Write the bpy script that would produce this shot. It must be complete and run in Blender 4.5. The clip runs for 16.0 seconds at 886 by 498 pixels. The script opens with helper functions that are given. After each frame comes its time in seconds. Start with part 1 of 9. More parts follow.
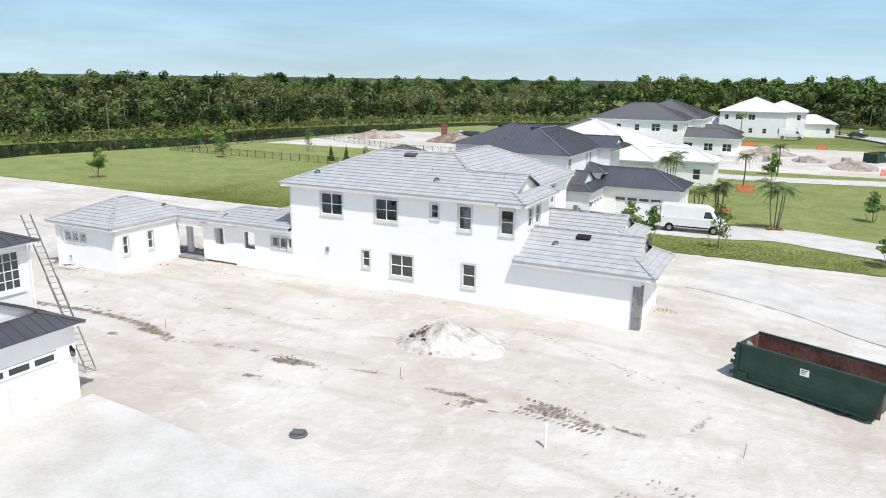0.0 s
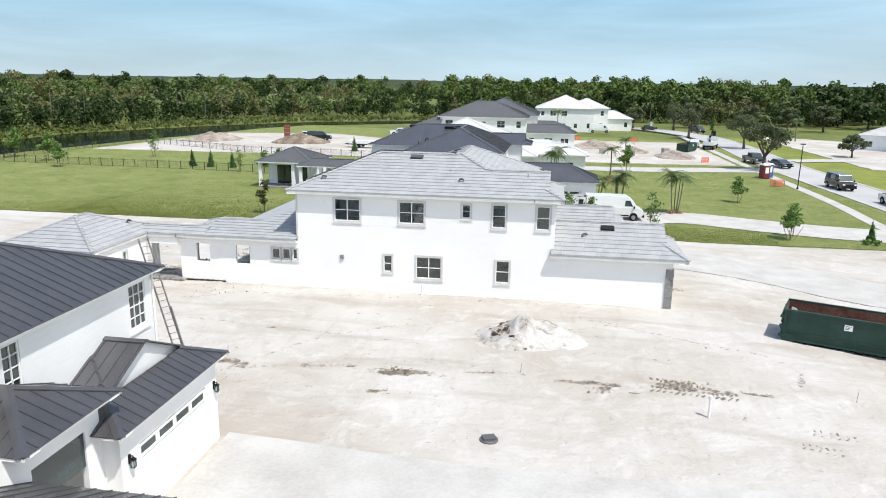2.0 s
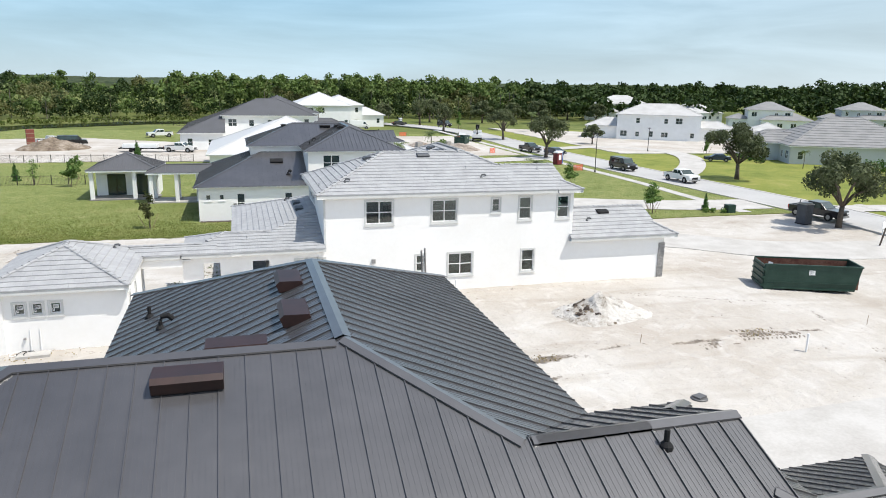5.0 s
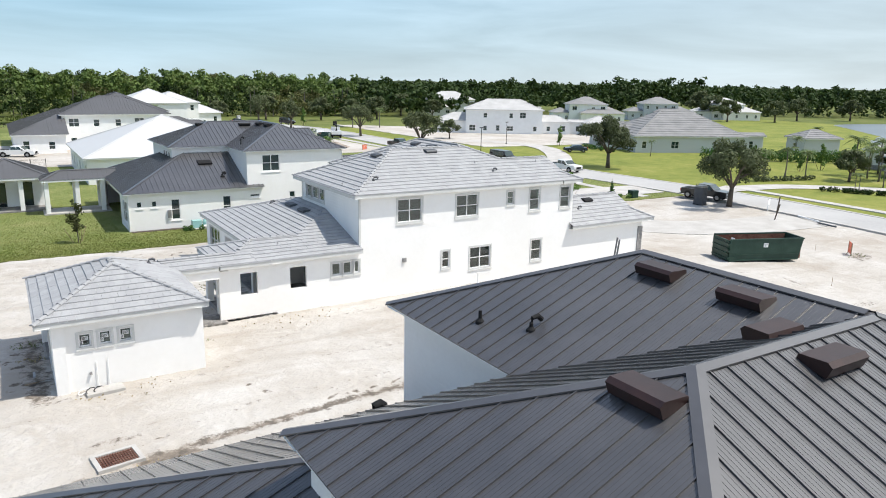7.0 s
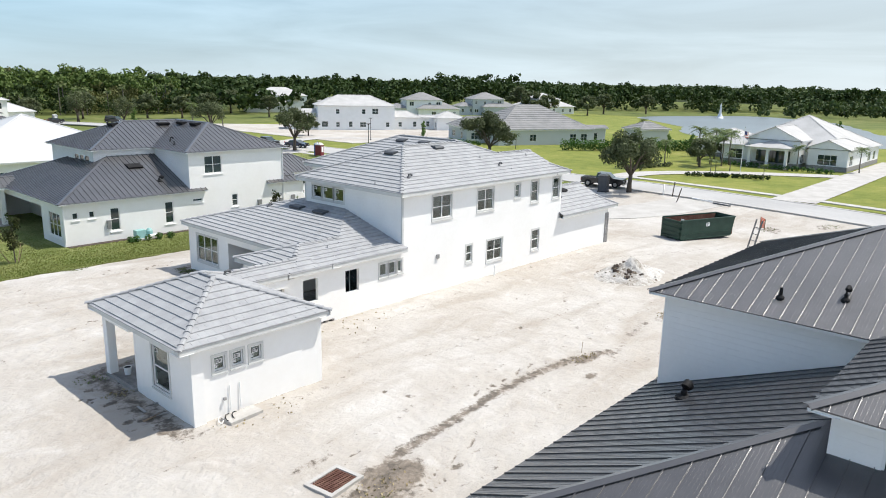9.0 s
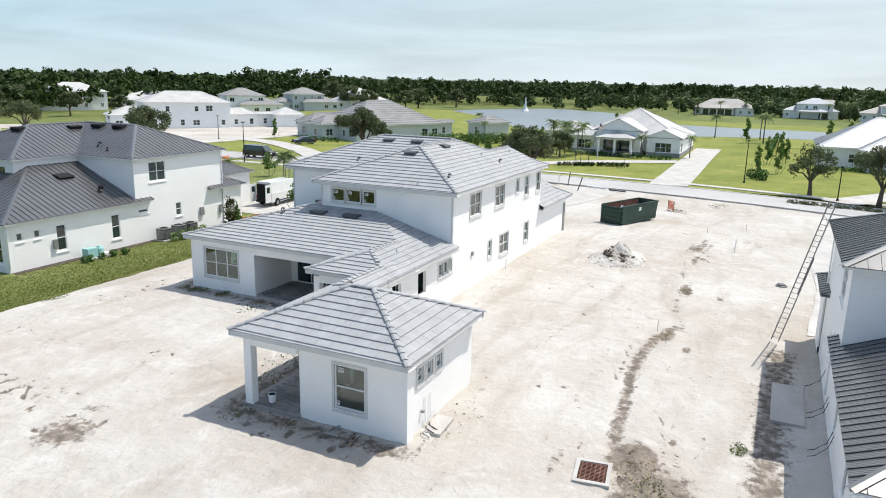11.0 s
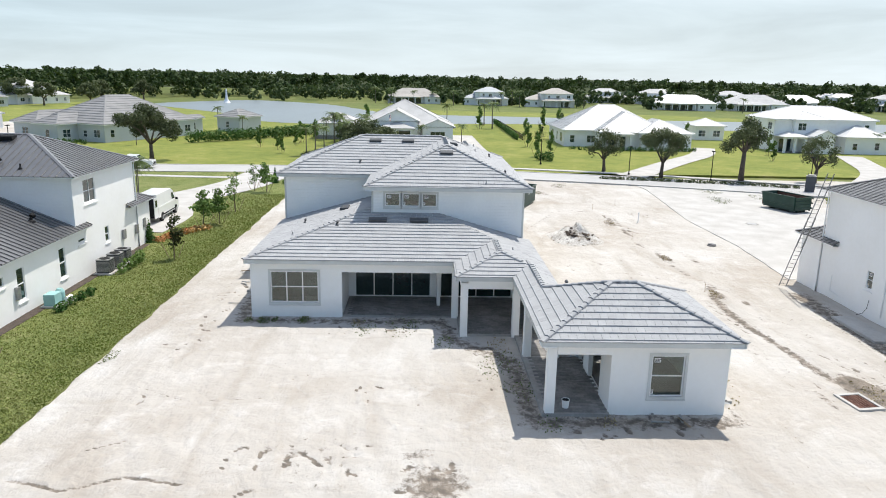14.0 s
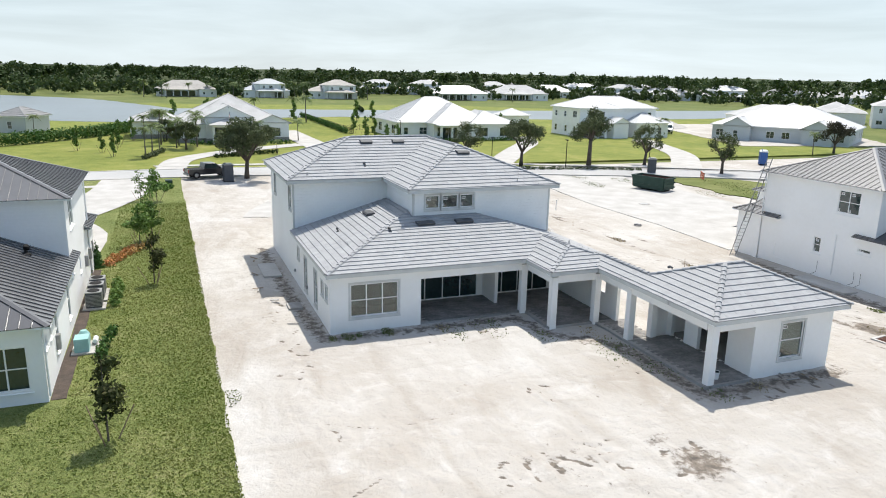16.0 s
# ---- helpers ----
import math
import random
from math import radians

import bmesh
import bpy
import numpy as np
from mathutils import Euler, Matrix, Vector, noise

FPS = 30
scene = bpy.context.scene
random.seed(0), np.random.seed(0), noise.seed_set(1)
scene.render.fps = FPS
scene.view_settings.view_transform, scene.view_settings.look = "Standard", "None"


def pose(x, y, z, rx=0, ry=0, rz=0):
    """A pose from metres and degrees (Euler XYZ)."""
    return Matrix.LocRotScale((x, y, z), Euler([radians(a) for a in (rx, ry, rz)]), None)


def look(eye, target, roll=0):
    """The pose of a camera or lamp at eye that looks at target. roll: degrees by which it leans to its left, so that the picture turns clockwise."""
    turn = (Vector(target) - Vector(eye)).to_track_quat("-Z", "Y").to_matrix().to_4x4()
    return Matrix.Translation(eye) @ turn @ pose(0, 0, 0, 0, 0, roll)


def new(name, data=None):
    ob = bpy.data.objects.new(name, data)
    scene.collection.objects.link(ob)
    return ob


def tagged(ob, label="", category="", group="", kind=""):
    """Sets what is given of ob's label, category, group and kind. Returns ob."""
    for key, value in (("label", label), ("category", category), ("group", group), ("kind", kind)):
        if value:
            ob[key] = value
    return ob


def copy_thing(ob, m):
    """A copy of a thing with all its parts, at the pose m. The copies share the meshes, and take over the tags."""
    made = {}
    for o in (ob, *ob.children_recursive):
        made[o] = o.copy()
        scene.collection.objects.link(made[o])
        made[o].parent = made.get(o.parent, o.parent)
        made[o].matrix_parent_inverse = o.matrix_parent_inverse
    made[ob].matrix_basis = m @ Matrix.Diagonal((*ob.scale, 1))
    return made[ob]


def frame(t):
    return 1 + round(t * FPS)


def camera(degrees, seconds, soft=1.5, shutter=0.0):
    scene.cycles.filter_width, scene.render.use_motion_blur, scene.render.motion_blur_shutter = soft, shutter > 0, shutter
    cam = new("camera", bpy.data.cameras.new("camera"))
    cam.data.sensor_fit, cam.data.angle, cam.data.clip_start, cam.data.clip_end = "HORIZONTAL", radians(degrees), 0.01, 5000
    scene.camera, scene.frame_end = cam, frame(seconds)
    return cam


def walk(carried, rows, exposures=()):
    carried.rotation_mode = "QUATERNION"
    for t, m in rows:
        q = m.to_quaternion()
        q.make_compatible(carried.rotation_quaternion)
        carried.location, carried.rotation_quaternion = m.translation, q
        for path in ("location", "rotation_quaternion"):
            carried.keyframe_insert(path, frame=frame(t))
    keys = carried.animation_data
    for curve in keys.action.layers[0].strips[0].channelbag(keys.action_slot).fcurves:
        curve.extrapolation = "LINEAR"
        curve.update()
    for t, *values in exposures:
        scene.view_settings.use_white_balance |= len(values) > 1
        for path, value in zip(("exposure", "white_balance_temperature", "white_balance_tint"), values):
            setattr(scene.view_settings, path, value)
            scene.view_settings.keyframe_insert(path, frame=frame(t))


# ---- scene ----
cam = camera(64.1, 16.0, soft=1.0)
METRES, EYE, TILT, LEAN, TURN = 122.87, 13.8, 0.0, 0.0, 26.4
ROWS = [
    (0.0, 0.0, 0.0, 0.0, 0.18, -13.48, -0.74),
    (0.5, -0.0329, 0.0003, 0.0004, -4.41, -13.46, -0.78),
    (1.0, -0.0652, 0.0032, 0.0007, -8.97, -13.43, -0.83),
    (1.5, -0.0964, 0.0083, 0.0005, -13.31, -13.4, -0.82),
    (2.0, -0.1262, 0.0152, 0.0002, -17.45, -13.37, -0.85),
    (2.5, -0.1545, 0.0244, 0.0002, -21.86, -13.34, -0.85),
    (3.0, -0.1824, 0.0355, -0.0001, -26.17, -13.31, -0.88),
    (3.5, -0.2092, 0.0485, -0.0004, -30.35, -13.28, -0.91),
    (4.0, -0.2349, 0.063, -0.0008, -34.11, -13.25, -0.91),
    (4.5, -0.259, 0.0791, -0.0013, -38.08, -13.23, -0.92),
    (5.0, -0.2821, 0.0973, -0.0017, -42.25, -13.22, -0.97),
    (7.5, -0.3718, 0.2096, -0.0047, -62.01, -13.24, -1.04),
    (8.0, -0.3848, 0.2349, -0.0052, -65.95, -13.25, -1.06),
    (8.5, -0.3964, 0.2612, -0.0056, -70.05, -13.25, -1.11),
    (9.0, -0.4068, 0.2885, -0.006, -73.9, -13.25, -1.15),
    (11.5, -0.4264, 0.4438, -0.0054, -95.21, -13.39, -1.19),
    (12.0, -0.4225, 0.477, -0.0053, -99.51, -13.41, -1.17),
    (12.5, -0.4159, 0.5095, -0.0053, -103.9, -13.44, -1.17),
    (13.0, -0.4068, 0.5413, -0.0054, -108.56, -13.48, -1.14),
    (13.5, -0.3948, 0.5725, -0.0052, -113.27, -13.55, -1.16),
    (14.0, -0.3803, 0.6031, -0.0047, -117.99, -13.61, -1.18),
    (14.5, -0.3635, 0.6329, -0.0042, -122.81, -13.69, -1.17),
    (15.0, -0.3441, 0.6615, -0.0036, -127.83, -13.79, -1.2),
    (15.5, -0.3215, 0.6888, -0.003, -132.74, -13.88, -1.2),
    (16.0, -0.2963, 0.7149, -0.0022, -137.67, -13.95, -1.21),
]
walk(cam, [(t, pose(0, 0, EYE, TILT, LEAN, TURN) @ pose(METRES * x, METRES * y, METRES * z, 90 + pitch, roll, yaw)) for t, x, y, z, yaw, pitch, roll in ROWS], exposures=[(0.0, 0.30, 6420, 9.0), (3.5, 0.30, 6560, 9.4), (8.0, 0.30, 6650, 9.4), (12.0, 0.33, 6620, 9.1), (16.0, 0.36, 6700, 9.1)])

# ---------------------------------------------------------------- light
SUN_AZ, SUN_EL = radians(-36.5), radians(62)
world = bpy.data.worlds.new("sky")
scene.world = world
world.use_nodes = True
wn, wl = world.node_tree.nodes, world.node_tree.links
sky = wn.new("ShaderNodeTexSky")
sky.sky_type = "NISHITA"
sky.sun_disc = False
sky.sun_elevation = SUN_EL
sky.sun_rotation = math.pi / 2 - SUN_AZ
sky.altitude, sky.air_density, sky.dust_density, sky.ozone_density = 10, 1.0, 0.25, 2.2
# high thin cloud, streaked and broken, over the clear sky
tc = wn.new("ShaderNodeTexCoord")
mp = wn.new("ShaderNodeMapping")
mp.inputs["Scale"].default_value = (1.0, 1.0, 7.5)
mp.inputs["Rotation"].default_value = (0.06, 0.04, 0.4)
cn = wn.new("ShaderNodeTexNoise")
cn.inputs["Scale"].default_value, cn.inputs["Detail"].default_value = 2.6, 9
cn.inputs["Roughness"].default_value, cn.inputs["Distortion"].default_value = 0.56, 0.5
cr = wn.new("ShaderNodeValToRGB")
cr.color_ramp.elements[0].position, cr.color_ramp.elements[0].color = 0.44, (0, 0, 0, 1)
cr.color_ramp.elements[1].position, cr.color_ramp.elements[1].color = 0.78, (0.62, 0.62, 0.62, 1)
cloud = wn.new("ShaderNodeMix")
cloud.data_type = "RGBA"
cloud.inputs["B"].default_value = (7.8, 8.1, 8.3, 1)
bg = wn["Background"]
bg.inputs["Strength"].default_value = 0.15
wl.new(tc.outputs["Generated"], mp.inputs["Vector"])
wl.new(mp.outputs["Vector"], cn.inputs["Vector"])
wl.new(cn.outputs["Fac"], cr.inputs["Fac"])
# haze towards the horizon, and more cloud to the south-east
sep = wn.new("ShaderNodeSeparateXYZ")
wl.new(tc.outputs["Generated"], sep.inputs["Vector"])
hz = wn.new("ShaderNodeMapRange")
hz.interpolation_type = "SMOOTHSTEP"
hz.inputs["From Min"].default_value, hz.inputs["From Max"].default_value = 0.42, 0.02
hz.inputs["To Max"].default_value = 0.9
wl.new(sep.outputs["Z"], hz.inputs["Value"])
dirn = wn.new("ShaderNodeVectorMath")
dirn.operation = "DOT_PRODUCT"
dirn.inputs[1].default_value = (0.93, -0.36, 0)
wl.new(tc.outputs["Generated"], dirn.inputs[0])
more = wn.new("ShaderNodeMapRange")
more.inputs["From Min"].default_value, more.inputs["From Max"].default_value = -0.2, 1.0
more.inputs["To Max"].default_value = 0.66
wl.new(dirn.outputs["Value"], more.inputs["Value"])
m3 = wn.new("ShaderNodeMath")
m3.operation, m3.use_clamp = "MULTIPLY_ADD", True
m3.inputs[1].default_value = 0.75
wl.new(cr.outputs["Color"], m3.inputs[0])
wl.new(more.outputs["Result"], m3.inputs[2])
wl.new(m3.outputs["Value"], cloud.inputs["Factor"])
wl.new(sky.outputs["Color"], cloud.inputs["A"])
tone = wn.new("ShaderNodeMix")
tone.data_type = "RGBA"
tone.inputs["B"].default_value = (3.8, 4.08, 4.18, 1)
low = wn.new("ShaderNodeMix")
low.data_type = "RGBA"
low.inputs["A"].default_value, low.inputs["B"].default_value = (2.65, 3.55, 4.2, 1), (1.3, 2.65, 3.75, 1)
climb = wn.new("ShaderNodeMapRange")
climb.inputs["From Min"].default_value, climb.inputs["From Max"].default_value = 0.0, 0.14
wl.new(sep.outputs["Z"], climb.inputs["Value"])
wl.new(climb.outputs["Result"], low.inputs["Factor"])
wl.new(low.outputs["Result"], tone.inputs["A"])
wl.new(more.outputs["Result"], tone.inputs["Factor"])
streak = wn.new("ShaderNodeMapRange")
streak.inputs["To Min"].default_value, streak.inputs["To Max"].default_value = 0.62, 1.52
wl.new(cn.outputs["Fac"], streak.inputs["Value"])
tint = wn.new("ShaderNodeVectorMath")
tint.operation = "SCALE"
wl.new(tone.outputs["Result"], tint.inputs[0])
wl.new(streak.outputs["Result"], tint.inputs["Scale"])
veil = wn.new("ShaderNodeMix")
veil.data_type = "RGBA"
wl.new(hz.outputs["Result"], veil.inputs["Factor"])
wl.new(cloud.outputs["Result"], veil.inputs["A"])
wl.new(tint.outputs["Vector"], veil.inputs["B"])
wl.new(veil.outputs["Result"], bg.inputs["Color"])

sun = new("sun", bpy.data.lights.new("sun", "SUN"))
sun.data.energy, sun.data.angle, sun.data.color = 4.05, radians(0.53), (1.0, 0.965, 0.91)
sun.matrix_world = look((0, 0, 60), (-math.cos(SUN_EL) * math.cos(SUN_AZ), -math.cos(SUN_EL) * math.sin(SUN_AZ), 60 - math.sin(SUN_EL)))

# ---------------------------------------------------------------- materials
MATS = {}


def material(name, base, rough=0.7, metal=0.0, vary=None, scale=1.0, amount=0.25, fine=12.0, bump=0.15, bump_scale=30.0, island=0.0, spec=0.5, stretch=(1, 1, 1)):
    """A surface with a base colour, blotches towards a second colour at two scales, and fine relief."""
    m = bpy.data.materials.new(name)
    m.use_nodes = True
    n, l = m.node_tree.nodes, m.node_tree.links
    p = n["Principled BSDF"]
    p.inputs["Roughness"].default_value, p.inputs["Metallic"].default_value = rough, metal
    p.inputs["Specular IOR Level"].default_value = spec
    vary = vary or tuple(c * 0.75 for c in base)
    tc, mp = n.new("ShaderNodeTexCoord"), n.new("ShaderNodeMapping")
    mp.inputs["Scale"].default_value = stretch
    l.new(tc.outputs["Object"], mp.inputs["Vector"])
    a, b = n.new("ShaderNodeTexNoise"), n.new("ShaderNodeTexNoise")
    a.inputs["Scale"].default_value, a.inputs["Detail"].default_value = scale, 6
    b.inputs["Scale"].default_value, b.inputs["Detail"].default_value = scale * fine, 4
    add = n.new("ShaderNodeMath")
    add.operation = "MULTIPLY_ADD"
    add.inputs[1].default_value = 0.45
    rmp = n.new("ShaderNodeMapRange")
    rmp.inputs["From Min"].default_value, rmp.inputs["From Max"].default_value = 0.55, 0.95
    rmp.inputs["To Max"].default_value = min(1.0, amount * 4)
    l.new(mp.outputs["Vector"], a.inputs["Vector"])
    l.new(mp.outputs["Vector"], b.inputs["Vector"])
    l.new(b.outputs["Fac"], add.inputs[0])
    l.new(a.outputs["Fac"], add.inputs[2])
    l.new(add.outputs["Value"], rmp.inputs["Value"])
    mix = n.new("ShaderNodeMix")
    mix.data_type = "RGBA"
    mix.inputs["A"].default_value, mix.inputs["B"].default_value = (*base, 1), (*vary, 1)
    l.new(rmp.outputs["Result"], mix.inputs["Factor"])
    out = mix.outputs["Result"]
    if island:
        geo, info, fr = n.new("ShaderNodeNewGeometry"), n.new("ShaderNodeObjectInfo"), n.new("ShaderNodeMath")
        fr.operation = "ADD"
        l.new(geo.outputs["Random Per Island"], fr.inputs[0])
        l.new(info.outputs["Random"], fr.inputs[1])
        pp = n.new("ShaderNodeMath")
        pp.operation = "PINGPONG"
        pp.inputs[1].default_value = 1.0
        l.new(fr.outputs["Value"], pp.inputs[0])
        mr = n.new("ShaderNodeMapRange")
        mr.inputs["To Min"].default_value, mr.inputs["To Max"].default_value = 1 - island, 1 + island
        l.new(pp.outputs["Value"], mr.inputs["Value"])
        hsv = n.new("ShaderNodeHueSaturation")
        l.new(mr.outputs["Result"], hsv.inputs["Value"])
        l.new(out, hsv.inputs["Color"])
        out = hsv.outputs["Color"]
    l.new(out, p.inputs["Base Color"])
    if bump:
        c, bp = n.new("ShaderNodeTexNoise"), n.new("ShaderNodeBump")
        c.inputs["Scale"].default_value, c.inputs["Detail"].default_value = bump_scale, 5
        bp.inputs["Strength"].default_value, bp.inputs["Distance"].default_value = bump, 0.02
        l.new(mp.outputs["Vector"], c.inputs["Vector"])
        l.new(c.outputs["Fac"], bp.inputs["Height"])
        l.new(bp.outputs["Normal"], p.inputs["Normal"])
    MATS[name] = m
    return m


def siding(name, base, pitch):
    """Painted lap boards: shallow horizontal laps with slight dirt."""
    m = material(name, base, 0.65, vary=tuple(c * 0.9 for c in base), scale=0.6, amount=0.15, bump=0)
    n, l = m.node_tree.nodes, m.node_tree.links
    w, tc, bp = n.new("ShaderNodeTexWave"), n.new("ShaderNodeTexCoord"), n.new("ShaderNodeBump")
    w.wave_type, w.bands_direction, w.wave_profile = "BANDS", "Z", "SAW"
    w.inputs["Scale"].default_value = 0.314159 / pitch
    bp.inputs["Strength"].default_value, bp.inputs["Distance"].default_value = 0.9, 0.014
    l.new(tc.outputs["Object"], w.inputs["Vector"])
    l.new(w.outputs["Fac"], bp.inputs["Height"])
    l.new(bp.outputs["Normal"], n["Principled BSDF"].inputs["Normal"])
    return m


def leaf_material(name, base, tip):
    m = material(name, base, 0.55, vary=tip, scale=0.35, amount=0.3, fine=9, bump=0, island=0.5, spec=0.06)
    p = m.node_tree.nodes["Principled BSDF"]
    n, l = m.node_tree.nodes, m.node_tree.links
    through_leaf, both = n.new("ShaderNodeBsdfTranslucent"), n.new("ShaderNodeMixShader")
    col = p.inputs["Base Color"].links[0].from_socket
    warm = n.new("ShaderNodeMix")
    warm.data_type, warm.blend_type = "RGBA", "MULTIPLY"
    warm.inputs["Factor"].default_value = 1.0
    warm.inputs["B"].default_value = (1.1, 1.2, 0.6, 1)
    l.new(col, warm.inputs["A"])
    l.new(warm.outputs["Result"], through_leaf.inputs["Color"])
    both.inputs["Fac"].default_value = 0.16
    l.new(p.outputs["BSDF"], both.inputs[1])
    l.new(through_leaf.outputs["BSDF"], both.inputs[2])
    l.new(both.outputs["Shader"], n["Material Output"].inputs["Surface"])
    return m


STUCCO = material("white_stucco", (0.86, 0.85, 0.83), 0.85, vary=(0.76, 0.74, 0.70), scale=0.35, amount=0.10, bump=0.25, bump_scale=60)
SIDING = siding("white_lap_siding", (0.85, 0.85, 0.84), 0.19)
TRIM = material("pale_grey_trim", (0.62, 0.62, 0.60), 0.8, vary=(0.54, 0.54, 0.52), scale=1.5, bump=0.15, bump_scale=50)
WHITE = material("white_paint", (0.84, 0.84, 0.83), 0.5, vary=(0.72, 0.72, 0.70), scale=1.0, amount=0.12, bump=0)
VINYL = material("white_window_vinyl", (0.82, 0.82, 0.81), 0.35, scale=4, amount=0.05, bump=0)
GREYWALL = material("pale_grey_wall", (0.52, 0.55, 0.56), 0.8, vary=(0.46, 0.48, 0.49), scale=0.4, amount=0.12, bump=0.2, bump_scale=50)
TILE = material("grey_concrete_tile", (0.342, 0.345, 0.350), 0.8, vary=(0.285, 0.288, 0.294), scale=1.4, amount=0.26, fine=9, bump=0.4, bump_scale=40, island=0.085)
TILE_FAR = material("grey_roof_tile_far", (0.25, 0.248, 0.245), 0.85, vary=(0.19, 0.19, 0.19), scale=0.5, amount=0.3, bump=0)
TILE_PALE = material("pale_grey_roof_tile", (0.47, 0.465, 0.455), 0.8, vary=(0.38, 0.375, 0.365), scale=0.5, amount=0.3, bump=0)
TILE_WHITE = material("white_roof_metal", (0.53, 0.53, 0.525), 0.5, vary=(0.50, 0.50, 0.50), scale=0.4, amount=0.15, bump=0)
METAL = material("charcoal_standing_seam_metal", (0.045, 0.044, 0.047), 0.5, 0.1, vary=(0.064, 0.062, 0.065), scale=0.5, amount=0.25, fine=6, bump=0.03, bump_scale=3, island=0.07)
METAL.node_tree.nodes["Principled BSDF"].inputs["Coat Weight"].default_value = 1.0
METAL.node_tree.nodes["Principled BSDF"].inputs["Coat Roughness"].default_value = 0.25
METAL.node_tree.nodes["Principled BSDF"].inputs["Coat IOR"].default_value = 1.6
METAL_FAR = material("dark_grey_roof_metal", (0.115, 0.115, 0.12), 0.5, 0.2, vary=(0.10, 0.10, 0.10), scale=0.4, amount=0.3, bump=0)
BRONZE = material("dark_bronze_vent", (0.024, 0.012, 0.011), 0.45, 0.2, vary=(0.040, 0.018, 0.015), scale=2, amount=0.3, bump=0.05, bump_scale=10)
BLACK = material("black_rubber", (0.014, 0.014, 0.015), 0.7, vary=(0.025, 0.025, 0.025), scale=6, bump=0.05, spec=0.12)
CONCRETE = material("raw_concrete_slab", (0.36, 0.35, 0.33), 0.9, vary=(0.24, 0.22, 0.20), scale=0.5, amount=0.4, fine=10, bump=0.4, bump_scale=20)
PAVING = material("pale_paving", (0.475, 0.46, 0.435), 0.9, vary=(0.37, 0.35, 0.325), scale=0.5, amount=0.32, fine=14, bump=0.3, bump_scale=16)
ASPHALT = material("sun_bleached_asphalt", (0.42, 0.415, 0.405), 0.9, vary=(0.34, 0.335, 0.33), scale=0.12, amount=0.35, fine=20, bump=0.3, bump_scale=30)
# dark grey colour stands in for rooms that get no light
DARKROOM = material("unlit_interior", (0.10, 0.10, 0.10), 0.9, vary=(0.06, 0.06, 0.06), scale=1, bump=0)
STEEL = material("galvanised_steel", (0.38, 0.38, 0.38), 0.45, 0.7, vary=(0.28, 0.28, 0.28), scale=5, bump=0.05)
WOOD = material("weathered_timber", (0.30, 0.22, 0.14), 0.8, vary=(0.20, 0.14, 0.09), scale=3, bump=0.2)
BARK = material("grey_brown_bark", (0.13, 0.105, 0.08), 0.95, vary=(0.07, 0.055, 0.045), scale=3, amount=0.5, bump=0.6, bump_scale=14)
PALMBARK = material("grey_palm_bark", (0.16, 0.145, 0.12), 0.95, vary=(0.14, 0.12, 0.10), scale=4, amount=0.5, bump=0.5, bump_scale=12)
LEAF_OAK = leaf_material("oak_leaves", (0.066, 0.082, 0.042), (0.115, 0.130, 0.072))
LEAF_WOOD = leaf_material("mixed_forest_leaves", (0.062, 0.102, 0.030), (0.120, 0.155, 0.052))
LEAF_YOUNG = leaf_material("young_tree_leaves", (0.085, 0.15, 0.04), (0.14, 0.20, 0.065))
LEAF_PALM = leaf_material("palm_fronds", (0.085, 0.125, 0.045), (0.16, 0.18, 0.09))
LEAF_HEDGE = leaf_material("clipped_hedge_leaves", (0.045, 0.10, 0.028), (0.08, 0.14, 0.045))
REEDS = leaf_material("bank_reeds", (0.075, 0.110, 0.026), (0.15, 0.165, 0.055))
FLOWERS = leaf_material("orange_croton_leaves", (0.36, 0.12, 0.06), (0.42, 0.30, 0.12))
BIN_GREEN = material("scuffed_green_paint", (0.005, 0.033, 0.021), 0.5, 0.1, vary=(0.02, 0.056, 0.04), scale=1.2, amount=0.3, fine=8, bump=0.1, bump_scale=8)
RUST = material("rusty_steel", (0.085, 0.028, 0.018), 0.85, 0.1, vary=(0.19, 0.10, 0.07), scale=1.6, amount=0.5, fine=8, bump=0.3, bump_scale=14)
GLASS_DARK = material("dark_window_glass", (0.016, 0.030, 0.029), 0.05, vary=(0.032, 0.055, 0.052), scale=0.4, bump=0, spec=0.9)
REDBRICK = material("red_brick_block", (0.17, 0.045, 0.03), 0.8, vary=(0.24, 0.07, 0.05), scale=2, bump=0.2)
ORANGE = material("orange_safety_mesh", (0.75, 0.16, 0.07), 0.7, vary=(0.62, 0.12, 0.06), scale=3, bump=0)
LIMESTONE = material("grey_stacked_stone", (0.30, 0.29, 0.28), 0.9, vary=(0.16, 0.155, 0.15), scale=4, amount=0.5, bump=0.5, bump_scale=12, island=0.25)


def glass(name, tint):
    m = bpy.data.materials.new(name)
    m.use_nodes = True
    p = m.node_tree.nodes["Principled BSDF"]
    p.inputs["Base Color"].default_value = (*tint, 1)
    p.inputs["Roughness"].default_value = 0.02
    p.inputs["Transmission Weight"].default_value = 1.0
    p.inputs["IOR"].default_value = 1.8
    MATS[name] = m
    return m


GLASS = glass("clear_window_glass", (0.33, 0.47, 0.43))


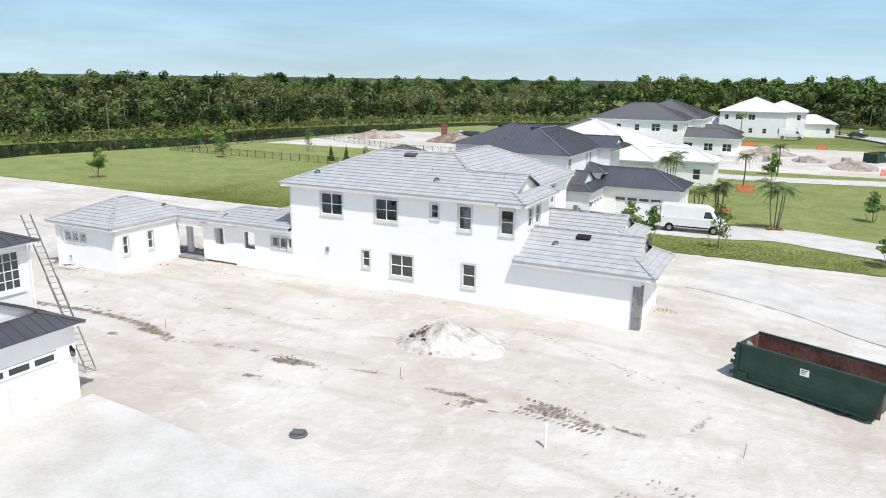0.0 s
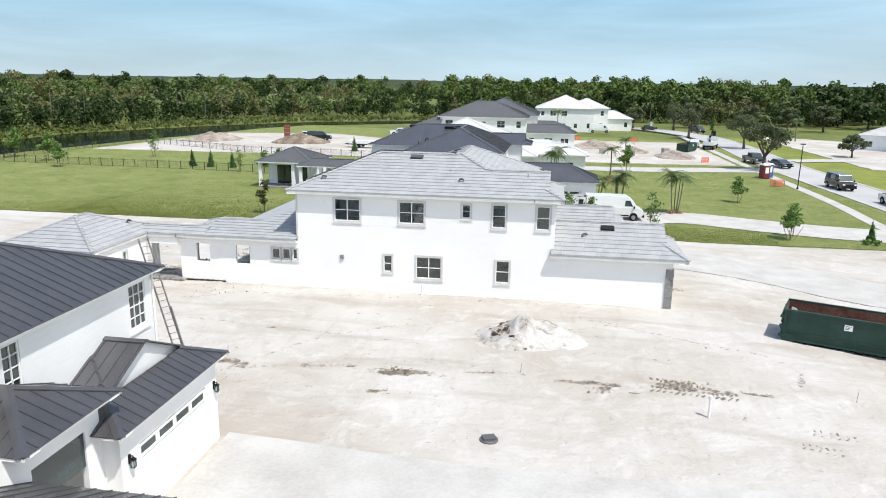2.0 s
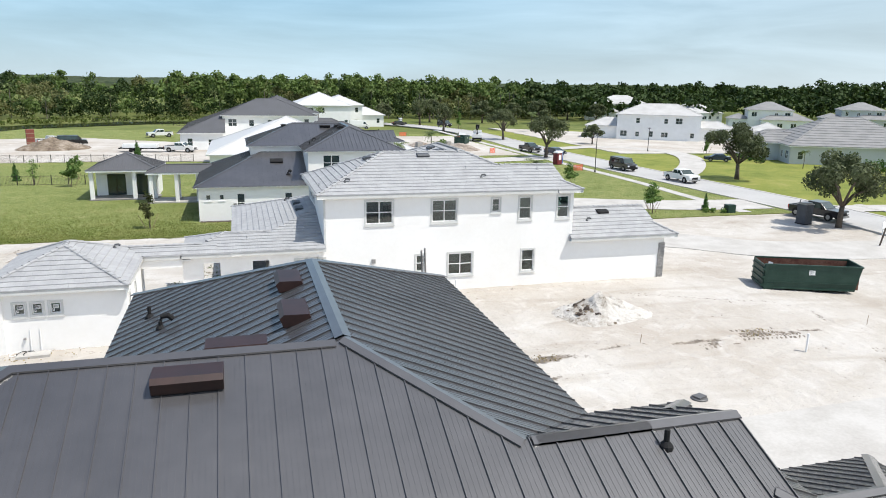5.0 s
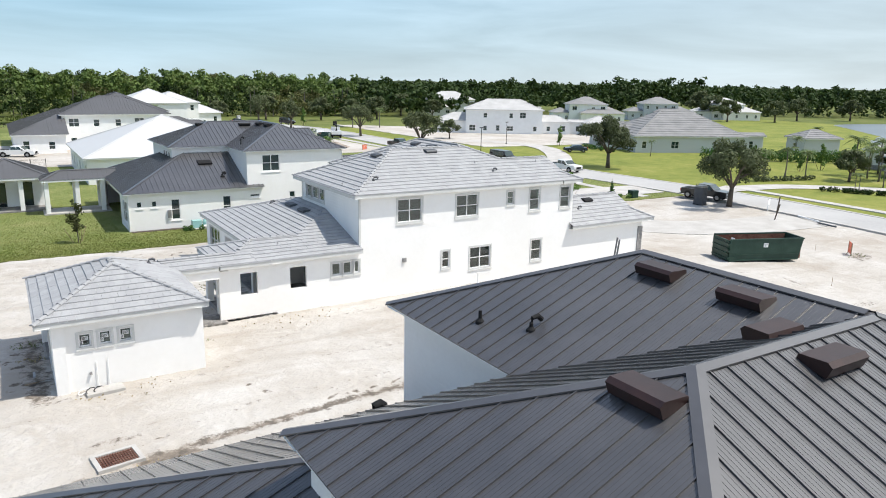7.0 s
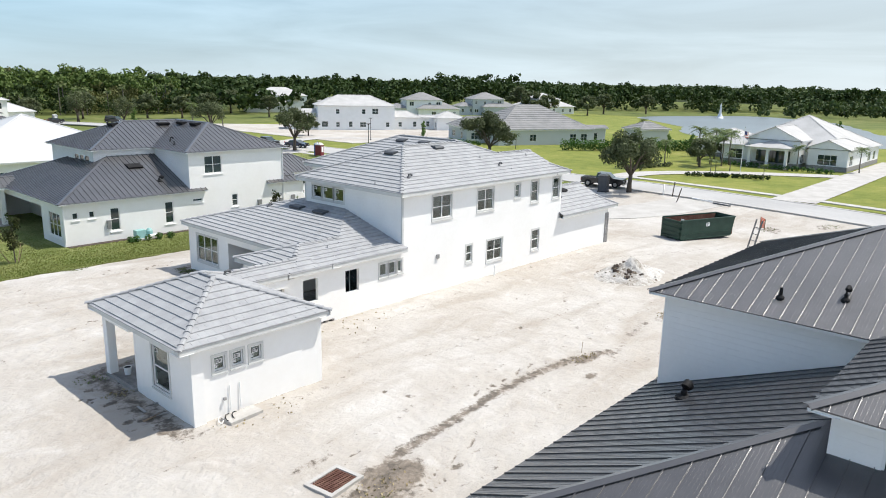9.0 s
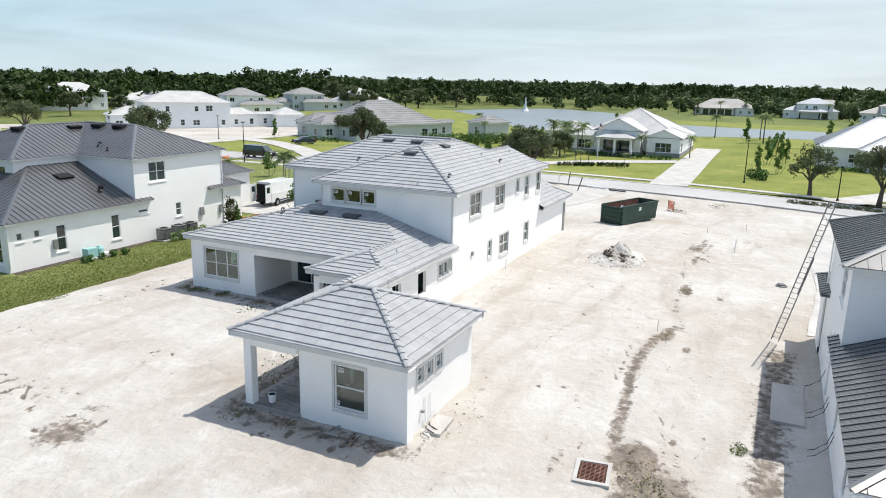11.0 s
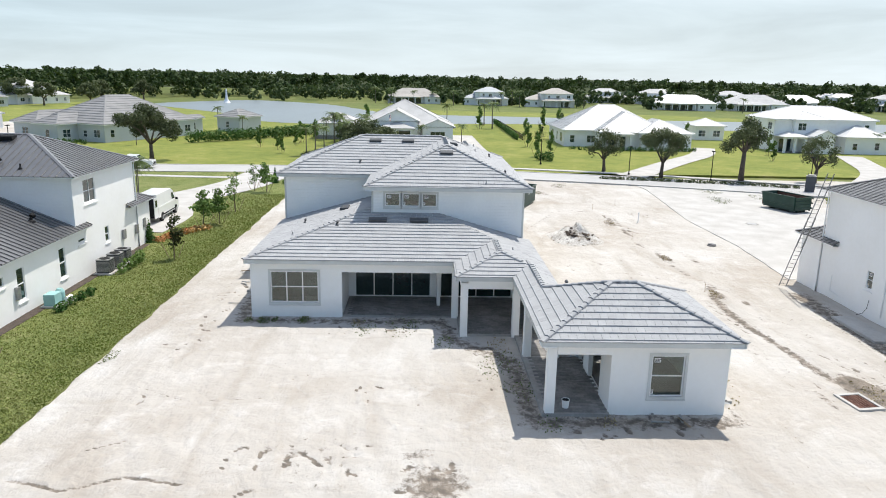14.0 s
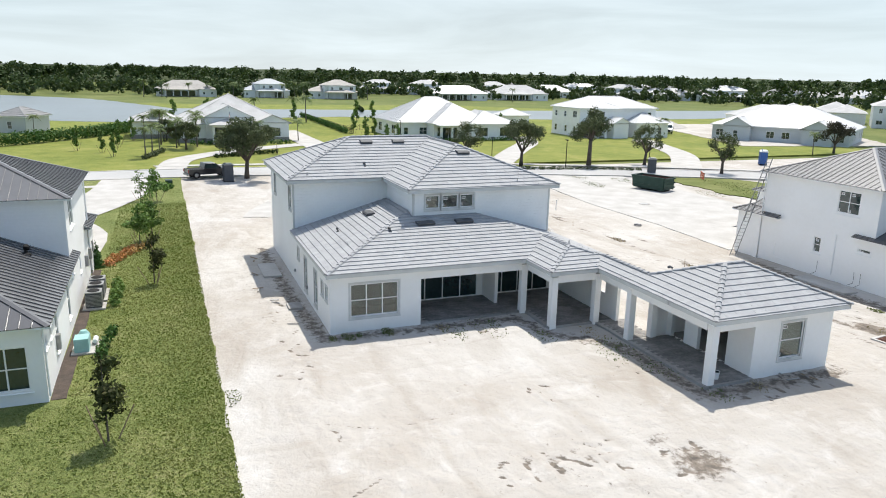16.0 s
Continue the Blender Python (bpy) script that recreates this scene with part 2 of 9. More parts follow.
def water(name, base, rough, ripple, strength):
    m = material(name, base, rough, vary=tuple(c * 1.4 for c in base), scale=0.02, amount=0.3, bump=0, spec=0.6)
    n, l = m.node_tree.nodes, m.node_tree.links
    w, tc, bp = n.new("ShaderNodeTexNoise"), n.new("ShaderNodeTexCoord"), n.new("ShaderNodeBump")
    w.inputs["Scale"].default_value, w.inputs["Detail"].default_value = ripple, 4
    bp.inputs["Strength"].default_value, bp.inputs["Distance"].default_value = strength, 0.1
    l.new(tc.outputs["Object"], w.inputs["Vector"])
    l.new(w.outputs["Fac"], bp.inputs["Height"])
    l.new(bp.outputs["Normal"], n["Principled BSDF"].inputs["Normal"])
    return m


CANAL = water("dark_canal_water", (0.006, 0.008, 0.006), 0.10, 0.5, 0.06)
LAKE = water("lake_water", (0.10, 0.125, 0.14), 0.3, 0.8, 0.5)


def ground_material(name, stops, scale, streak, bump, rough=0.95, grain=0.5):
    """Ground in several earth colours, mixed by noise at a large, a middle and a fine scale and streaked along one way."""
    m = bpy.data.materials.new(name)
    m.use_nodes = True
    n, l = m.node_tree.nodes, m.node_tree.links
    p = n["Principled BSDF"]
    p.inputs["Roughness"].default_value = rough
    p.inputs["Specular IOR Level"].default_value = 0.15
    tc, mp = n.new("ShaderNodeTexCoord"), n.new("ShaderNodeMapping")
    mp.inputs["Scale"].default_value = streak
    mp.inputs["Rotation"].default_value = (0, 0, 0.12)
    l.new(tc.outputs["Object"], mp.inputs["Vector"])
    parts = []
    for s, d, v in ((scale, 7, "plain"), (scale * 4.5, 6, "streak"), (scale * 40, 5, "plain")):
        x = n.new("ShaderNodeTexNoise")
        x.inputs["Scale"].default_value, x.inputs["Detail"].default_value = s, d
        x.inputs["Roughness"].default_value = 0.6
        x.inputs["Distortion"].default_value = 0.6 if v == "streak" else 0.0
        l.new(mp.outputs["Vector"] if v == "streak" else tc.outputs["Object"], x.inputs["Vector"])
        parts.append(x.outputs["Fac"])
    s1, s2 = n.new("ShaderNodeMath"), n.new("ShaderNodeMath")
    s1.operation = s2.operation = "MULTIPLY_ADD"
    s1.inputs[1].default_value, s2.inputs[1].default_value = 0.9, grain
    l.new(parts[1], s1.inputs[0])
    l.new(parts[0], s1.inputs[2])
    l.new(parts[2], s2.inputs[0])
    l.new(s1.outputs["Value"], s2.inputs[2])
    div = n.new("ShaderNodeMath")
    div.operation = "MULTIPLY"
    div.inputs[1].default_value = 1 / (1.9 + grain)
    l.new(s2.outputs["Value"], div.inputs[0])
    r = n.new("ShaderNodeValToRGB")
    while len(r.color_ramp.elements) < len(stops):
        r.color_ramp.elements.new(0.5)
    for e, (pos, col) in zip(r.color_ramp.elements, stops):
        e.position, e.color = pos, (*col, 1)
    l.new(div.outputs["Value"], r.inputs["Fac"])
    l.new(r.outputs["Color"], p.inputs["Base Color"])
    bp = n.new("ShaderNodeBump")
    bp.inputs["Strength"].default_value, bp.inputs["Distance"].default_value = bump, 0.15
    l.new(s2.outputs["Value"], bp.inputs["Height"])
    l.new(bp.outputs["Normal"], p.inputs["Normal"])
    MATS[name] = m
    return m




def sand_material(name):
    """Graded building sand: pale and beige patches, long drag streaks, fine grit, and damp brown soil where the mesh carries it."""
    m = bpy.data.materials.new(name)
    m.use_nodes = True
    n, l = m.node_tree.nodes, m.node_tree.links
    p = n["Principled BSDF"]
    p.inputs["Roughness"].default_value, p.inputs["Specular IOR Level"].default_value = 0.95, 0.12
    tc = n.new("ShaderNodeTexCoord")

    def noise_at(scale, detail, stretch=None, turn=0.0, distort=0.0, rough=0.6):
        x = n.new("ShaderNodeTexNoise")
        x.inputs["Scale"].default_value, x.inputs["Detail"].default_value = scale, detail
        x.inputs["Roughness"].default_value, x.inputs["Distortion"].default_value = rough, distort
        src = tc.outputs["Object"]
        if stretch:
            mp = n.new("ShaderNodeMapping")
            mp.inputs["Scale"].default_value, mp.inputs["Rotation"].default_value = stretch, (0, 0, turn)
            l.new(src, mp.inputs["Vector"])
            src = mp.outputs["Vector"]
        l.new(src, x.inputs["Vector"])
        return x.outputs["Fac"]

    def ranged(v, a, b, hi=1.0):
        r = n.new("ShaderNodeMapRange")
        r.inputs["From Min"].default_value, r.inputs["From Max"].default_value, r.inputs["To Max"].default_value = a, b, hi
        l.new(v, r.inputs["Value"])
        return r.outputs["Result"]

    def mixed(a, b, f):
        x = n.new("ShaderNodeMix")
        x.data_type = "RGBA"
        for k, c in (("A", a), ("B", b)):
            if isinstance(c, tuple):
                x.inputs[k].default_value = (*c, 1)
            else:
                l.new(c, x.inputs[k])
        l.new(f, x.inputs["Factor"])
        return x.outputs["Result"]

    def math_of(op, a, b):
        x = n.new("ShaderNodeMath")
        x.operation = op
        for k, c in ((0, a), (1, b)):
            if isinstance(c, float):
                x.inputs[k].default_value = c
            else:
                l.new(c, x.inputs[k])
        return x.outputs["Value"]

    big, mid = noise_at(0.09, 6), noise_at(0.5, 8, distort=0.8, rough=0.68)
    drag = noise_at(0.42, 5, (0.35, 1.2, 1), 0.16, 0.7, 0.5)
    drag2 = noise_at(0.9, 5, (1.2, 0.35, 1), -0.45, 0.8, 0.5)
    grit, clump = noise_at(7.0, 6, rough=0.75), noise_at(2.6, 6, distort=0.3)
    ripple = noise_at(1.1, 7, (0.75, 1.5, 1), 0.35, 1.2, 0.62)
    crumb = noise_at(3.2, 4, (0.8, 1.4, 1), 0.2, 0.2, 0.8)
    col = mixed((0.510, 0.488, 0.456), (0.405, 0.367, 0.322), ranged(big, 0.38, 0.62))
    col = mixed(col, (0.575, 0.557, 0.530), ranged(mid, 0.52, 0.74, 0.8))
    col = mixed(col, (0.335, 0.293, 0.245), ranged(drag, 0.50, 0.78, 0.75))
    col = mixed(col, (0.34, 0.30, 0.255), ranged(drag2, 0.54, 0.80, 0.45))
    col = mixed(col, (0.22, 0.187, 0.15), ranged(clump, 0.64, 0.80, 0.55))
    col = mixed(col, (0.20, 0.175, 0.15), ranged(grit, 0.60, 0.80, 0.55))
    col = mixed(col, (0.13, 0.11, 0.09), ranged(crumb, 0.67, 0.73, 0.85))
    soil = n.new("ShaderNodeAttribute")
    soil.attribute_name = "soil"
    ragged = math_of("ADD", math_of("MULTIPLY", clump, 0.9), math_of("MULTIPLY", grit, 0.7))
    lump = math_of("ADD", soil.outputs["Fac"], math_of("SUBTRACT", ragged, 0.8))
    f = math_of("MULTIPLY", ranged(lump, 0.36, 0.58, 0.9), ranged(soil.outputs["Fac"], 0.02, 0.16))
    col = mixed(col, mixed((0.225, 0.187, 0.150), (0.105, 0.088, 0.072), ranged(clump, 0.42, 0.62)), f)
    l.new(col, p.inputs["Base Color"])
    h = math_of("ADD", math_of("MULTIPLY", ripple, 0.55), math_of("ADD", math_of("MULTIPLY", clump, 0.85), math_of("MULTIPLY", grit, 0.22)))
    h = math_of("ADD", h, math_of("MULTIPLY", f, -0.12))
    bp = n.new("ShaderNodeBump")
    bp.inputs["Strength"].default_value, bp.inputs["Distance"].default_value = 0.7, 0.15
    l.new(h, bp.inputs["Height"])
    l.new(bp.outputs["Normal"], p.inputs["Normal"])
    MATS[name] = m
    return m


SAND = sand_material("bare_graded_sand")
LAWN = ground_material("mown_lawn", [(0.40, (0.098, 0.125, 0.032)), (0.46, (0.152, 0.185, 0.054)), (0.53, (0.202, 0.225, 0.074)), (0.60, (0.285, 0.275, 0.125))], 0.26, (1.3, 0.8, 1), 0.9, grain=1.5)
LAWN_FAR = ground_material("sunlit_far_lawn", [(0.40, (0.11, 0.135, 0.022)), (0.48, (0.16, 0.178, 0.034)), (0.55, (0.205, 0.21, 0.045)), (0.62, (0.26, 0.24, 0.08))], 0.09, (1, 1, 1), 0.4)
FIELD = ground_material("rough_grass_field", [(0.40, (0.065, 0.088, 0.02)), (0.5, (0.105, 0.122, 0.03)), (0.60, (0.17, 0.168, 0.06))], 0.05, (1, 1, 1), 0.2)
DIRT = ground_material("brown_dirt", [(0.40, (0.10, 0.075, 0.055)), (0.5, (0.20, 0.16, 0.12)), (0.6, (0.34, 0.29, 0.24))], 0.4, (1, 1, 1), 0.6)
for m in (LAWN, LAWN_FAR, FIELD):
    p = m.node_tree.nodes["Principled BSDF"]
    p.inputs["Sheen Weight"].default_value, p.inputs["Sheen Roughness"].default_value = 0.15, 0.5
    p.inputs["Sheen Tint"].default_value = (0.75, 0.9, 0.35, 1)
PAVER = material("dusty_dark_paver", (0.14, 0.133, 0.13), 0.9, vary=(0.25, 0.24, 0.225), scale=0.9, amount=0.35, fine=8, bump=0.2, bump_scale=30, island=0.2)
HEAP = ground_material("loose_sand_and_soil", [(0.38, (0.16, 0.13, 0.10)), (0.435, (0.38, 0.35, 0.31)), (0.50, (0.50, 0.475, 0.44)), (0.58, (0.58, 0.56, 0.53))], 0.5, (1, 1, 1), 0.8)
# dark colour for damp soil and for shade painted as soil
SOIL_SHADE = material("dark_soil_shade", (0.045, 0.034, 0.027), 0.95, vary=(0.09, 0.065, 0.05), scale=3, amount=0.5, bump=0.8, bump_scale=20)
ALUMINIUM = material("dull_aluminium", (0.22, 0.215, 0.205), 0.55, 0.4, vary=(0.34, 0.33, 0.32), scale=4, bump=0.02)
GRASS = leaf_material("turf_blades", (0.115, 0.145, 0.036), (0.20, 0.205, 0.075))

# ---------------------------------------------------------------- mesh helpers


class Geo:
    """Collects vertices and faces of one mesh."""

    def __init__(self):
        self.v, self.f = [], []

    def poly(self, pts):
        i = len(self.v)
        self.v += [tuple(p) for p in pts]
        self.f.append(tuple(range(i, i + len(pts))))
        return self

    def box(self, x0, x1, y0, y1, z0, z1, m=None):
        return self.prism([(x0, y0), (x1, y0), (x1, y1), (x0, y1)], z0, z1, m)

    def prism(self, pts, z0, z1, m=None):
        i, n = len(self.v), len(pts)
        vs = [Vector((x, y, z0)) for x, y in pts] + [Vector((x, y, z1)) for x, y in pts]
        self.v += [tuple(m @ p) if m else tuple(p) for p in vs]
        self.f.append(tuple(range(i + n - 1, i - 1, -1)))
        self.f.append(tuple(range(i + n, i + 2 * n)))
        for k in range(n):
            j = (k + 1) % n
            self.f.append((i + k, i + j, i + n + j, i + n + k))
        return self

    def slab(self, pts, lift):
        """A polygon and its copy lifted straight up, closed round the edge."""
        i, n = len(self.v), len(pts)
        self.v += [tuple(p) for p in pts] + [(p[0], p[1], p[2] + lift) for p in pts]
        self.f.append(tuple(range(i + n, i + 2 * n)))
        for k in range(n):
            j = (k + 1) % n
            self.f.append((i + k, i + j, i + n + j, i + n + k))
        return self

    def tube(self, pts, radii, sides=7, cap=True):
        base = len(self.v)
        pts = [Vector(p) for p in pts]
        for k, p in enumerate(pts):
            d = (pts[min(k + 1, len(pts) - 1)] - pts[max(k - 1, 0)]).normalized()
            a = d.orthogonal().normalized() if abs(d.z) < 0.9 else Vector((1, 0, 0)).cross(d).normalized()
            b = d.cross(a)
            for s in range(sides):
                w = 2 * math.pi * s / sides
                self.v.append(tuple(p + radii[k] * (math.cos(w) * a + math.sin(w) * b)))
        for k in range(len(pts) - 1):
            for s in range(sides):
                t = (s + 1) % sides
                q = base + k * sides
                self.f.append((q + s, q + t, q + sides + t, q + sides + s))
        if cap:
            self.f.append(tuple(range(base + sides - 1, base - 1, -1)))
            q = base + (len(pts) - 1) * sides
            self.f.append(tuple(range(q, q + sides)))
        return self

    def ring(self, u0, u1, v0, v1, t, d0, d1, at):
        """A closed rectangular frame of width t; at: from (along, depth, up) to a place."""
        i = len(self.v)
        for d in (d0, d1):
            for e in (0, t):
                self.v += [tuple(at(u, d, v)) for u, v in ((u0 + e, v0 + e), (u1 - e, v0 + e), (u1 - e, v1 - e), (u0 + e, v1 - e))]
        for k in range(4):
            j = (k + 1) % 4
            self.f += [(i + k, i + j, i + 4 + j, i + 4 + k), (i + 8 + j, i + 8 + k, i + 12 + k, i + 12 + j), (i + j, i + k, i + 8 + k, i + 8 + j), (i + 4 + k, i + 4 + j, i + 12 + j, i + 12 + k)]
        return self

    def lathe(self, profile, sides=16, m=None):
        base = len(self.v)
        for r, z in profile:
            for s in range(sides):
                w = 2 * math.pi * s / sides
                p = Vector((r * math.cos(w), r * math.sin(w), z))
                self.v.append(tuple(m @ p) if m else tuple(p))
        for k in range(len(profile) - 1):
            for s in range(sides):
                t = (s + 1) % sides
                q = base + k * sides
                self.f.append((q + s, q + t, q + sides + t, q + sides + s))
        self.f.append(tuple(range(base + sides - 1, base - 1, -1)))
        q = base + (len(profile) - 1) * sides
        self.f.append(tuple(range(q, q + sides)))
        return self

    def mesh(self, name, mat, smooth=False):
        me = bpy.data.meshes.new(name)
        me.from_pydata(self.v, [], self.f)
        me.materials.append(mat)
        if smooth:
            me.shade_smooth()
        me.update()
        return me


def thing(name, label, category, group="", kind="", at=None):
    """An empty at a thing's base, to carry its parts."""
    ob = new(name)
    ob.empty_display_size = 0.2
    if at is not None:
        ob.matrix_world = at
    return tagged(ob, label, category, group, kind)


def part(name, geo, mat, parent, label="", smooth=False):
    ob = new(name, geo.mesh(name, mat, smooth) if isinstance(geo, Geo) else geo)
    ob.parent = parent
    return tagged(ob, label)


def single(name, geo, mat, label, category, group="", kind="", smooth=False):
    return tagged(new(name, geo.mesh(name, mat, smooth)), label, category, group, kind)


def bulk(name, verts, quads, mat):
    """A mesh out of numpy arrays, for leaves by the thousand."""
    me = bpy.data.meshes.new(name)
    me.vertices.add(len(verts))
    me.vertices.foreach_set("co", np.ascontiguousarray(verts, dtype=np.float32).ravel())
    k = quads.shape[1]
    me.loops.add(quads.size)
    me.loops.foreach_set("vertex_index", np.ascontiguousarray(quads, dtype=np.int32).ravel())
    me.polygons.add(len(quads))
    me.polygons.foreach_set("loop_start", np.arange(0, quads.size, k, dtype=np.int32))
    me.materials.append(mat)
    me.update(calc_edges=True)
    return me


# ---------------------------------------------------------------- plan polygons


def clip(poly, a, b, c):
    """The part of a convex plan polygon where a x + b y + c >= 0."""
    out = []
    for k, p in enumerate(poly):
        q = poly[(k + 1) % len(poly)]
        dp, dq = a * p[0] + b * p[1] + c, a * q[0] + b * q[1] + c
        if dp >= 0:
            out.append(p)
        if (dp > 0 > dq) or (dp < 0 < dq):
            t = dp / (dp - dq)
            out.append((p[0] + t * (q[0] - p[0]), p[1] + t * (q[1] - p[1])))
    return out


def area(poly):
    return 0.5 * abs(sum(p[0] * q[1] - q[0] * p[1] for p, q in zip(poly, poly[1:] + poly[:1]))) if len(poly) > 2 else 0.0


def hip(x0, x1, y0, y1, z, s=0.415, gables=""):
    """A hipped roof over a rectangle of eaves at height z and pitch s; gables: the sides with no hip."""
    planes = []
    for side, a, b, c in (("W", 1, 0, -x0), ("E", -1, 0, x1), ("S", 0, 1, -y0), ("N", 0, -1, y1)):
        if side not in gables:
            planes.append((side, a * s, b * s, c * s + z))
    return dict(rect=(x0, x1, y0, y1), planes=planes, z=z, s=s, gables=gables)


def height(roof, x, y):
    x0, x1, y0, y1 = roof["rect"]
    if not (x0 - 1e-6 <= x <= x1 + 1e-6 and y0 - 1e-6 <= y <= y1 + 1e-6):
        return -1e9
    return min(a * x + b * y + c for _, a, b, c in roof["planes"])


def roof_faces(roofs):
    """The visible upper faces of several hipped roofs that run into one another: (plan polygon, side, plane)."""
    out = []
    for i, r in enumerate(roofs):
        x0, x1, y0, y1 = r["rect"]
        for side, a, b, c in r["planes"]:
            p = [(x0, y0), (x1, y0), (x1, y1), (x0, y1)]
            for o, a2, b2, c2 in r["planes"]:
                if o != side:
                    p = clip(p, a2 - a, b2 - b, c2 - c)
            pieces = [p] if area(p) > 0.01 else []
            for j, q in enumerate(roofs):
                if j == i:
                    continue
                u0, u1, v0, v1 = q["rect"]
                e = 1e-4 if j < i else -1e-4
                cuts = [(1, 0, -u0), (-1, 0, u1), (0, 1, -v0), (0, -1, v1)]
                cuts += [(a2 - a, b2 - b, c2 - c + e) for _, a2, b2, c2 in q["planes"]]
                nxt = []
                for pc in pieces:
                    rest = pc
                    for cut in cuts:
                        away = clip(rest, -cut[0], -cut[1], -cut[2])
                        if area(away) > 0.004:
                            nxt.append(away)
                        rest = clip(rest, *cut)
                        if area(rest) < 0.004:
                            rest = []
                            break
                pieces = nxt
            out += [(pc, side, (a, b, c)) for pc in pieces]
    return out


def roof_lines(roofs):
    """Ridges and hips that stay visible, as pairs of points."""
    lines = []
    for i, r in enumerate(roofs):
        x0, x1, y0, y1 = r["rect"]
        w, d, g, s, z = x1 - x0, y1 - y0, r["gables"], r["s"], r["z"]
        if "W" in g and "E" in g or (w >= d and not ("S" in g or "N" in g)):
            h, ym = d / 2, (y0 + y1) / 2
            a = (x0 if "W" in g else x0 + h, ym, z + s * h)
            b = (x1 if "E" in g else x1 - h, ym, z + s * h)
        else:
            h, xm = w / 2, (x0 + x1) / 2
            a = (xm, y0 if "S" in g else y0 + h, z + s * h)
            b = (xm, y1 if "N" in g else y1 - h, z + s * h)
        segs = [(a, b)]
        for cx, cy, n1, n2 in ((x0, y0, "W", "S"), (x1, y0, "E", "S"), (x0, y1, "W", "N"), (x1, y1, "E", "N")):
            if n1 not in g and n2 not in g:
                near = min((a, b), key=lambda p: (p[0] - cx) ** 2 + (p[1] - cy) ** 2)
                segs.append(((cx, cy, z), near))
        for p, q in segs:
            p, q = Vector(p), Vector(q)
            if (q - p).length < 0.3:
                continue
            u = Vector((p.y - q.y, q.x - p.x, 0)).normalized()
            n = max(2, int((q - p).length / 0.12))
            start = None
            for k in range(n + 1):
                v = p.lerp(q, k / n)
                ok = all(max(height(o, v.x + c * u.x, v.y + c * u.y) for o in roofs) < v.z + 0.01 - 0.2 * abs(c) for c in (-0.35, 0.0, 0.35))
                if ok and start is None:
                    start = v
                if start is not None and (not ok or k == n):
                    if (v - start).length > 0.3:
                        lines.append((start, v))
                    start = None
    return lines


def strips(poly, side, pitch, along):
    """Cuts a roof polygon in strips. along: strips that run down the slope, else courses that run level."""
    across_x = (side in "NS") == along
    k = 0 if across_x else 1
    lo, hi = min(p[k] for p in poly), max(p[k] for p in poly)
    out = []
    for i in range(math.floor(lo / pitch), math.ceil(hi / pitch)):
        a, b = ((1, 0) if k == 0 else (0, 1))
        q = clip(clip(poly, a, b, -i * pitch), -a, -b, (i + 1) * pitch)
        if area(q) > 0.003:
            out.append((i, q))
    return out


def lifted(poly, plane, up=0.0):
    a, b, c = plane
    return [(x, y, a * x + b * y + c + up) for x, y in poly]


def fascia(roofs, parent, mat, soffit_mat, depth=0.22, label="", far=False):
    """The boards under the eaves and the soffits, for the stretches of eave that no higher roof covers."""
    boards, under = Geo(), Geo()
    for i, r in enumerate(roofs):
        x0, x1, y0, y1 = r["rect"]
        z = r["z"]
        for side, p, q in (("W", (x0, y0), (x0, y1)), ("E", (x1, y0), (x1, y1)), ("S", (x0, y0), (x1, y0)), ("N", (x0, y1), (x1, y1))):
            if side in r["gables"]:
                continue
            L = math.hypot(q[0] - p[0], q[1] - p[1])
            n, start = max(2, int(L / 0.1)), None
            for k in range(n + 1):
                t = k / n
                x, y = p[0] + t * (q[0] - p[0]), p[1] + t * (q[1] - p[1])
                ok = all(j == i or height(o, x, y) < z - 0.02 or (j > i and height(o, x, y) < z + 0.02) for j, o in enumerate(roofs))
                if ok and start is None:
                    start = (x, y)
                if start is not None and (not ok or k == n):
                    xa, xb, ya, yb = min(start[0], x), max(start[0], x), min(start[1], y), max(start[1], y)
                    if xb - xa + yb - ya > 0.2:
                        g, sf = (boards, under) if far else (Geo(), Geo())
                        if side in "WE":
                            s = 1 if side == "W" else -1
                            a, b = sorted((xa + 0.03 * s, xa + 0.07 * s))
                            g.box(a, b, ya, yb, z - depth, z - 0.012)
                            a, b = sorted((xa + 0.07 * s, xa + 0.62 * s))
                            sf.box(a, b, ya, yb, z - depth, z - depth + 0.02)
                        else:
                            s = 1 if side == "S" else -1
                            a, b = sorted((ya + 0.03 * s, ya + 0.07 * s))
                            g.box(xa, xb, a, b, z - depth, z - 0.012)
                            a, b = sorted((ya + 0.07 * s, ya + 0.62 * s))
                            sf.box(xa, xb, a, b, z - depth, z - depth + 0.02)
                        if not far:
                            part("fascia", g, mat, parent, label)
                            part("soffit", sf, soffit_mat, parent)
                    start = None
    if far:
        tagged(part("fascia", boards, mat, parent), kind="stuff")
        tagged(part("soffit", under, soffit_mat, parent), kind="stuff")


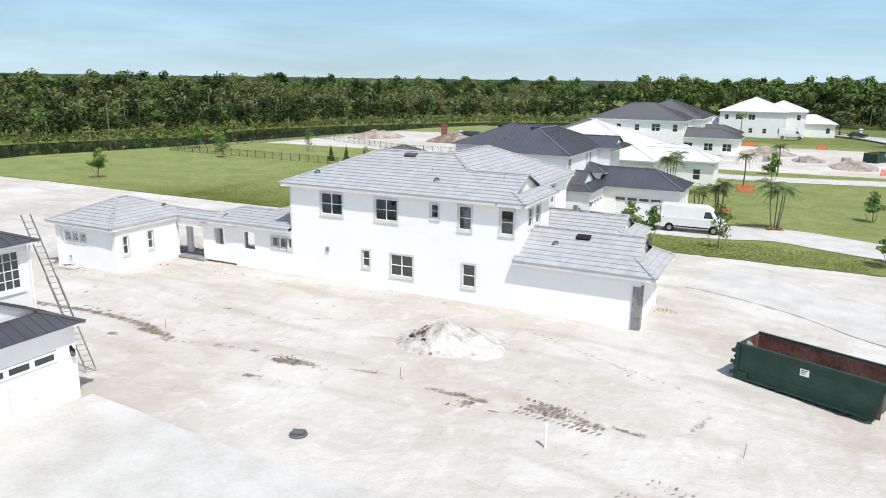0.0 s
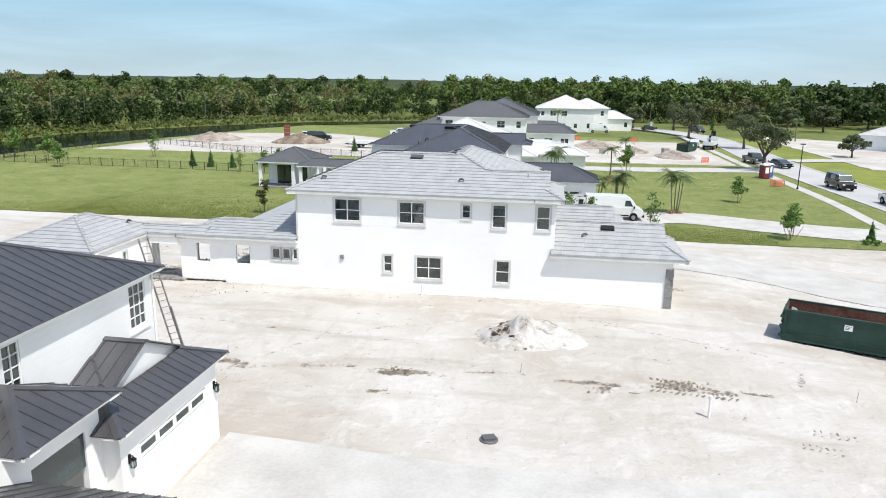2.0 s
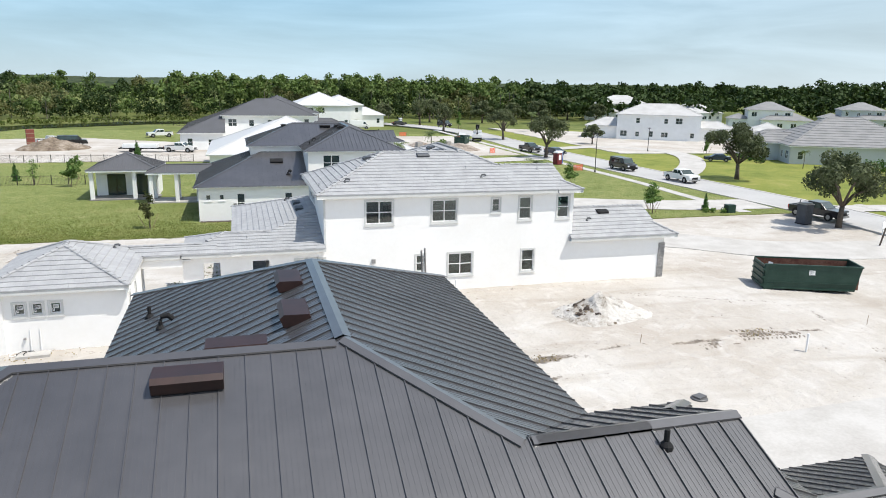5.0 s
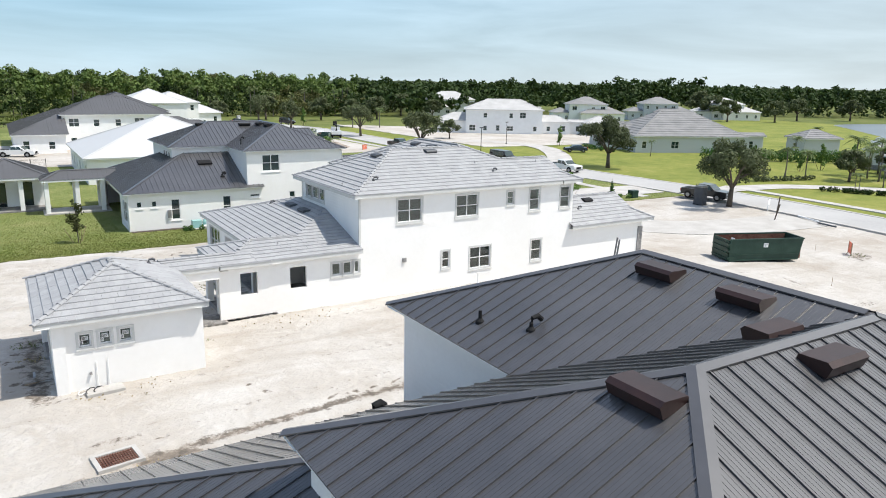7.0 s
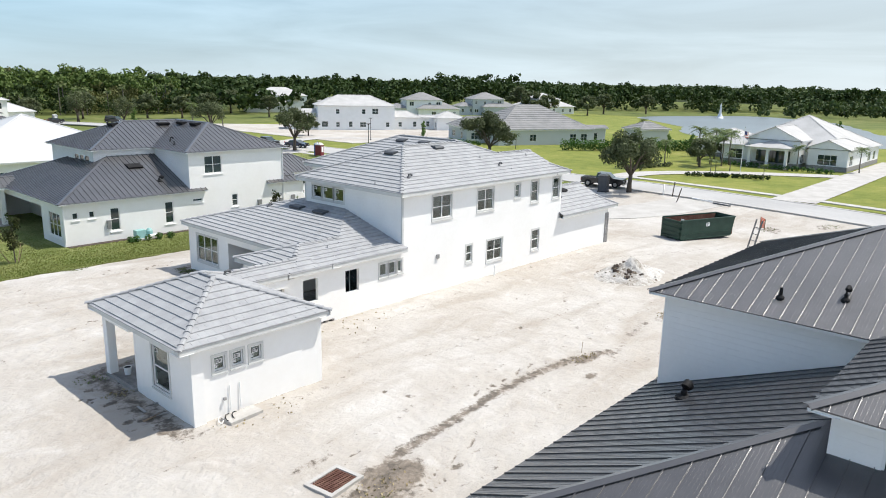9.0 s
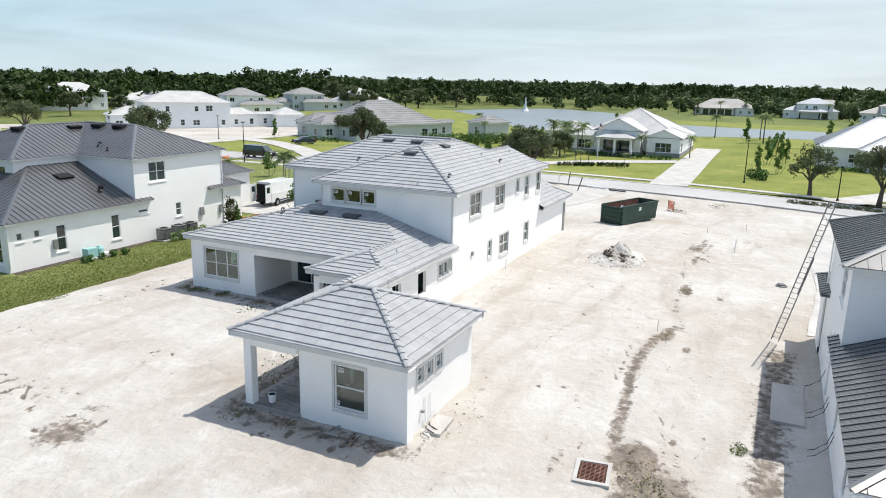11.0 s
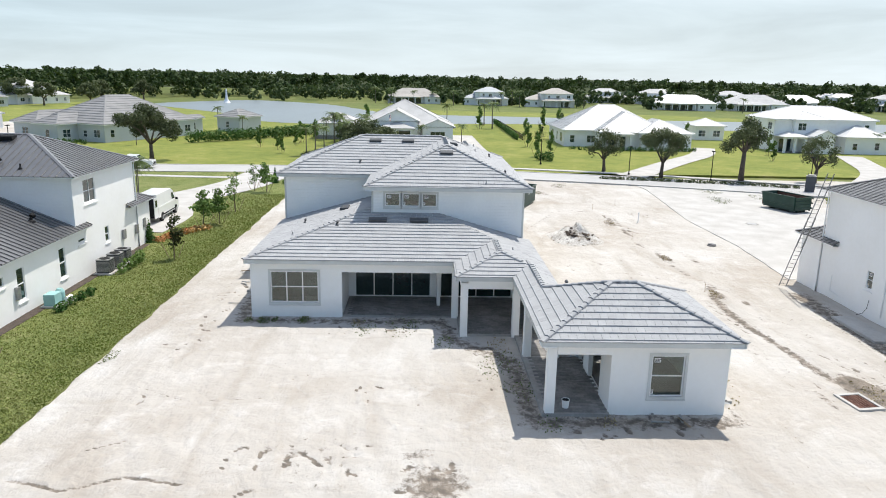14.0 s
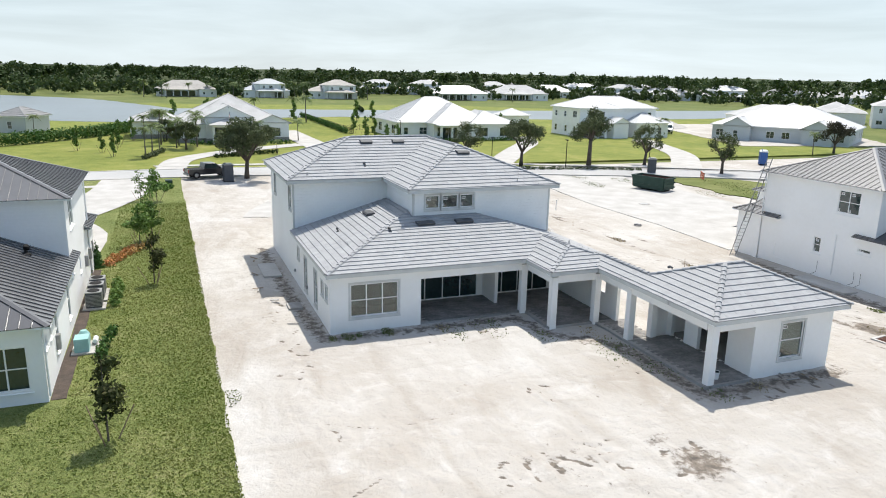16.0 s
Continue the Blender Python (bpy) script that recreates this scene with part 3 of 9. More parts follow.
def gable_ends(roofs, parent, mat, inset=0.35):
    for r in roofs:
        x0, x1, y0, y1 = r["rect"]
        xm, ym, z = (x0 + x1) / 2, (y0 + y1) / 2, r["z"]
        for side in r["gables"]:
            east = side in "EW"
            at = {"E": x1 - inset, "W": x0 + inset, "N": y1 - inset, "S": y0 + inset}[side]
            lo, hi = (y0, y1) if east else (x0, x1)
            rise = min(r["s"] * (hi - lo) / 2, (height(r, at, ym) if east else height(r, xm, at)) - z)
            t = rise / r["s"]
            tri = [(lo + 0.1, 0), (hi - 0.1, 0), (hi - t, rise - 0.05), (lo + t, rise - 0.05)]
            tri = [Vector((at, u, z + v)) if east else Vector((u, at, z + v)) for u, v in tri]
            d = Vector((0.04, 0, 0)) if east else Vector((0, 0.04, 0))
            a, b = [p - d for p in tri], [p + d for p in tri]
            g = Geo()
            g.poly(a).poly(b[::-1])
            for k in range(4):
                j = (k + 1) % 4
                g.poly([a[k], a[j], b[j], b[k]])
            part("gable_end", g, mat, parent)


def pressed(geo, q, plane, k, lanes):
    """A roof sheet of one piece, pressed into lanes: (end of the lane, its height), with a turned-down edge."""
    a, b = (1, 0) if k == 0 else (0, 1)
    keys = {}

    def vert(x, y, h):
        key = (round(x, 4), round(y, 4), round(h, 4))
        if key not in keys:
            keys[key] = len(geo.v)
            geo.v.append((x, y, plane[0] * x + plane[1] * y + plane[2] + h))
        return keys[key]

    lo = -1e9
    for n, (hi, h) in enumerate(lanes):
        t = clip(clip(q, a, b, -lo), -a, -b, hi)
        if area(t) > 1e-4:
            geo.f.append(tuple(vert(x, y, h) for x, y in t))
            for (x0, y0), (x1, y1) in zip(t, t[1:] + t[:1]):
                c0, c1 = (x0, x1) if k == 0 else (y0, y1)
                if abs(c0 - hi) < 1e-5 and abs(c1 - hi) < 1e-5:
                    d = lanes[n + 1][1] if n + 1 < len(lanes) else -0.03
                elif abs(c0 - lo) < 1e-5 and abs(c1 - lo) < 1e-5:
                    continue
                else:
                    d = -0.03
                if abs(d - h) > 1e-5:
                    geo.f.append((vert(x0, y0, h), vert(x0, y0, d), vert(x1, y1, d), vert(x1, y1, h)))
        lo = hi
    return geo


def seam_lanes(i, pitch, fine):
    c = i * pitch
    if not fine:
        return [(c + 0.035, 0.045), (1e9, 0.0)]
    lanes = [(c + 0.016, 0.036)]
    for k in range(4):
        e = c + pitch * (0.2 + 0.2 * k)
        lanes += [(e, 0.0), (e + 0.028, 0.005)]
    return lanes + [(1e9, 0.0)]


def seam_roof(roofs, parent, mat, cap_mat, pitch=0.45, limit=300, fine=True):
    """Standing-seam metal: one panel to a strip, each with its upturned seam and two faint stiffening ribs."""
    n, rest = 0, Geo()
    for poly, side, plane in roof_faces(roofs):
        for i, q in strips(poly, side, pitch, True):
            g = Geo() if n < limit else rest
            pressed(g, q, plane, 0 if side in "NS" else 1, seam_lanes(i, pitch, fine))
            if n < limit and g.f:
                part("roof_panel", g, mat, parent)
                n += 1
    if rest.v:
        tagged(part("roof_panel", rest, mat, parent), kind="stuff")
    caps(roof_lines(roofs), parent, cap_mat, 0.16, 0.05)


def caps(lines, parent, mat, half, rise):
    for p, q in lines:
        g = Geo()
        d = (q - p).normalized()
        u = Vector((-d.y, d.x, 0)).normalized()
        drop = 0.30 if abs(d.z) > 0.05 else 0.415
        e0, e1 = p + Vector((0, 0, rise)), q + Vector((0, 0, rise))
        o, low = Vector((0, 0, half * drop)), Vector((0, 0, half * drop + 0.03))
        a = [e - u * half - low for e in (e0, e1)], [e - u * half - o for e in (e0, e1)], [e0, e1], [e + u * half - o for e in (e0, e1)], [e + u * half - low for e in (e0, e1)]
        i = len(g.v)
        for r in a:
            g.v += [tuple(r[0]), tuple(r[1])]
        g.f += [(i + 2 * k, i + 2 * k + 1, i + 2 * k + 3, i + 2 * k + 2) for k in range(4)]
        part("ridge_cap", g, mat, parent)


def tile_roof(roofs, parent, mat, course=0.38, width=0.33, pick=None, limit=0):
    """Flat concrete tiles in lapped, staggered courses: every tile a wedge with its own butt edge."""
    rest, n = Geo(), 0
    rng = random.Random(7)
    for poly, side, (a, b, c) in roof_faces(roofs):
        s = math.hypot(a, b)
        up = {"W": (1, 0), "E": (-1, 0), "S": (0, 1), "N": (0, -1)}[side]
        kc = 0 if side in "WE" else 1
        for i, q in strips(poly, side, course, False):
            lo = i * course if up[kc] > 0 else -(i + 1) * course
            shift = (i % 2) * width / 2
            ka = 1 - kc
            mn, mx = min(p[ka] for p in q), max(p[ka] for p in q)
            for j in range(math.floor((mn - shift) / width), math.ceil((mx - shift) / width)):
                u0, u1 = j * width + shift + 0.004, (j + 1) * width + shift - 0.004
                ax = (1, 0) if ka == 0 else (0, 1)
                t = clip(clip(q, ax[0], ax[1], -u0), -ax[0], -ax[1], u1)
                if area(t) < 0.004:
                    continue
                jit = rng.uniform(0, 0.006)
                top = []
                for x, y in t:
                    f = ((x if kc == 0 else y) * up[kc] - lo) / course
                    top.append((x, y, a * x + b * y + c + 0.045 * (1 - f) + 0.006 + jit))
                g = rest
                if n < limit and pick and pick(t[0][0], t[0][1], side):
                    g = Geo()
                i0, m = len(g.v), len(top)
                g.v += top + [(x, y, a * x + b * y + c - 0.012) for x, y in t]
                g.f.append(tuple(range(i0, i0 + m)))
                for k in range(m):
                    l = (k + 1) % m
                    g.f.append((i0 + k, i0 + m + k, i0 + m + l, i0 + l))
                if g is not rest:
                    part("roof_tile", g, mat, parent)
                    n += 1
    tagged(part("roof_tiles", rest, mat, parent, "flat light-grey concrete tiles in lapped courses"), kind="stuff")
    # barrel-shaped cap tiles, lapped upwards
    g = Geo()
    for p, q in roof_lines(roofs):
        if p.z > q.z:
            p, q = q, p
        d = (q - p)
        L = d.length
        d.normalize()
        u = Vector((-d.y, d.x, 0)).normalized()
        w = u.cross(d)
        if w.z < 0:
            w = -w
        n = max(1, round(L / 0.40))
        for k in range(n):
            s0, s1 = L * k / n - 0.03, L * (k + 1) / n
            ring = []
            for s, r, lift in ((s0, 0.135, 0.035), (s1, 0.115, 0.005)):
                ring.append([p + d * s + u * (r * math.cos(w0)) + w * (r * 0.62 * math.sin(w0) + lift) for w0 in [math.pi * e / 5 for e in range(6)]])
            for e in range(5):
                g.poly([ring[0][e], ring[0][e + 1], ring[1][e + 1], ring[1][e]])
            g.poly(ring[0][::-1])
    tagged(part("ridge_tiles", g, mat, parent), kind="stuff")


def plain_roof(roofs, parent, mat, ribs=0.0, cap=None, far=False):
    """A roof seen from farther off: closed faces, with level laps or upright seams where these can be told."""
    rest = Geo()
    for poly, side, plane in roof_faces(roofs):
        if ribs > 0:
            for i, q in strips(poly, side, ribs, True):
                pressed(rest, q, plane, 0 if side in "NS" else 1, seam_lanes(i, ribs, False))
        elif ribs < 0:
            up = {"W": 1, "E": -1, "S": 1, "N": -1}[side]
            k = 0 if side in "WE" else 1
            for i, q in strips(poly, side, -ribs, False):
                lo = i * -ribs if up > 0 else -(i + 1) * -ribs
                a, b, c = plane
                top = [(x, y, a * x + b * y + c + 0.07 * (1 - ((x, y)[k] * up - lo) / -ribs)) for x, y in q]
                bot = [(x, y, a * x + b * y + c - 0.02) for x, y in q]
                i0, m = len(rest.v), len(q)
                rest.v += top + bot
                rest.f.append(tuple(range(i0, i0 + m)))
                for e in range(m):
                    l = (e + 1) % m
                    rest.f.append((i0 + e, i0 + m + e, i0 + m + l, i0 + l))
        elif far:
            rest.slab(lifted(poly, plane, -0.08), 0.08)
        else:
            part("roof_slope", Geo().slab(lifted(poly, plane, -0.08), 0.08), mat, parent)
    if rest.v:
        tagged(part("roof_panel" if ribs > 0 else "roof_tile" if ribs else "roof", rest, mat, parent), kind="stuff")
    if not far:
        caps(roof_lines(roofs), parent, cap or mat, 0.17, 0.07)


# ---------------------------------------------------------------- walls and windows


def wall(parent, name, p, q, z0, z1, mat, openings=(), thick=0.2, label="", ends=False):
    """A wall from p to q in plan, its outer face on the right of that way, with openings (u0, u1, v0, v1) cut through it."""
    L = math.hypot(q[0] - p[0], q[1] - p[1])
    d = Vector(((q[0] - p[0]) / L, (q[1] - p[1]) / L, 0))
    inn = Vector((-d.y, d.x, 0))
    us = sorted({0.0, L, *[u for o in openings for u in o[:2]]})
    g = Geo()

    def at(u, v, w):
        return Vector((p[0], p[1], 0)) + d * u + inn * w + Vector((0, 0, v))

    for ua, ub in zip(us, us[1:]):
        if ub - ua < 1e-4:
            continue
        holes = sorted([(o[2], o[3]) for o in openings if o[0] <= ua + 1e-5 and o[1] >= ub - 1e-5])
        v = z0
        spans = []
        for a, b in holes:
            if a > v + 1e-4:
                spans.append((v, a))
            v = b
        if v < z1 - 1e-4:
            spans.append((v, z1))
        for a, b in spans:
            c = [at(ua, a, 0), at(ub, a, 0), at(ub, b, 0), at(ua, b, 0)]
            e = [at(ua, a, thick), at(ub, a, thick), at(ub, b, thick), at(ua, b, thick)]
            g.poly(c).poly(e[::-1])
            g.poly([c[0], e[0], e[1], c[1]]).poly([c[3], c[2], e[2], e[3]])
            if ends or ua > 1e-4:
                g.poly([c[0], c[3], e[3], e[0]])
            if ends or ub < L - 1e-4:
                g.poly([c[1], e[1], e[2], c[2]])
    return part(name, g, mat, parent, label)


def window(parent, p, q, u0, u1, v0, v1, cols=1, rows=2, pane_mat=None, trim_mat=None, sill=True, sticker=0, band=0.11, name="window", vinyl=None):
    """A window in a wall from p to q: frame with glazing bars, panes, a raised surround and a sill."""
    L = math.hypot(q[0] - p[0], q[1] - p[1])
    d = Vector(((q[0] - p[0]) / L, (q[1] - p[1]) / L, 0))
    out = Vector((d.y, -d.x, 0))
    m = Matrix.Translation(Vector((p[0], p[1], 0)) + d * u0 + Vector((0, 0, v0))) @ Matrix(((d.x, -out.x, 0, 0), (d.y, -out.y, 0, 0), (0, 0, 1, 0), (0, 0, 0, 1)))
    w, h = u1 - u0, v1 - v0
    # local axes: x along the wall, y inwards, z up
    g = Geo()
    f = 0.055
    g.box(0, f, 0.03, 0.12, 0, h, m).box(w - f, w, 0.03, 0.12, 0, h, m)
    g.box(f, w - f, 0.03, 0.12, 0, f, m).box(f, w - f, 0.03, 0.12, h - f, h, m)
    for k in range(1, cols):
        x = w * k / cols
        bw = 0.03 if w / cols > 0.45 else 0.013
        g.box(x - bw, x + bw, 0.032, 0.118, f, h - f, m)
    for k in range(1, rows):
        z = h * k / rows
        e = [0] + [w * i / cols for i in range(1, cols)] + [w]
        for a, b in zip(e, e[1:]):
            bw = 0.022 if h / rows > 0.5 else 0.012
            g.box(a + 0.03, b - 0.03, 0.034, 0.11, z - bw, z + bw, m)
    fr = part(name, g, vinyl or VINYL, parent)
    for i in range(cols):
        for k in range(rows):
            pg = Geo()
            pg.box(w * i / cols + 0.025, w * (i + 1) / cols - 0.025, 0.07, 0.078, h * k / rows + 0.02, h * (k + 1) / rows - 0.02, m)
            pn = part("pane", pg, pane_mat or GLASS, fr)
            pn.visible_shadow = False
    if sticker and rows < 4:
        for i in range(cols):
            x = w * i / cols + 0.12
            for a, b, c, d in ((x, x + 0.26, h - 0.32, h - 0.14), (x - 0.04, x + 0.06, 0.10, 0.27)):
                st = Geo().box(a, b, 0.060, 0.064, c, d, m)
                k0 = len(st.f)
                for e in range(3):
                    st.box(a + 0.015, b - 0.015 - 0.02 * e, 0.057, 0.0595, d - (d - c) * (0.3 + 0.25 * e), d - (d - c) * (0.16 + 0.25 * e), m)
                me = st.mesh("sticker", WHITE)
                me.materials.append(BLACK)
                me.polygons.foreach_set("material_index", [0] * k0 + [1] * (len(st.f) - k0))
                part("sticker", me, None, fr, "white paper maker's label with dark lines stuck to the pane")
    if trim_mat:
        t = Geo()
        b = band
        t.box(-b, 0.0, -0.03, 0.02, -b, h + b, m).box(w, w + b, -0.03, 0.02, -b, h + b, m).box(0, w, -0.03, 0.02, h, h + b, m)
        t.box(0, w, -0.03, 0.02, -b, 0, m)
        part("trim", t, trim_mat, fr, "raised stucco surround")
    if sill:
        s = Geo()
        s.box(-0.12, w + 0.12, -0.06, 0.04, -0.17, -0.1, m)
        part("sill", s, trim_mat or vinyl or VINYL, fr)
    return fr


def windows(parent, p, q, specs, **kw):
    """Windows given as (start, end, bottom, top, columns, rows); returns the openings for the wall."""
    for s in specs:
        window(parent, p, q, *s[:4], cols=s[4], rows=s[5], **kw)
    return [s[:4] for s in specs]

# ---------------------------------------------------------------- ground, roads and water


def sheet(name, pts, z, mat, label, category, wobble=0.0, step=0.6, seed=1):
    """A thin flat area of ground; wobble: how far its edge strays."""
    out = []
    n = len(pts)
    for k in range(n):
        a, b = Vector((*pts[k], 0)), Vector((*pts[(k + 1) % n], 0))
        m = max(1, int((b - a).length / step)) if wobble else 1
        d = (b - a).normalized()
        for i in range(m):
            v = a.lerp(b, i / m)
            if wobble:
                w = noise.noise((v.x * 0.35 + seed, v.y * 0.35, 0)) + 0.6 * noise.noise((v.x * 1.3 + seed, v.y * 1.3, 3))
                v += Vector((-d.y, d.x, 0)) * w * wobble
            out.append((v.x, v.y))
    g = Geo()
    g.slab([(x, y, z - 0.25) for x, y in out], 0.25)
    ob = single(name, g, mat, label, category, kind="structure")
    return ob


def smooth_path(pts, step=2.0):
    """A Catmull-Rom path through plan points."""
    P = [Vector((*p, 0)) for p in pts]
    P = [P[0] * 2 - P[1]] + P + [P[-1] * 2 - P[-2]]
    out = []
    for i in range(1, len(P) - 2):
        n = max(2, int((P[i + 1] - P[i]).length / step))
        for k in range(n):
            t = k / n
            a, b, c, d = P[i - 1], P[i], P[i + 1], P[i + 2]
            out.append(0.5 * (2 * b + (c - a) * t + (2 * a - 5 * b + 4 * c - d) * t * t + (3 * b - a - 3 * c + d) * t ** 3))
    out.append(P[-2])
    return out


def ribbon(name, pts, w0, w1, z, mat, label, category, curb=0.0, follow=None):
    """A road or path along plan points from w0 to w1 metres left of its line."""
    path = smooth_path(pts)
    g = Geo()
    rows = []
    for k, p in enumerate(path):
        d = (path[min(k + 1, len(path) - 1)] - path[max(k - 1, 0)]).normalized()
        u = Vector((-d.y, d.x, 0))
        rows.append((p + u * w0, p + u * w1))
    if follow:
        for r0, r1 in zip(rows, rows[1:]):
            for k in range(8):
                q = [r0[0].lerp(r0[1], k / 8), r0[0].lerp(r0[1], (k + 1) / 8), r1[0].lerp(r1[1], (k + 1) / 8), r1[0].lerp(r1[1], k / 8)]
                g.slab([(v.x, v.y, follow(v.x, v.y) + z - 0.1) for v in q][::-1], 0.1)
        return single(name, g, mat, label, category, kind="structure")
    for (a, b), (c, d) in zip(rows, rows[1:]):
        e = Vector((0, 0, z))
        g.poly([a + e, b + e, d + e, c + e])
        if curb:
            f = Vector((0, 0, z - curb))
            g.poly([a + f, a + e, c + e, c + f]).poly([b + e, b + f, d + f, d + e])
    return single(name, g, mat, label, category, kind="structure")


def pad(x, y):
    """Height of the graded lot: a low platform round the unfinished house, falling to the street."""
    dx = max(-50.5 - x, x + 5.0, 0)
    dy = max(31.0 - y, y - 57.0, 0)
    d = math.hypot(dx, dy * (2 if y > 57 else 1))
    k = max(0.0, 1 - d / 9.0)
    k = k * k * (3 - 2 * k)
    return -0.24 + 0.24 * k


def axis(lo, a, b, hi, fine, coarse):
    return np.concatenate([np.arange(lo, a, coarse), np.arange(a, b, fine), np.arange(b, hi + 0.01, coarse)])


g = Geo()
R = 4600.0
ring = [0, 60, 150, 400, 1200, R]
for k, r in enumerate(ring[1:]):
    for s in range(48):
        a0, a1 = 2 * math.pi * s / 48, 2 * math.pi * (s + 1) / 48
        i = ring[k]
        g.poly([(i * math.cos(a0), i * math.sin(a0), -0.5), (r * math.cos(a0), r * math.sin(a0), -0.5), (r * math.cos(a1), r * math.sin(a1), -0.5), (i * math.cos(a1), i * math.sin(a1), -0.5)])
single("ground", g, FIELD, "flat grassy land reaching to the horizon", "ground", kind="structure")

# damp brown soil on the sand: wheel tracks, scrapes, trampled earth that also deepens the shade along the walls
rut_lines = [([(-16, 27.6), (-26, 28.2), (-36, 28.6), (-46, 28.4)], 1.3, 0.27), ([(-20, 24.4), (-32, 24.2), (-44, 23.4)], 1.0, 0.27), ([(-53.2, 59.4), (-54.0, 57.2), (-53.2, 55.4), (-53.6, 53.4)], 0.10, 0.75), ([(-51.6, 57.6), (-50.8, 56.3)], 0.07, 0.7), ([(-46, 58), (-47.6, 55.2), (-47.2, 52)], 0.06, 0.5),
             ([(-29.5, 26.0), (-32, 26.8), (-36, 27.1), (-39.5, 26.8), (-42.4, 26.5), (-44.6, 26.3), (-46.8, 25.4), (-49, 25.2), (-53, 24.6)], 0.42, 0.62),
             ([(-33, 25.1), (-37, 25.7), (-41, 25.3), (-45.5, 24.6)], 0.3, 0.3),
             ([(-30.5, 25.4), (-27, 26.4), (-24.6, 26.8), (-21.5, 26.5), (-19.5, 26.4)], 0.5, 0.42),
             ([(-18.4, 27.1), (-16.5, 27.4)], 0.22, 0.5), ([(-14, 26.9), (-12.4, 27.0), (-11.2, 26.9)], 0.3, 0.6),
             ([(-9.2, 27.4), (-7.6, 27.2), (-6.1, 26.9)], 0.45, 0.5), ([(-5.6, 27.1), (-4.3, 27.0)], 0.25, 0.6),
             ([(-12, 36), (-8.9, 34.5), (-6.5, 33.3), (-3.3, 32.1), (-2.0, 30.1), (-2.6, 28)], 0.28, 0.42),
             ([(-7.2, 48.9), (-5.7, 50.0), (-1.2, 49.2), (2.2, 46.8), (5.6, 43.6), (12, 41.6)], 0.14, 0.4),
             ([(-42, 32.4), (-35, 37.2), (-22, 38.4), (-9, 38.5)], 0.35, 0.34),
             # dirt round the house base, its colour also darkening the shade there
             ([(-49.1, 33.0), (-49.2, 41.0), (-43, 41.1), (-40.2, 43.9), (-37.4, 44.4), (-37.4, 55.4), (-30, 55.9), (-17, 56.0)], 0.8, 0.56),
             ([(-48.6, 32.6), (-42, 32.5)], 0.4, 0.36), ([(-50.8, 31), (-46.8, 31.1), (-44.2, 31.6)], 0.10, 0.4),
             ([(-31, 20.6), (-36, 20.9), (-43, 21.0), (-50, 20.8)], 1.0, 0.62), ([(-34, 57.6), (-24, 58.0), (-14, 57.2)], 0.8, 0.3),
             ([(-10.5, 31.5), (-12.2, 33.6), (-15, 35.2), (-19, 35.6)], 0.26, 0.38), ([(-20, 30), (-28, 31), (-37, 32)], 0.3, 0.36), ([(-29.6, 26.4), (-27.4, 29.6), (-24, 32.4), (-19.5, 34.2)], 0.4, 0.34), ([(-24.5, 27), (-22.5, 30.5), (-22.8, 35)], 0.35, 0.32)]
patches = [(-21.6, 26.5, 1.7, 0.5, 0.15, 0.7), (-22.4, 24.3, 0.7, 0.3, 0.2, 0.55), (-11.7, 26.3, 0.5, 0.35, 0, 0.6), (-8.3, 27.4, 1.1, 0.6, 0.2, 0.5), (-31.4, 26.3, 1.2, 0.5, 0, 0.7), (-32.9, 25.1, 0.5, 0.3, 0, 0.7),
           (-45.4, 25.4, 1.5, 1.0, 0, 1.0), (-48.0, 24.3, 2.6, 1.5, 0, 0.95), (-47, 27.9, 1.3, 0.3, 0, 0.5), (-53.6, 45.0, 1.3, 1.5, 0, 0.62), (-51.8, 45.6, 0.5, 1.0, 0.3, 0.45), (-15.6, 32.3, 3.0, 2.3, 0, 0.3), (-27, 33, 5, 2, 0.2, 0.16), (-44.4, 37.0, 1.2, 0.9, 0, 0.4),
           (-18, 34.5, 5, 1.5, 0.1, 0.2), (-52, 50, 4.0, 4.0, 0, 0.24), (-4, 42, 3, 1.6, 0.4, 0.26), (3, 38.5, 4, 1.0, -0.4, 0.24), (10.6, 31.2, 2.4, 1.2, 0.3, 0.5), (16, 28, 2.2, 1.0, 0.3, 0.45)]
sr = random.Random(31)
for cx, cy, rx, ry, n in ((-52.0, 49.8, 1.0, 2.6, 30), (-53.2, 45.2, 0.9, 1.5, 18), (-47.6, 50.0, 3.0, 4.5, 5), (-57, 50, 4, 6, 5), (-43.0, 57.5, 5.0, 0.8, 10), (-46.8, 47.6, 0.8, 0.8, 5), (-38.6, 47, 0.9, 4, 22), (-44, 42.2, 3, 0.8, 14), (-49.9, 36.5, 0.7, 3.5, 22), (-36, 57.2, 6, 0.7, 22), (-25, 34, 10, 3, 9), (-10, 29, 7, 4, 9), (-38, 30, 8, 3, 10)):
    for k in range(n):
        patches.append((cx + rx * sr.uniform(-1, 1), cy + ry * sr.uniform(-1, 1), sr.uniform(0.1, 0.4), sr.uniform(0.05, 0.13), sr.choice((0.35, 2.3)) + sr.uniform(-0.7, 0.7), sr.uniform(0.45, 1.1)))


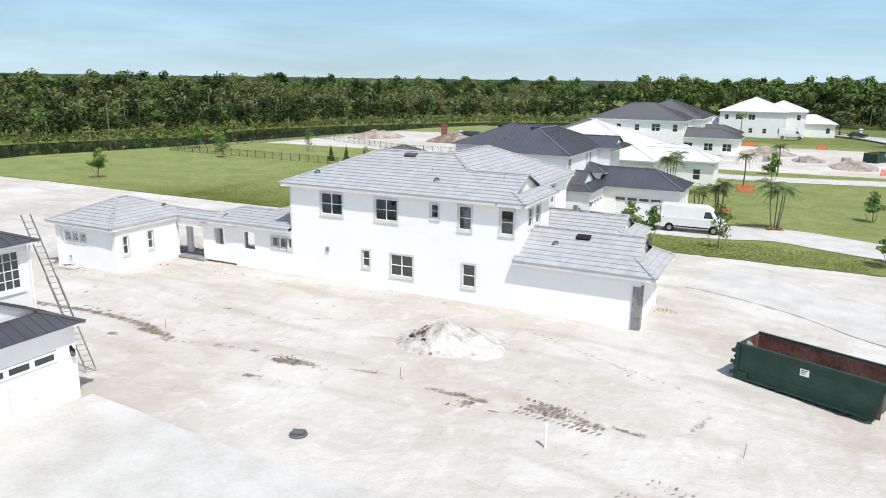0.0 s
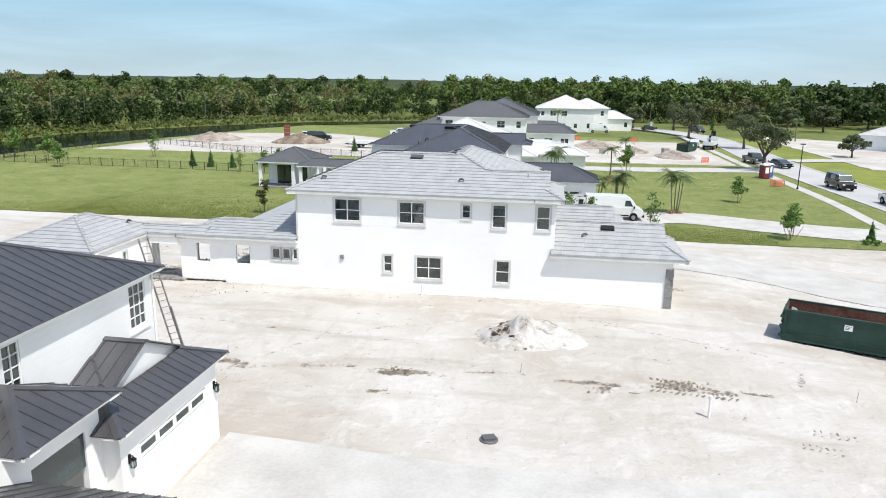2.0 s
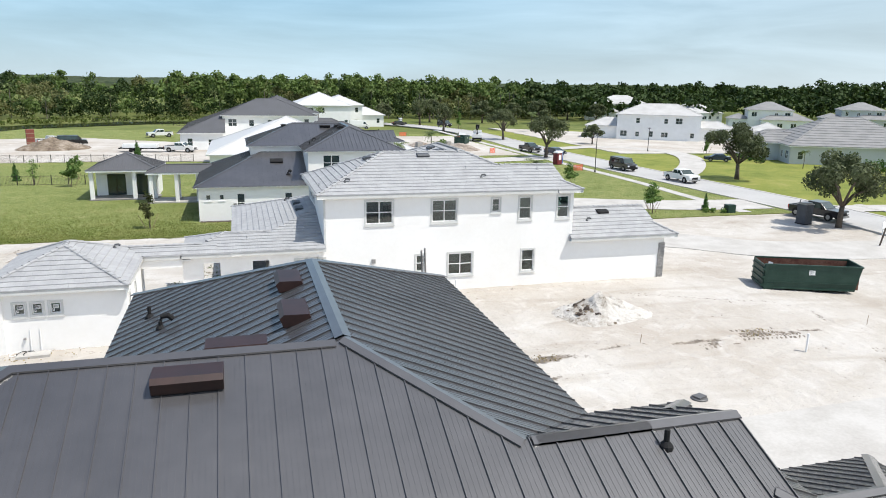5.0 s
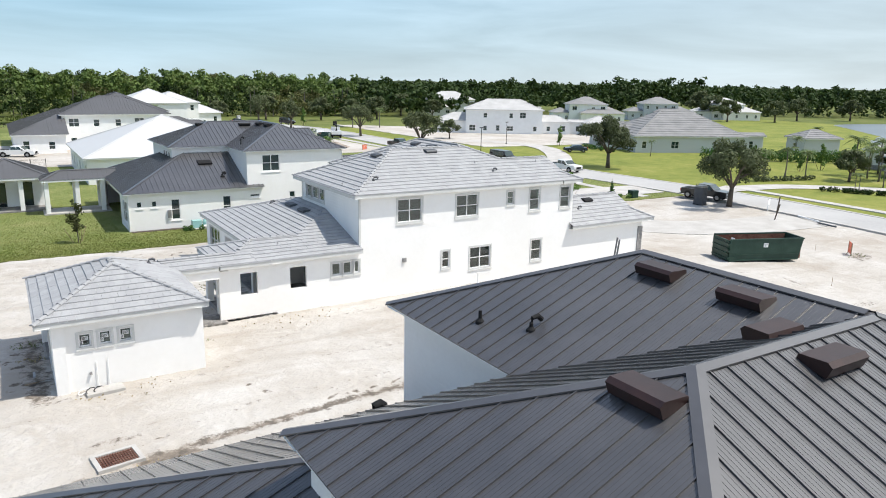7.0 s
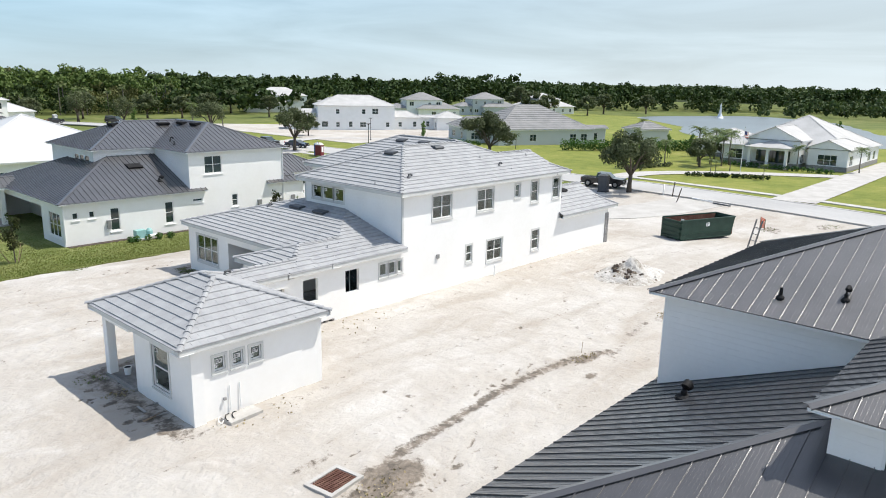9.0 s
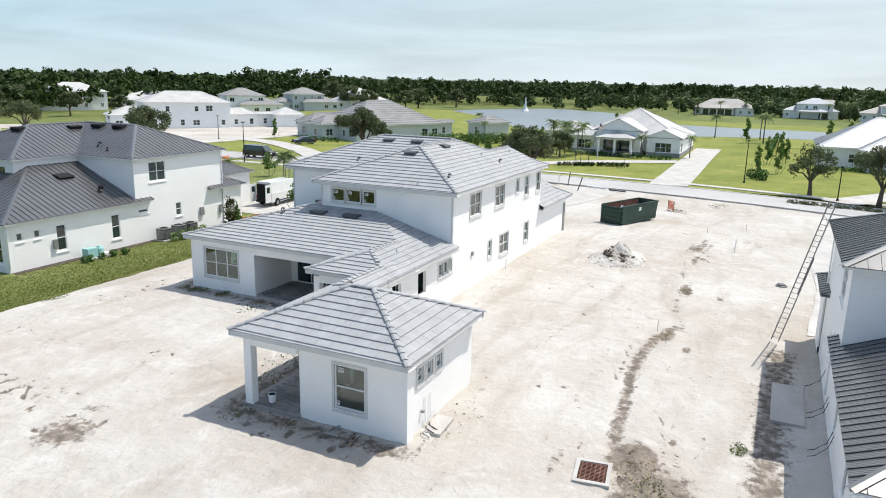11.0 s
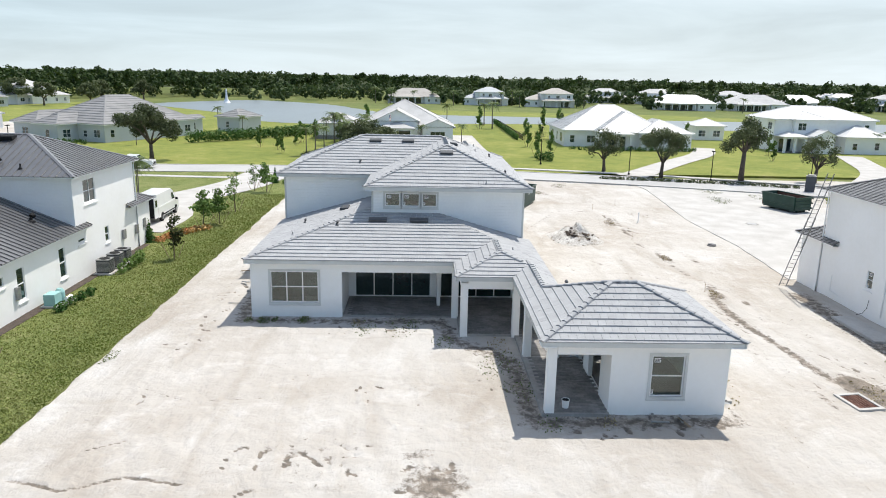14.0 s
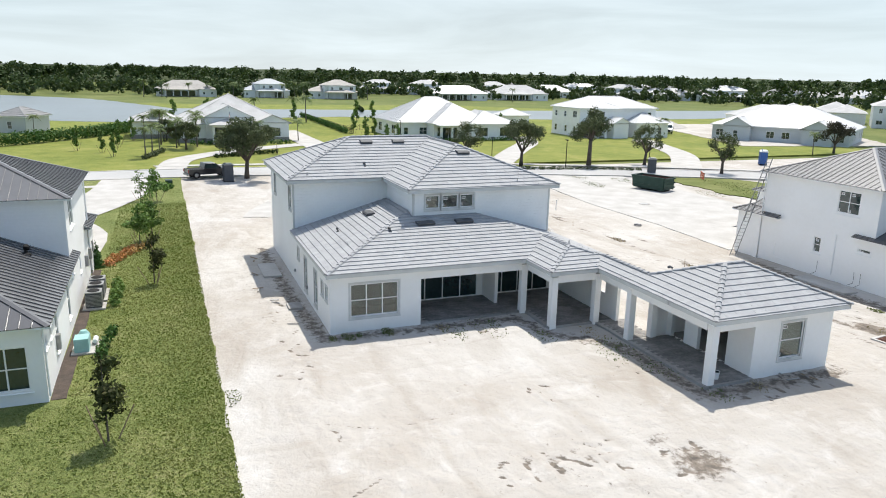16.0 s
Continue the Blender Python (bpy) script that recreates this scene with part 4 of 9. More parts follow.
# chevron marks of tyres, in pairs of short bars
for ax, ay, bx, by, w, s in ((-9.6, 26.9, -5.6, 26.5, 0.5, 0.95), (-9.2, 27.7, -6.6, 27.5, 0.45, 0.85), (-12.6, 26.2, -11.3, 26.4, 0.45, 0.8), (-3.4, 23.9, -1.6, 23.5, 0.4, 0.7), (-4.2, 22.6, -2.6, 22.2, 0.4, 0.7), (-6.4, 24.8, -5.6, 24.7, 0.4, 0.6), (-13.8, 33.6, -10.2, 35.6, 0.4, 0.55), (-38.5, 27.3, -33.0, 27.6, 0.45, 0.6), (-45.0, 24.2, -41.0, 24.9, 0.45, 0.7)):
    n = int(math.hypot(bx - ax, by - ay) / 0.27)
    turn = math.atan2(by - ay, bx - ax)
    for k in range(n):
        x, y = ax + (bx - ax) * k / n, ay + (by - ay) * k / n
        for side in (-1, 1):
            patches.append((x - side * w * 0.45 * math.sin(turn), y + side * w * 0.45 * math.cos(turn), w * 0.5, 0.075, turn + math.pi / 2 + side * 0.5, s * sr.uniform(0.7, 1.1)))


def steps(*runs):
    return np.unique(np.concatenate([np.arange(a, b, d) for a, b, d in runs]).round(3))


xs = steps((-150, -62, 4.0), (-62, -58, 0.4), (-58, -44, 0.13), (-44, -14, 0.22), (-14, -1, 0.12), (-1, 24, 0.24), (24, 27, 1.0))
ys = steps((-70, -6, 4.0), (-6, 18, 0.5), (18, 22, 0.2), (22, 28.4, 0.12), (28.4, 41, 0.2), (41, 58, 0.14), (58, 62.8, 0.3))
GX, GY = np.meshgrid(xs, ys)
soil, dent = np.zeros_like(GX), np.zeros_like(GX)
for line, w, s in rut_lines:
    best = np.full_like(GX, 1e9)
    for (ax, ay), (bx, by) in zip(line, line[1:]):
        t = np.clip(((GX - ax) * (bx - ax) + (GY - ay) * (by - ay)) / ((bx - ax) ** 2 + (by - ay) ** 2), 0, 1)
        best = np.minimum(best, np.hypot(GX - ax - t * (bx - ax), GY - ay - t * (by - ay)))
    k = np.exp(-(best / w) ** 2)
    soil = np.maximum(soil, s * k)
    dent -= 0.05 * s * k - 0.035 * s * np.exp(-((best - 1.7 * w) / (0.6 * w)) ** 2)
for cx, cy, rx, ry, turn, s in patches:
    c, d = math.cos(turn), math.sin(turn)
    u, v = ((GX - cx) * c + (GY - cy) * d) / rx, ((GY - cy) * c - (GX - cx) * d) / ry
    k = np.exp(-(u * u + v * v) ** 1.5)
    soil = np.maximum(soil, s * k)
    if rx < 0.5:
        dent -= 0.05 * k
verts = []
for r, y in enumerate(ys.tolist()):
    for c, x in enumerate(xs.tolist()):
        z = pad(x, y) + float(dent[r, c])
        z += 0.028 * noise.fractal((x * 0.35, y * 0.35, 0), 0.8, 2.1, 4) + 0.02 * noise.noise((x * 1.6, y * 1.6, 5))
        for c2 in (36.2, 34.4):
            z -= 0.035 * math.exp(-((y - c2 - 0.8 * math.sin(x * 0.11)) / 0.3) ** 2) * (0.5 + 0.5 * noise.noise((x * 0.4, c2, 1)))
        if x > -26 and y < 17:
            z -= 0.06
        z += 0.03 * noise.noise((x * 1.3, y * 2.2, 9)) + 0.016 * noise.noise((x * 3.6 + y, y * 4.4, 2))
        if x < -42 and y > 38:
            z += 0.03 * noise.noise((x * 1.0, y * 2.6, 9)) + 0.012 * noise.noise((x * 5.0, y * 6.0, 12))
        verts.append((x, y, z))
nx, ny = len(xs), len(ys)
i = np.arange((nx - 1) * (ny - 1))
a = (i // (nx - 1)) * nx + i % (nx - 1)
me = bulk("sand", np.array(verts), np.stack([a, a + 1, a + nx + 1, a + nx], 1), SAND)
me.attributes.new("soil", "FLOAT", "POINT").data.foreach_set("value", np.ascontiguousarray(soil.ravel(), dtype=np.float32))
me.shade_smooth()
tagged(new("sand", me), "bare pale building sand with brown ruts and footprints", "sand", kind="structure")

sheet("lawn", [(-119.6, 60.9), (25.4, 60.9), (25.4, 180), (-90, 208), (-98, 187), (-102.6, 160), (-107.2, 142), (-113.2, 104), (-120.2, 79)], -0.14, LAWN, "fresh green mown lawn with laid turf", "lawn", 0.2, 0.4)
sheet("lawn", [(30, -70), (150, -160), (220, -60), (240, 200), (30, 200)], -0.2, LAWN_FAR, "mown lawns across the street", "lawn")
ROADLINE = [(-60, -95), (-18, -52), (4, -25), (12.2, -10), (18.2, 6), (23.4, 22), (27.0, 40), (28.6, 60), (27.4, 85), (25.6, 130), (26.8, 175), (24, 205), (8, 235), (-30, 245)]
ribbon("road", ROADLINE, -3.6, 3.6, -0.10, ASPHALT, "sun-bleached two-lane estate road", "road")
ribbon("kerb", ROADLINE, 3.6, 4.1, -0.055, PAVING, "pale concrete gutter kerb", "kerb", 0.2)
ribbon("kerb", ROADLINE, -4.1, -3.6, -0.055, PAVING, "pale concrete gutter kerb", "kerb", 0.2)
ribbon("pavement", [(19.6, 200), (19.2, 130), (19.6, 90), (19.0, 75), (18.6, 62)], -0.75, 0.75, -0.10, PAVING, "pale concrete pavement", "pavement", 0.1)
ribbon("pavement", [(36.2, 64), (36.4, 60), (34.6, 38), (31.0, 20), (25.5, 4), (19, -12), (10, -28)], -0.75, 0.75, -0.10, PAVING, "pale concrete pavement", "pavement", 0.1)
ribbon("driveway", [(-5.0, 53.0), (-1.5, 52.0), (3, 50.0), (8, 46.2), (15, 44.2), (23, 43.4)], -3.4, 3.2, 0.05, PAVING, "pale compacted crushed-stone driveway", "driveway", follow=pad)
sheet("driveway", [(-27.2, 12.5), (-19.6, 12.0), (-19.6, 2.0), (14, 2.0), (21, 9), (21, 17.5), (14.6, 16.7), (-5.5, 18.8), (-17, 18.6), (-27.2, 19.4)], -0.19, PAVING, "pale new paved forecourt with a few tyre marks", "driveway", 0.05, 0.6, 4)
ribbon("driveway", [(-15, 70.8), (-8, 70.6), (-1, 72.6), (6, 70), (14, 67.5), (24, 66.6)], -3.2, 3.4, -0.09, PAVING, "pale concrete driveway round a planted island", "driveway")
ribbon("driveway", [(-16, 117), (-6, 116), (6, 118), (24, 122)], -3, 3, -0.09, PAVING, "pale concrete driveway", "driveway")
ribbon("driveway", [(31, 35.4), (48, 35.6), (70, 36.0), (96, 36.3)], -2.6, 2.6, -0.11, PAVING, "pale concrete driveway", "driveway")
ribbon("driveway", [(32, 62), (44, 60), (54, 52), (60, 44), (64, 38)], -2.0, 2.0, -0.115, PAVING, "pale curved entrance drive", "driveway")
ribbon("driveway", [(27, 15), (46, 2), (60, -8), (74, -14)], -2.2, 2.2, -0.11, PAVING, "pale concrete driveway", "driveway")
ribbon("driveway", [(18, -14), (34, -26), (52, -34), (62, -38)], -2.4, 2.4, -0.11, PAVING, "pale concrete driveway", "driveway")
ribbon("driveway", [(30, 139), (40, 142.5), (48, 140), (52.5, 132), (51, 121), (45, 110), (37, 99.5), (29, 91)], -2.3, 2.3, -0.085, PAVING, "pale looping entrance drive", "driveway")
sheet("sand", [(-104, 122), (-60, 124), (-30, 121), (-30, 150), (-72, 176), (-98, 170)], -0.09, SAND, "bare disturbed sand of a building plot", "sand", 0.8, 1.5, 2)
sheet("sand", [(-14, 125), (17.5, 127), (17.5, 176), (-12, 176)], -0.09, SAND, "bare sand of a plot with spoil heaps", "sand", 0.8, 1.5, 3)
sheet("sand", [(40, 128), (120, 120), (120, 148), (40, 210)], -0.11, SAND, "bare sand plot across the street", "sand", 0.8, 1.5, 5)
sheet("sand", [(-6, -24), (14, -24), (10, -48), (-30, -60)], -0.16, FIELD, "weedy grass at the edge of a plot", "grass", 0.8, 1.2, 6)
sheet("sand", [(46, -52), (110, -74), (100, -130), (40, -90)], -0.11, SAND, "bare sand plot round a new house", "sand", 0.8, 1.5, 7)
sheet("canal", [(-126, 40), (-121, 79.5), (-114, 104), (-108, 142), (-103.4, 160.5), (-99, 185), (-88, 215), (-60, 236), (-20, 243), (-22, 247), (-66, 246), (-94, 228), (-110, 206), (-120.6, 188), (-128, 170), (-134.5, 154), (-133, 138), (-130, 122), (-138, 107), (-143, 94), (-156, 40)], -0.30, CANAL, "still dark drainage canal", "canal", 1.0, 3, 2)
sheet("lake", [(135.5, 93), (131, 86), (126.5, 71), (130, 52), (139, 38), (143, 28), (146, 12), (143, -2), (136, -17), (131, -55), (130.4, -92), (130, -104), (132.2, -120), (150, -180), (200, -260), (214, -240), (190, -195), (183.4, -166), (183, -147), (182.5, -131), (181, -40), (184.5, -15), (187, 3), (188, 24), (190, 40), (194, 59), (216, 67.5), (247, 80), (268, 90), (284, 105), (297, 120), (304, 131), (300, 141), (283, 149), (253, 161), (231, 161), (200, 134.4), (177, 115), (150, 104)], -0.17, LAKE, "wide blue-grey lake with a fountain", "lake", 1.2, 5, 3)
# dark strip paints the shade, with some soil, along the wall's foot
sheet("mulch_bed", [(-40.4, 67.1), (-19.4, 67.1), (-19.4, 67.66), (-40.4, 67.66)], -0.115, SOIL_SHADE, "dark strip of soil and painted shade between a lawn and a white wall", "mulch", 0.06, 0.4, 9)
sheet("rough_grass", [(-9, -3.4), (-3, -1.8), (6, -2.2), (11.5, -5), (8, -12), (-2, -16), (-12, -12)], -0.2, FIELD, "patchy rough grass beside a forecourt", "grass", 0.7, 0.6, 11)

# ---------------------------------------------------------------- the unfinished house in the middle


def roof_box_vent(parent, at, mat, w=1.1, name="roof_vent", d=0.42, tall=0.0):
    """A low slant-backed ridge vent on a roof; at: its pose, x along the ridge, y up the slope."""
    g = Geo()
    prof = [(-d, 0.04), (-d, 0.17 + tall), (-d + 0.12, 0.21 + tall), (d, 0.10), (d, -0.05)]
    a = [at @ Vector((-w / 2, y, z)) for y, z in prof]
    b = [at @ Vector((w / 2, y, z)) for y, z in prof]
    g.poly(a[::-1]).poly(b)
    for k in range(len(prof) - 1):
        g.poly([a[k], a[k + 1], b[k + 1], b[k]])
    part(name, g, mat, parent)


def pipe_stack(parent, x, y, z, mat, h=0.4, r=0.05, hood=False):
    """A plumbing vent, or a goose-necked exhaust hood, through a roof."""
    g = Geo()
    g.lathe([(r * 2.6, -0.06), (r * 2.4, 0.03), (r * 1.15, 0.10)], 10, Matrix.Translation((x, y, z)))
    if hood:
        g.tube([(x, y, z), (x, y, z + h * 0.6), (x + 0.03, y, z + h), (x + 0.2, y, z + h * 1.1), (x + 0.32, y, z + h * 0.75)], [r, r, r * 1.2, r * 1.4, r * 1.5], 9)
    else:
        g.tube([(x, y, z), (x, y, z + h)], [r, r], 9)
    part("vent_hood" if hood else "vent_pipe", g, mat, parent)


def slope_pose(x, y, z, side, s):
    """The pose of something that lies on a roof face that looks to that side."""
    yaw = {"S": 0, "E": 90, "N": 180, "W": 270}[side]
    return pose(x, y, z, math.degrees(math.atan(s)), 0, 0) if yaw == 0 else pose(x, y, z, 0, 0, yaw) @ pose(0, 0, 0, math.degrees(math.atan(s)))


def column(parent, x, y, z0, z1, w=0.38):
    g = Geo()
    h = w / 2
    g.prism([(x - h + 0.02, y - h), (x + h - 0.02, y - h), (x + h, y - h + 0.02), (x + h, y + h - 0.02), (x + h - 0.02, y + h), (x - h + 0.02, y + h), (x - h, y + h - 0.02), (x - h, y - h + 0.02)], z0, z1)
    part("column", g, STUCCO, parent)


VENT_GREY = material("slate_grey_vent", (0.075, 0.08, 0.088), 0.55, 0.2, scale=3, bump=0)
house = thing("house", "unfinished two-storey white stucco house with light-grey flat tile roofs", "house", "houses along the street")
S = 0.415
UPPER = [hip(-26.6, -15.8, 38.75, 55.45, 6.68, S), hip(-32.0, -21.2, 38.75, 49.1, 6.68, S, "E"),
         hip(-21.2, -13.9, 38.75, 45.3, 6.68, S), hip(-21.2, -14.85, 38.75, 45.3, 6.68, S, "EW")]
LOWER = [hip(-37.2, -31.45, 38.72, 55.25, 3.36, 0.285, "E"), hip(-37.2, -26.0, 48.7, 55.25, 3.36, 0.285, "ES"), hip(-40.08, -34.0, 38.72, 43.78, 3.34, 0.30, "E"),
         hip(-46.0, -38.0, 38.72, 40.85, 3.34, 0.40, "EW"), hip(-49.12, -42.1, 32.74, 40.85, 3.34, 0.412)]
GARAGE = [hip(-14.6, -6.15, 38.74, 45.2, 3.24, 0.5, "W"), hip(-14.6, -7.35, 38.74, 45.2, 3.24, 0.5, "EW")]
ENTRY = [hip(-16.0, -9.0, 46.6, 52.6, 3.3, 0.45, "W"), hip(-16.0, -10.0, 46.6, 52.6, 3.3, 0.45, "EW")]

AY = 39.2
p, q = (-31.5, AY), (-14.4, AY)
ups = [(-28.86, -27.12, 4.72, 6.19, 2, 2), (-24.5, -22.82, 4.72, 6.15, 2, 2), (-20.36, -19.81, 5.26, 6.14, 1, 2), (-18.4, -17.54, 4.70, 6.2, 1, 2), (-15.6, -14.75, 4.70, 6.2, 1, 2),
       (-25.54, -24.97, 1.40, 2.53, 1, 2), (-23.34, -21.66, 1.07, 2.53, 2, 2), (-18.08, -17.2, 1.06, 2.53, 1, 2)]
kw = dict(trim_mat=TRIM)
wall(house, "wall", p, q, -0.3, 6.50, STUCCO, windows(house, p, q, [(a + 31.5, b + 31.5, c, d, e, f) for a, b, c, d, e, f in ups], **kw))
p, q = (-40.0, AY), (-31.5, AY)
small = [(-33.32, -32.75, 1.88, 2.62, 1, 1), (-32.58, -32.03, 1.88, 2.62, 1, 1), (-31.86, -31.34 - 0.0, 1.88, 2.62, 1, 1)]
holes = [(-35.92, -34.92, 1.4, 2.68), (-38.82, -37.84, 1.42, 2.68)]
wall(house, "wall", p, q, -0.3, 3.2, STUCCO, windows(house, p, q, [(a + 40, b + 40, c, d, e, f) for a, b, c, d, e, f in small[:2]] + [(8.14, 8.48, 1.88, 2.62, 1, 1)], **kw) + [(a + 40, b + 40, c, d) for a, b, c, d in holes], ends=True)
# garage wing
p, q = (-14.4, AY), (-7.0, AY)
wall(house, "wall", p, q, -0.3, 3.1, STUCCO)
p, q = (-7.0, AY), (-7.0, 44.8)
wall(house, "wall", p, q, -0.3, 3.1, STUCCO, [(0.8, 5.0, -0.1, 2.4)])
door = part("garage_door", Geo().box(-7.16, -7.13, AY + 0.8, AY + 5.0, -0.1, 2.4), WHITE, house)
for k in range(4):
    part("door_panel", Geo().box(-7.12, -7.08, AY + 0.8, AY + 5.0, -0.1 + 0.62 * k, 0.5 + 0.62 * k), WHITE, door)
wall(house, "wall", (-7.0, 44.8), (-14.4, 44.8), -0.3, 3.1, STUCCO)
# stacked stone pier at the garage's corner, course by course
rng = random.Random(3)
sg = []
z = -0.25
while z < 2.5:
    h = rng.uniform(0.09, 0.15)
    x = -7.42
    while x < -6.95:
        w = min(rng.uniform(0.14, 0.34), -6.93 - x)
        g = Geo()
        g.box(x, x + w - 0.008, AY - 0.06 - rng.uniform(0, 0.03), AY + 0.0, z, z + h - 0.008)
        sg.append(part("stone", g, LIMESTONE, house))
        x += w
    y = AY
    while y < 39.75:
        w = min(rng.uniform(0.14, 0.3), 39.77 - y)
        g = Geo()
        g.box(-7.0, -6.94 + rng.uniform(0, 0.03), y, y + w - 0.008, z, z + h - 0.008)
        part("stone", g, LIMESTONE, house)
        y += w
    z += h
# east and north of the upper storey
wall(house, "wall", (-14.4, AY), (-14.4, 44.85), -0.3, 6.5, STUCCO, windows(house, (-14.4, AY), (-14.4, 44.85), [(1.6, 2.4, 4.9, 6.1, 1, 2), (3.0, 3.8, 4.9, 6.1, 1, 2)], **kw))
wall(house, "wall", (-14.4, 44.85), (-16.3, 44.85), -0.3, 6.5, STUCCO)
wall(house, "wall", (-16.3, 44.85), (-16.3, 55.0), -0.3, 6.5, STUCCO, windows(house, (-16.3, 44.85), (-16.3, 55.0), [(2.2, 3.1, 4.7, 6.1, 1, 2), (6.2, 7.1, 4.7, 6.1, 1, 2)], **kw))
wall(house, "wall", (-16.3, 55.0), (-26.1, 55.0), -0.3, 6.5, STUCCO, windows(house, (-16.3, 55), (-26.1, 55), [(8.2, 9.1, 4.6, 6.1, 1, 2), (1.8, 2.5, 4.6, 6.1, 1, 2)], **kw))
wall(house, "wall", (-26.1, 55.0), (-26.1, 48.65), 2.8, 6.5, SIDING)
wall(house, "wall", (-26.1, 48.65), (-31.5, 48.65), 2.8, 6.5, SIDING)
p, q = (-31.5, 48.65), (-31.5, AY)
wall(house, "wall", p, q, 2.8, 6.5, SIDING, windows(house, p, q, [(0.82, 1.74, 5.42, 6.24, 1, 1), (1.9, 2.96, 5.42, 6.24, 1, 1), (3.12, 4.02, 5.42, 6.24, 1, 1)], sticker=1, **kw))
wall(house, "wall", (-31.5, 49.9), (-31.5, AY), -0.3, 2.8, STUCCO)
# corner boards of the siding
for x, y in ((-31.5, 48.65), (-31.5, AY), (-26.1, 55.0)):
    part("corner_board", Geo().box(x - 0.02, x + 0.1, y - 0.1 if y > 40 else y - 0.02, y + 0.02 if y > 40 else y + 0.1, 3.2, 6.5), TRIM, house)
# family room and lanai
wall(house, "wall", (-26.1, 55.0), (-36.8, 55.0), -0.3, 3.2, STUCCO, windows(house, (-26.1, 55), (-36.8, 55), [(1.3, 1.9, 1.9, 2.6, 1, 1), (3.6, 4.4, 0.5, 2.5, 1, 2), (6.6, 7.4, 0.5, 2.5, 1, 2), (8.6, 9.1, 1.7, 2.4, 1, 1), (9.7, 10.2, 1.7, 2.4, 1, 1)], **kw))
p, q = (-36.8, 55.0), (-36.8, 49.95)
wall(house, "wall", p, q, -0.3, 3.2, STUCCO, windows(house, p, q, [(1.1, 3.75, 0.84, 2.64, 3, 2)], **kw))
wall(house, "wall", (-36.8, 49.95), (-36.8, 43.8), 2.62, 3.2, STUCCO, thick=0.3)
wall(house, "wall", (-36.8, 49.95), (-33.2, 49.95), -0.3, 3.2, STUCCO)
p, q = (-33.2, 49.95), (-33.2, 39.4)
slides = [(0.4, 5.0, 0.12, 2.5, 4, 1), (5.6, 10.0, 0.12, 2.5, 4, 1)]
wall(house, "wall", p, q, -0.3, 3.2, STUCCO, windows(house, p, q, slides, sill=False, pane_mat=GLASS_DARK))
wall(house, "wall", (-33.2, 44.6), (-35.0, 44.6), -0.3, 3.2, STUCCO, ends=True)
ceil = Geo()
ceil.box(-36.75, -33.0, 39.5, 49.9, 2.95, 3.02).box(-39.5, -36.75, 39.4, 43.4, 2.95, 3.02).box(-42.6, -39.5, 38.9, 40.4, 2.95, 3.02).box(-48.4, -42.5, 37.9, 40.3, 2.95, 3.02)
part("porch_ceiling", ceil, STUCCO, house)
for x, y in ((-36.68, 43.62), (-39.56, 43.28), (-39.62, 40.56), (-42.56, 40.36), (-42.66, 38.98), (-48.5, 40.3)):
    column(house, x, y, -0.2, 2.95)
beam = Geo()
beam.box(-39.75, -39.37, 40.76, 43.1, 2.62, 3.18).box(-39.37, -36.8, 43.1, 43.46, 2.62, 3.18)
beam.box(-48.3, -39.8, 40.2, 40.52, 2.66, 3.18).box(-48.68, -48.32, 37.9, 40.1, 2.66, 3.18).box(-42.5, -40.0, 38.88, 39.12, 2.62, 3.18)
part("beam", beam, STUCCO, house)
# garden room at the end of the covered walk
p, q = (-48.5, 33.2), (-42.3, 33.2)
wall(house, "wall", p, q, -0.3, 3.2, STUCCO, windows(house, p, q, [(1.0, 1.48, 1.98, 2.56, 1, 1), (1.8, 2.28, 1.98, 2.56, 1, 1), (2.62, 3.12, 1.98, 2.56, 1, 1)], sticker=1, **kw))
p, q = (-42.3, 33.2), (-42.3, 38.8)
wall(house, "wall", p, q, -0.3, 3.2, STUCCO, windows(house, p, q, [(0.66, 1.1, 1.3, 2.6, 1, 2), (2.84, 3.3, 1.3, 2.6, 1, 2)], **kw))
wall(house, "wall", (-42.3, 37.88), (-48.5, 37.88), -0.3, 3.2, STUCCO, [(0.6, 1.6, 0.12, 2.4), (2.6, 4.6, 0.12, 2.5)])
p, q = (-48.5, 37.88), (-48.5, 33.2)
wall(house, "wall", p, q, -0.3, 3.2, STUCCO, windows(house, p, q, [(1.64, 3.0, 0.8, 2.58, 1, 2)], sticker=1, **kw))
# corner pier on the garden room's south wall
g = Geo()
g.box(-48.5, -48.0, 33.08, 33.2, -0.2, 3.1)
part("pier", g, STUCCO, house)
slab = Geo()
slab.box(-36.75, -33.2, 39.4, 49.9, -0.3, 0.12).box(-39.7, -36.75, 39.2, 43.5, -0.3, 0.12).box(-42.7, -39.7, 38.85, 40.6, -0.3, 0.12).box(-48.7, -42.7, 37.85, 40.6, -0.3, 0.12)
part("porch_slab", slab, CONCRETE, house, "dusty unfinished concrete slab")
paving = Geo()
prng = random.Random(5)
for x0, x1, y0, y1 in ((-36.75, -33.3, 39.5, 49.8), (-39.6, -36.78, 39.3, 43.4), (-42.6, -39.64, 38.95, 40.5), (-48.6, -42.64, 37.95, 40.5)):
    for r in range(int((x1 - x0) / 0.2)):
        for c in range(-1, int((y1 - y0) / 0.4)):
            a = y0 + 0.4 * c + (0.2 if r % 2 else 0.4)
            z = 0.12 + prng.uniform(0.012, 0.022)
            if a + 0.39 < y1:
                paving.box(x0 + 0.2 * r, x0 + 0.2 * r + 0.192, a, a + 0.392, 0.10, z)
tagged(part("paver", paving, PAVER, house, "dusty dark grey porch paving stones"), kind="stuff")
inner = Geo()
